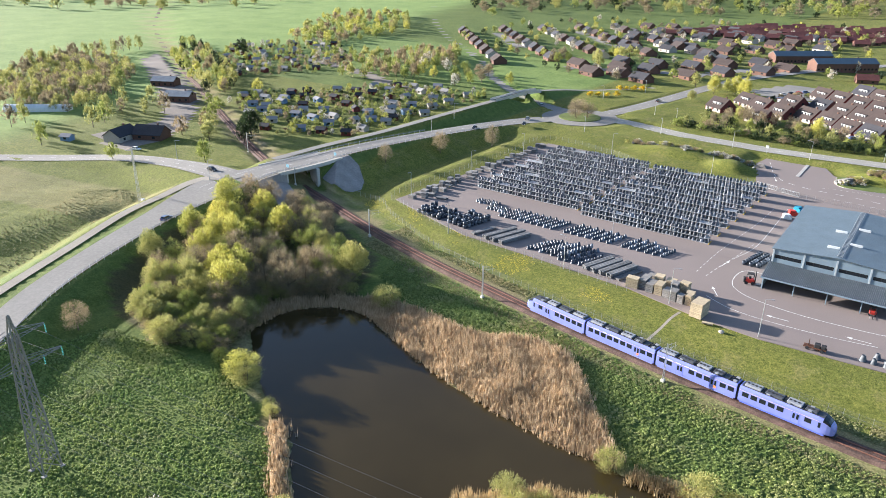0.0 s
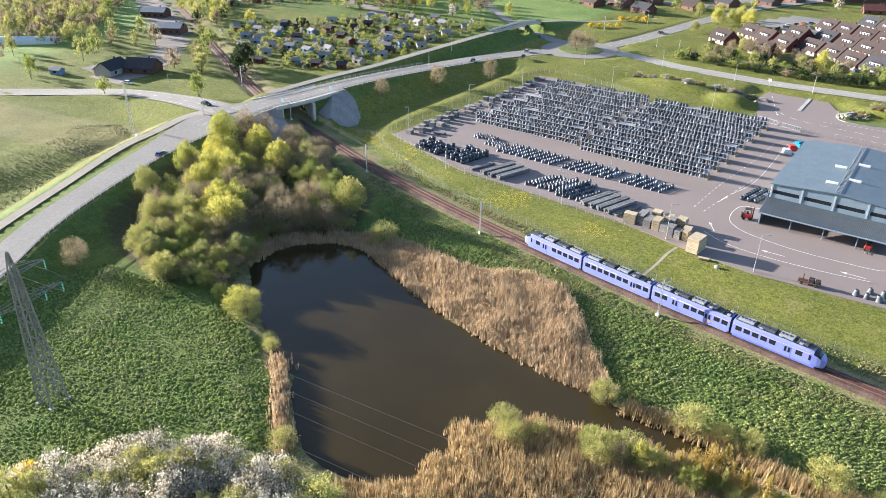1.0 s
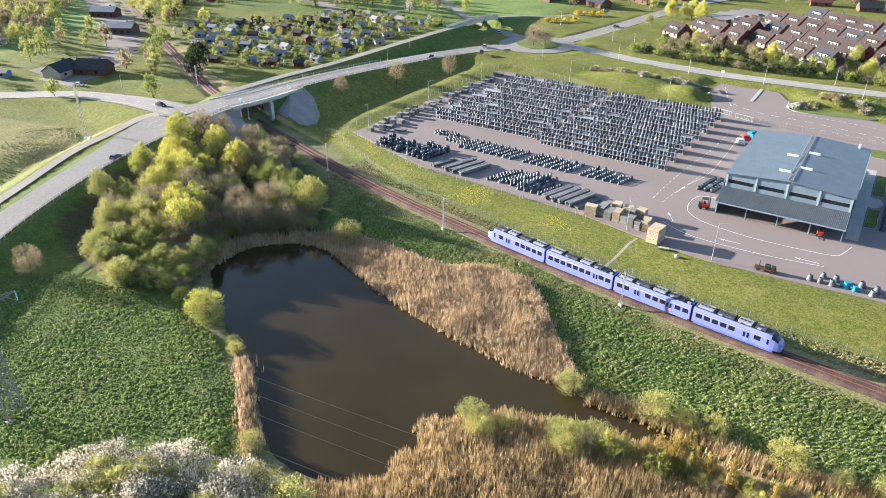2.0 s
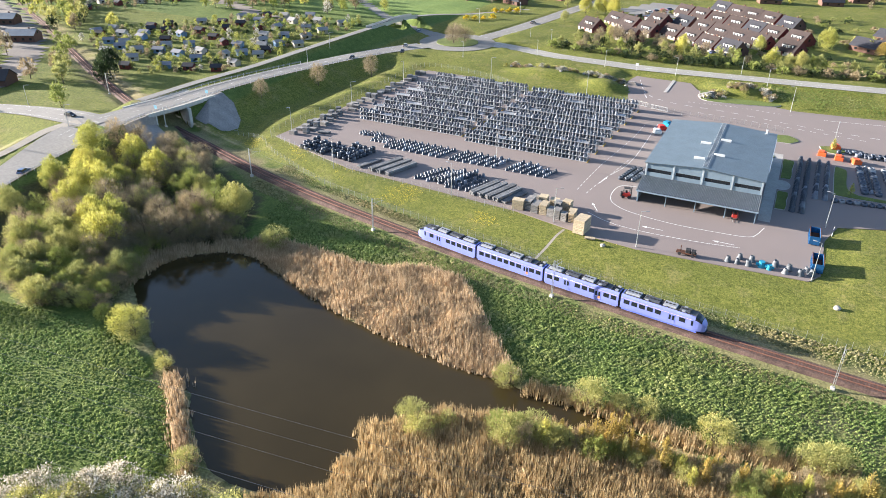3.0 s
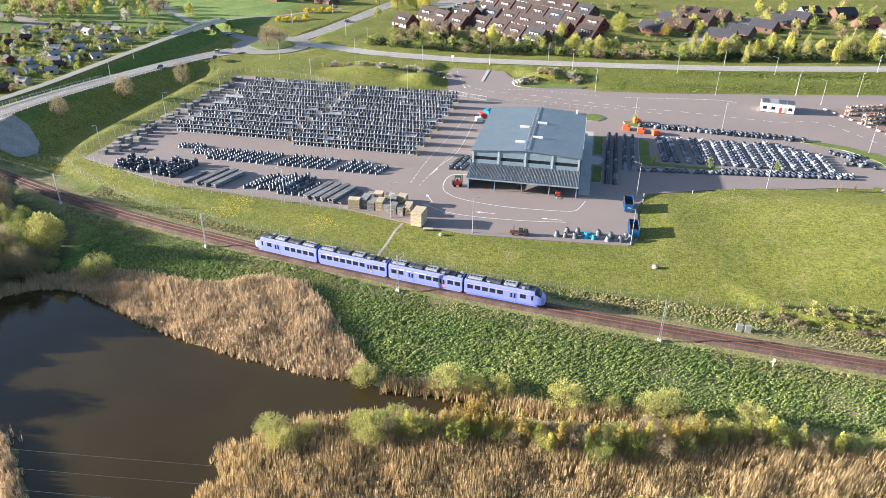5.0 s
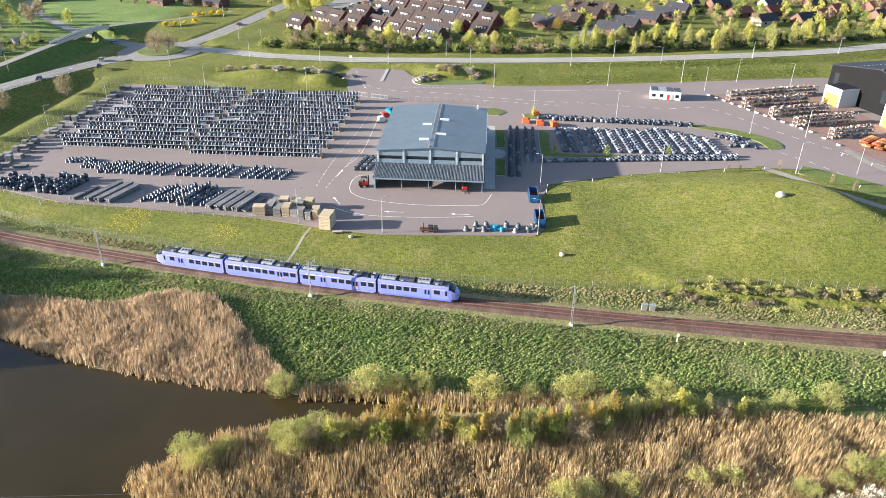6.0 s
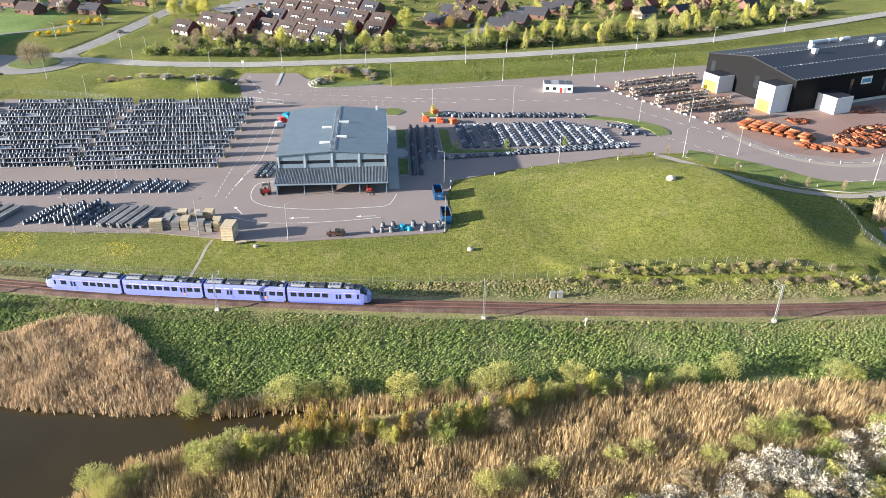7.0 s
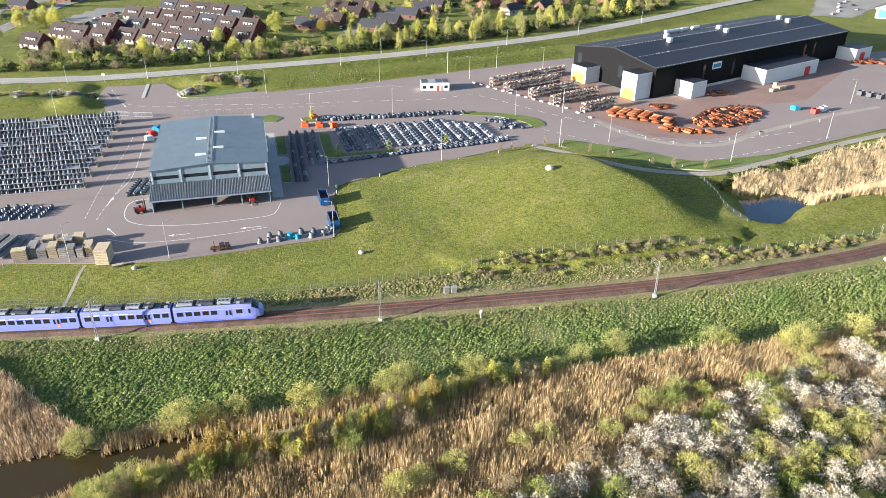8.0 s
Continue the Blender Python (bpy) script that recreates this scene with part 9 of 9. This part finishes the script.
# ---- trees and hedges of the surroundings ----
G_H = "roadside trees"
plant_all("tree", ["yellow"], [(-17, 391), (13, 414), (-50, 366), (-9, 366)], 9.5, "bright yellow-green maple beside the houses", "tree", G_H)
plant_all("tree", ["yellow"], [(-118, 462), (-112, 458), (-124, 455), (-105, 452)], 10, "broad yellow-green willow by the road", "tree", G_H)
plant_all("tree", ["pale", "gold"], [(-2, 364), (3, 363), (-127, 422), (38, 414), (-92, 392)], 7.5, "young tree with golden-green leaves", "tree", G_H)
plant_all("bare", ["brown"], [(-88, 386), (-84, 380), (-78, 378), (-72, 383), (-94, 378), (-60, 370), (-99, 372), (-66, 386), (-40, 372)], 7.5, "leafless brown tree before the houses", "tree", G_H)
plant_all("column", ["yellow", "pale"], [(47, 362), (61, 366), (77, 372), (93, 376), (100, 372), (118, 380), (132, 382), (146, 388), (156, 384), (165, 390), (184, 398), (209, 410), (230, 420), (250, 432), (70, 352), (110, 360), (140, 370), (53, 370), (85, 378), (124, 388), (176, 400), (220, 422), (265, 445)], 12.0, "slender birch with fresh yellow-green leaves by the road", "tree", "roadside birches")
plant_all("tree", ["pale", "yellow", "green"], [(56, 374), (68, 378), (84, 384), (112, 392), (126, 396), (150, 402), (172, 408), (195, 418), (88, 392), (135, 410)], 8.0, "leafing tree in the road hedge", "tree", "roadside birches")
hl = smooth_line([(-112, 356), (-80, 353), (-50, 352), (-20, 354), (20, 357), (55, 362), (95, 370), (150, 386), (210, 412), (280, 448)], 5.5)
hl2 = hl + np.array([0, 4.5])
grove("garden_hedges", "garden", ["dark", "brown", "green", "pale", "dark"], fill_poly([(-112, 372), (20, 372), (130, 405), (290, 462), (330, 560), (60, 510), (-60, 512), (-112, 445)], 300, 4.0), 2.2, "clipped garden hedges between the houses", "hedge", 1.3)
edge = smooth_line([(-108, 366), (-80, 363), (-50, 362), (-20, 364), (20, 368), (55, 374), (95, 382), (150, 398), (210, 424), (280, 460)], 4.2)
grove("roadside_thicket", "far", ["brown", "pale", "pale", "brown", "dark", "green"], edge + RNG.normal(0, 2.4, edge.shape), 6.4, "mixed budding trees and shrubs behind the main road", "trees", 0.9)
grove("road_hedge", "hedge", ["dark", "brown", "green", "dark"], np.vstack([hl + RNG.normal(0, 0.8, hl.shape), hl2 + RNG.normal(0, 1.0, hl.shape)]), 3.2, "dense dark hedge shrub along the main road", "hedge", 1.25)
plant_all("hedge", ["forsythia"], [(-176, 402), (-172, 406), (-168, 410), (-180, 399), (-170, 430), (-166, 433), (-162, 436), (-174, 428)], 2.6, "yellow flowering forsythia hedge", "shrub", "forsythia hedge", 1.2)
plant_all("bare", ["brown"], [(-164, 350), (-157, 347), (-161, 342)], 10.0, "leafless brown tree on the roundabout island", "tree", "", 1.5)
grove("allotment_trees", "far", ["pale", "green", "brown", "yellow", "white", "green"], [(x + RNG.normal(0, 2), y + RNG.normal(0, 2)) for x, y in fill_poly(ALLOT, 150, 5.0, lambda x, y: not inside(np.array([x]), np.array([y]), MEADOW_GAP)[0])], 3.9, "garden tree in the allotments", "trees")
grove("allotment_trees.001", "far", ["pale", "white", "brown", "yellow", "green", "pale"], fill_poly(ALLOT_WEST, 130, 7.5), 5.0, "garden tree among the western allotments", "trees")
grove("allotment_hedges", "garden", ["dark", "green", "brown", "pale"], fill_poly(ALLOT, 330, 2.6, lambda x, y: not inside(np.array([x]), np.array([y]), MEADOW_GAP)[0]) + fill_poly(ALLOT_WEST, 220, 4.0), 1.7, "garden hedge shrub in the allotments", "hedge")
grove("western_wood", "far", ["pale", "brown", "brown", "pale"], fill_poly([(-497, 206), (-548, 252), (-563, 294), (-540, 313), (-470, 284), (-425, 247), (-392, 214), (-384, 190), (-427, 174)], 190, 6.0), 8.5, "budding tree in the western wood", "trees")
poplars = smooth_line([(-520, 225, 0), (-558, 272, 0), (-569, 309, 0), (-579, 352, 0)], 6.0)[:, :2]
grove("poplar_row", "far", ["pale", "brown"], poplars + RNG.normal(0, 1.5, poplars.shape), 12.0, "row of slender poplars along the field", "trees", 0.7)
grove("farm_trees", "far", ["brown", "pale", "pale", "green"], [(-375, 156), (-338, 152), (-345, 181), (-362, 207), (-372, 214), (-438, 253), (-431, 234), (-380, 165), (-350, 190), (-366, 200), (-358, 197), (-392, 170), (-330, 148), (-372, 232), (-352, 214), (-346, 222)], 10.0, "tall leafing tree by the farmstead", "trees", 0.75)
grove("rail_belt", "far", ["yellow", "pale", "green", "brown", "dark"], fill_poly([(-536, 356), (-567, 401), (-471, 351), (-381, 299), (-356, 271), (-372, 268), (-440, 305), (-500, 335)], 60, 7.5), 9.5, "tree in the belt along the railway", "trees", 0.9)
plant_all("far", ["dark"], [(-268, 214), (-272, 219), (-276, 222), (-470, 380), (-478, 384), (-265, 209)], 12, "dark evergreen spruce beside the railway", "tree")
plant_all("far", ["green", "pale", "yellow", "brown"], [(-285, 205), (-291, 210), (-297, 198), (-279, 200), (-302, 215), (-310, 222), (-318, 232), (-330, 245), (-345, 250), (-370, 280), (-395, 305), (-410, 320), (-440, 325), (-350, 290), (-430, 300), (-250, 176), (-275, 150)], 8.5, "garden tree near the railway", "tree", "railway trees")
grove("field_trees", "haze", ["pale", "yellow", "brown", "green"], fill_poly([(-559, 523), (-657, 683), (-570, 711), (-476, 594), (-452, 498), (-469, 458), (-520, 470)], 120, 9), 9.0, "tree in the belt along the fields", "trees")
grove("common_trees", "haze", ["brown", "pale", "brown", "green"], fill_poly([(-401, 408), (-380, 444), (-341, 438), (-290, 372), (-313, 354), (-345, 356)], 42, 6.5) + fill_poly([(-376, 468), (-344, 495), (-301, 437), (-336, 425)], 34, 6.0), 8.5, "budding tree at the edge of the common", "trees", 0.8)
grove("valley_woods", "haze", ["pale", "brown", "pale"], fill_poly([(-1500, 520), (-1100, 480), (-900, 560), (-830, 640), (-900, 900), (-1300, 1300), (-1900, 1200)], 170, 22), 13.0, "tree in the far valley woods", "trees", 1.4)
plant_all("far", ["pale", "brown", "yellow", "white", "green"], fill_poly([(-360, 400), (-270, 365), (-235, 400), (-250, 420), (-330, 440)], 26, 8), 8.0, "tree along the lane", "tree", "lane trees")
plant_all("far", ["green", "brown"], [(-258, 512), (-254, 516), (-250, 508), (-262, 507), (-256, 503)], 9.0, "clump of budding trees on the common", "tree")
plant_all("far", ["yellow", "pale", "green"], [(-232, 520), (-228, 512), (-224, 505), (-220, 540), (-236, 560), (-228, 550), (-222, 560), (-140, 470), (-130, 478)], 10, "tall yellow-green tree by the suburb", "tree", "suburb trees")
grove("suburb_trees", "haze", ["pale", "green", "brown", "yellow", "white", "dark"], fill_poly([(-440, 620), (-340, 520), (-280, 490), (-210, 450), (-140, 470), (-95, 545), (20, 540), (180, 600), (280, 760), (80, 840), (-200, 980), (-400, 850)], 330, 9), 6.5, "garden tree among suburb houses", "trees")
grove("garden_trees", "far", ["pale", "yellow", "green", "brown"], fill_poly([(20, 395), (130, 430), (290, 470), (330, 560), (150, 540), (60, 500), (20, 450)], 80, 7), 7.0, "garden tree among detached houses", "trees")
grove("far_woods", "haze", ["brown", "pale", "green", "brown", "dark"], fill_poly([(-498, 760), (-713, 1041), (-439, 1300), (-152, 1571), (500, 1500), (560, 900), (300, 860), (200, 1000), (-103, 1123), (-298, 1003), (-480, 955)], 560, 17), 12, "tree in the far woodland belt", "trees", 1.3)

draped("car_park", [(345, 395), (366, 383), (440, 430), (470, 470), (420, 470), (385, 440)], ASPHALT, "pale asphalt car park beyond the hall", "pavement", 0.14, 2.0)
tb = thing("sales_pavilion", Matrix.Translation((395, 381, land1(395, 381))) @ Matrix.Rotation(0.5, 4, "Z"), "low pavilion with a turquoise front panel and white roof", "building")
part("wall", boxes((-12, 12, -7, 7, -1, 5.2)), WHITE_CLAD, tb)
part("roof", boxes((-13, 13, -8, 8, 5.2, 5.7), bevel=0.1), WHITE_CLAD, tb)
part("front_panel", boxes((-12.12, -12.003, -5.5, 5.5, 0.6, 4.9)), CYAN, tb, "turquoise front panel")
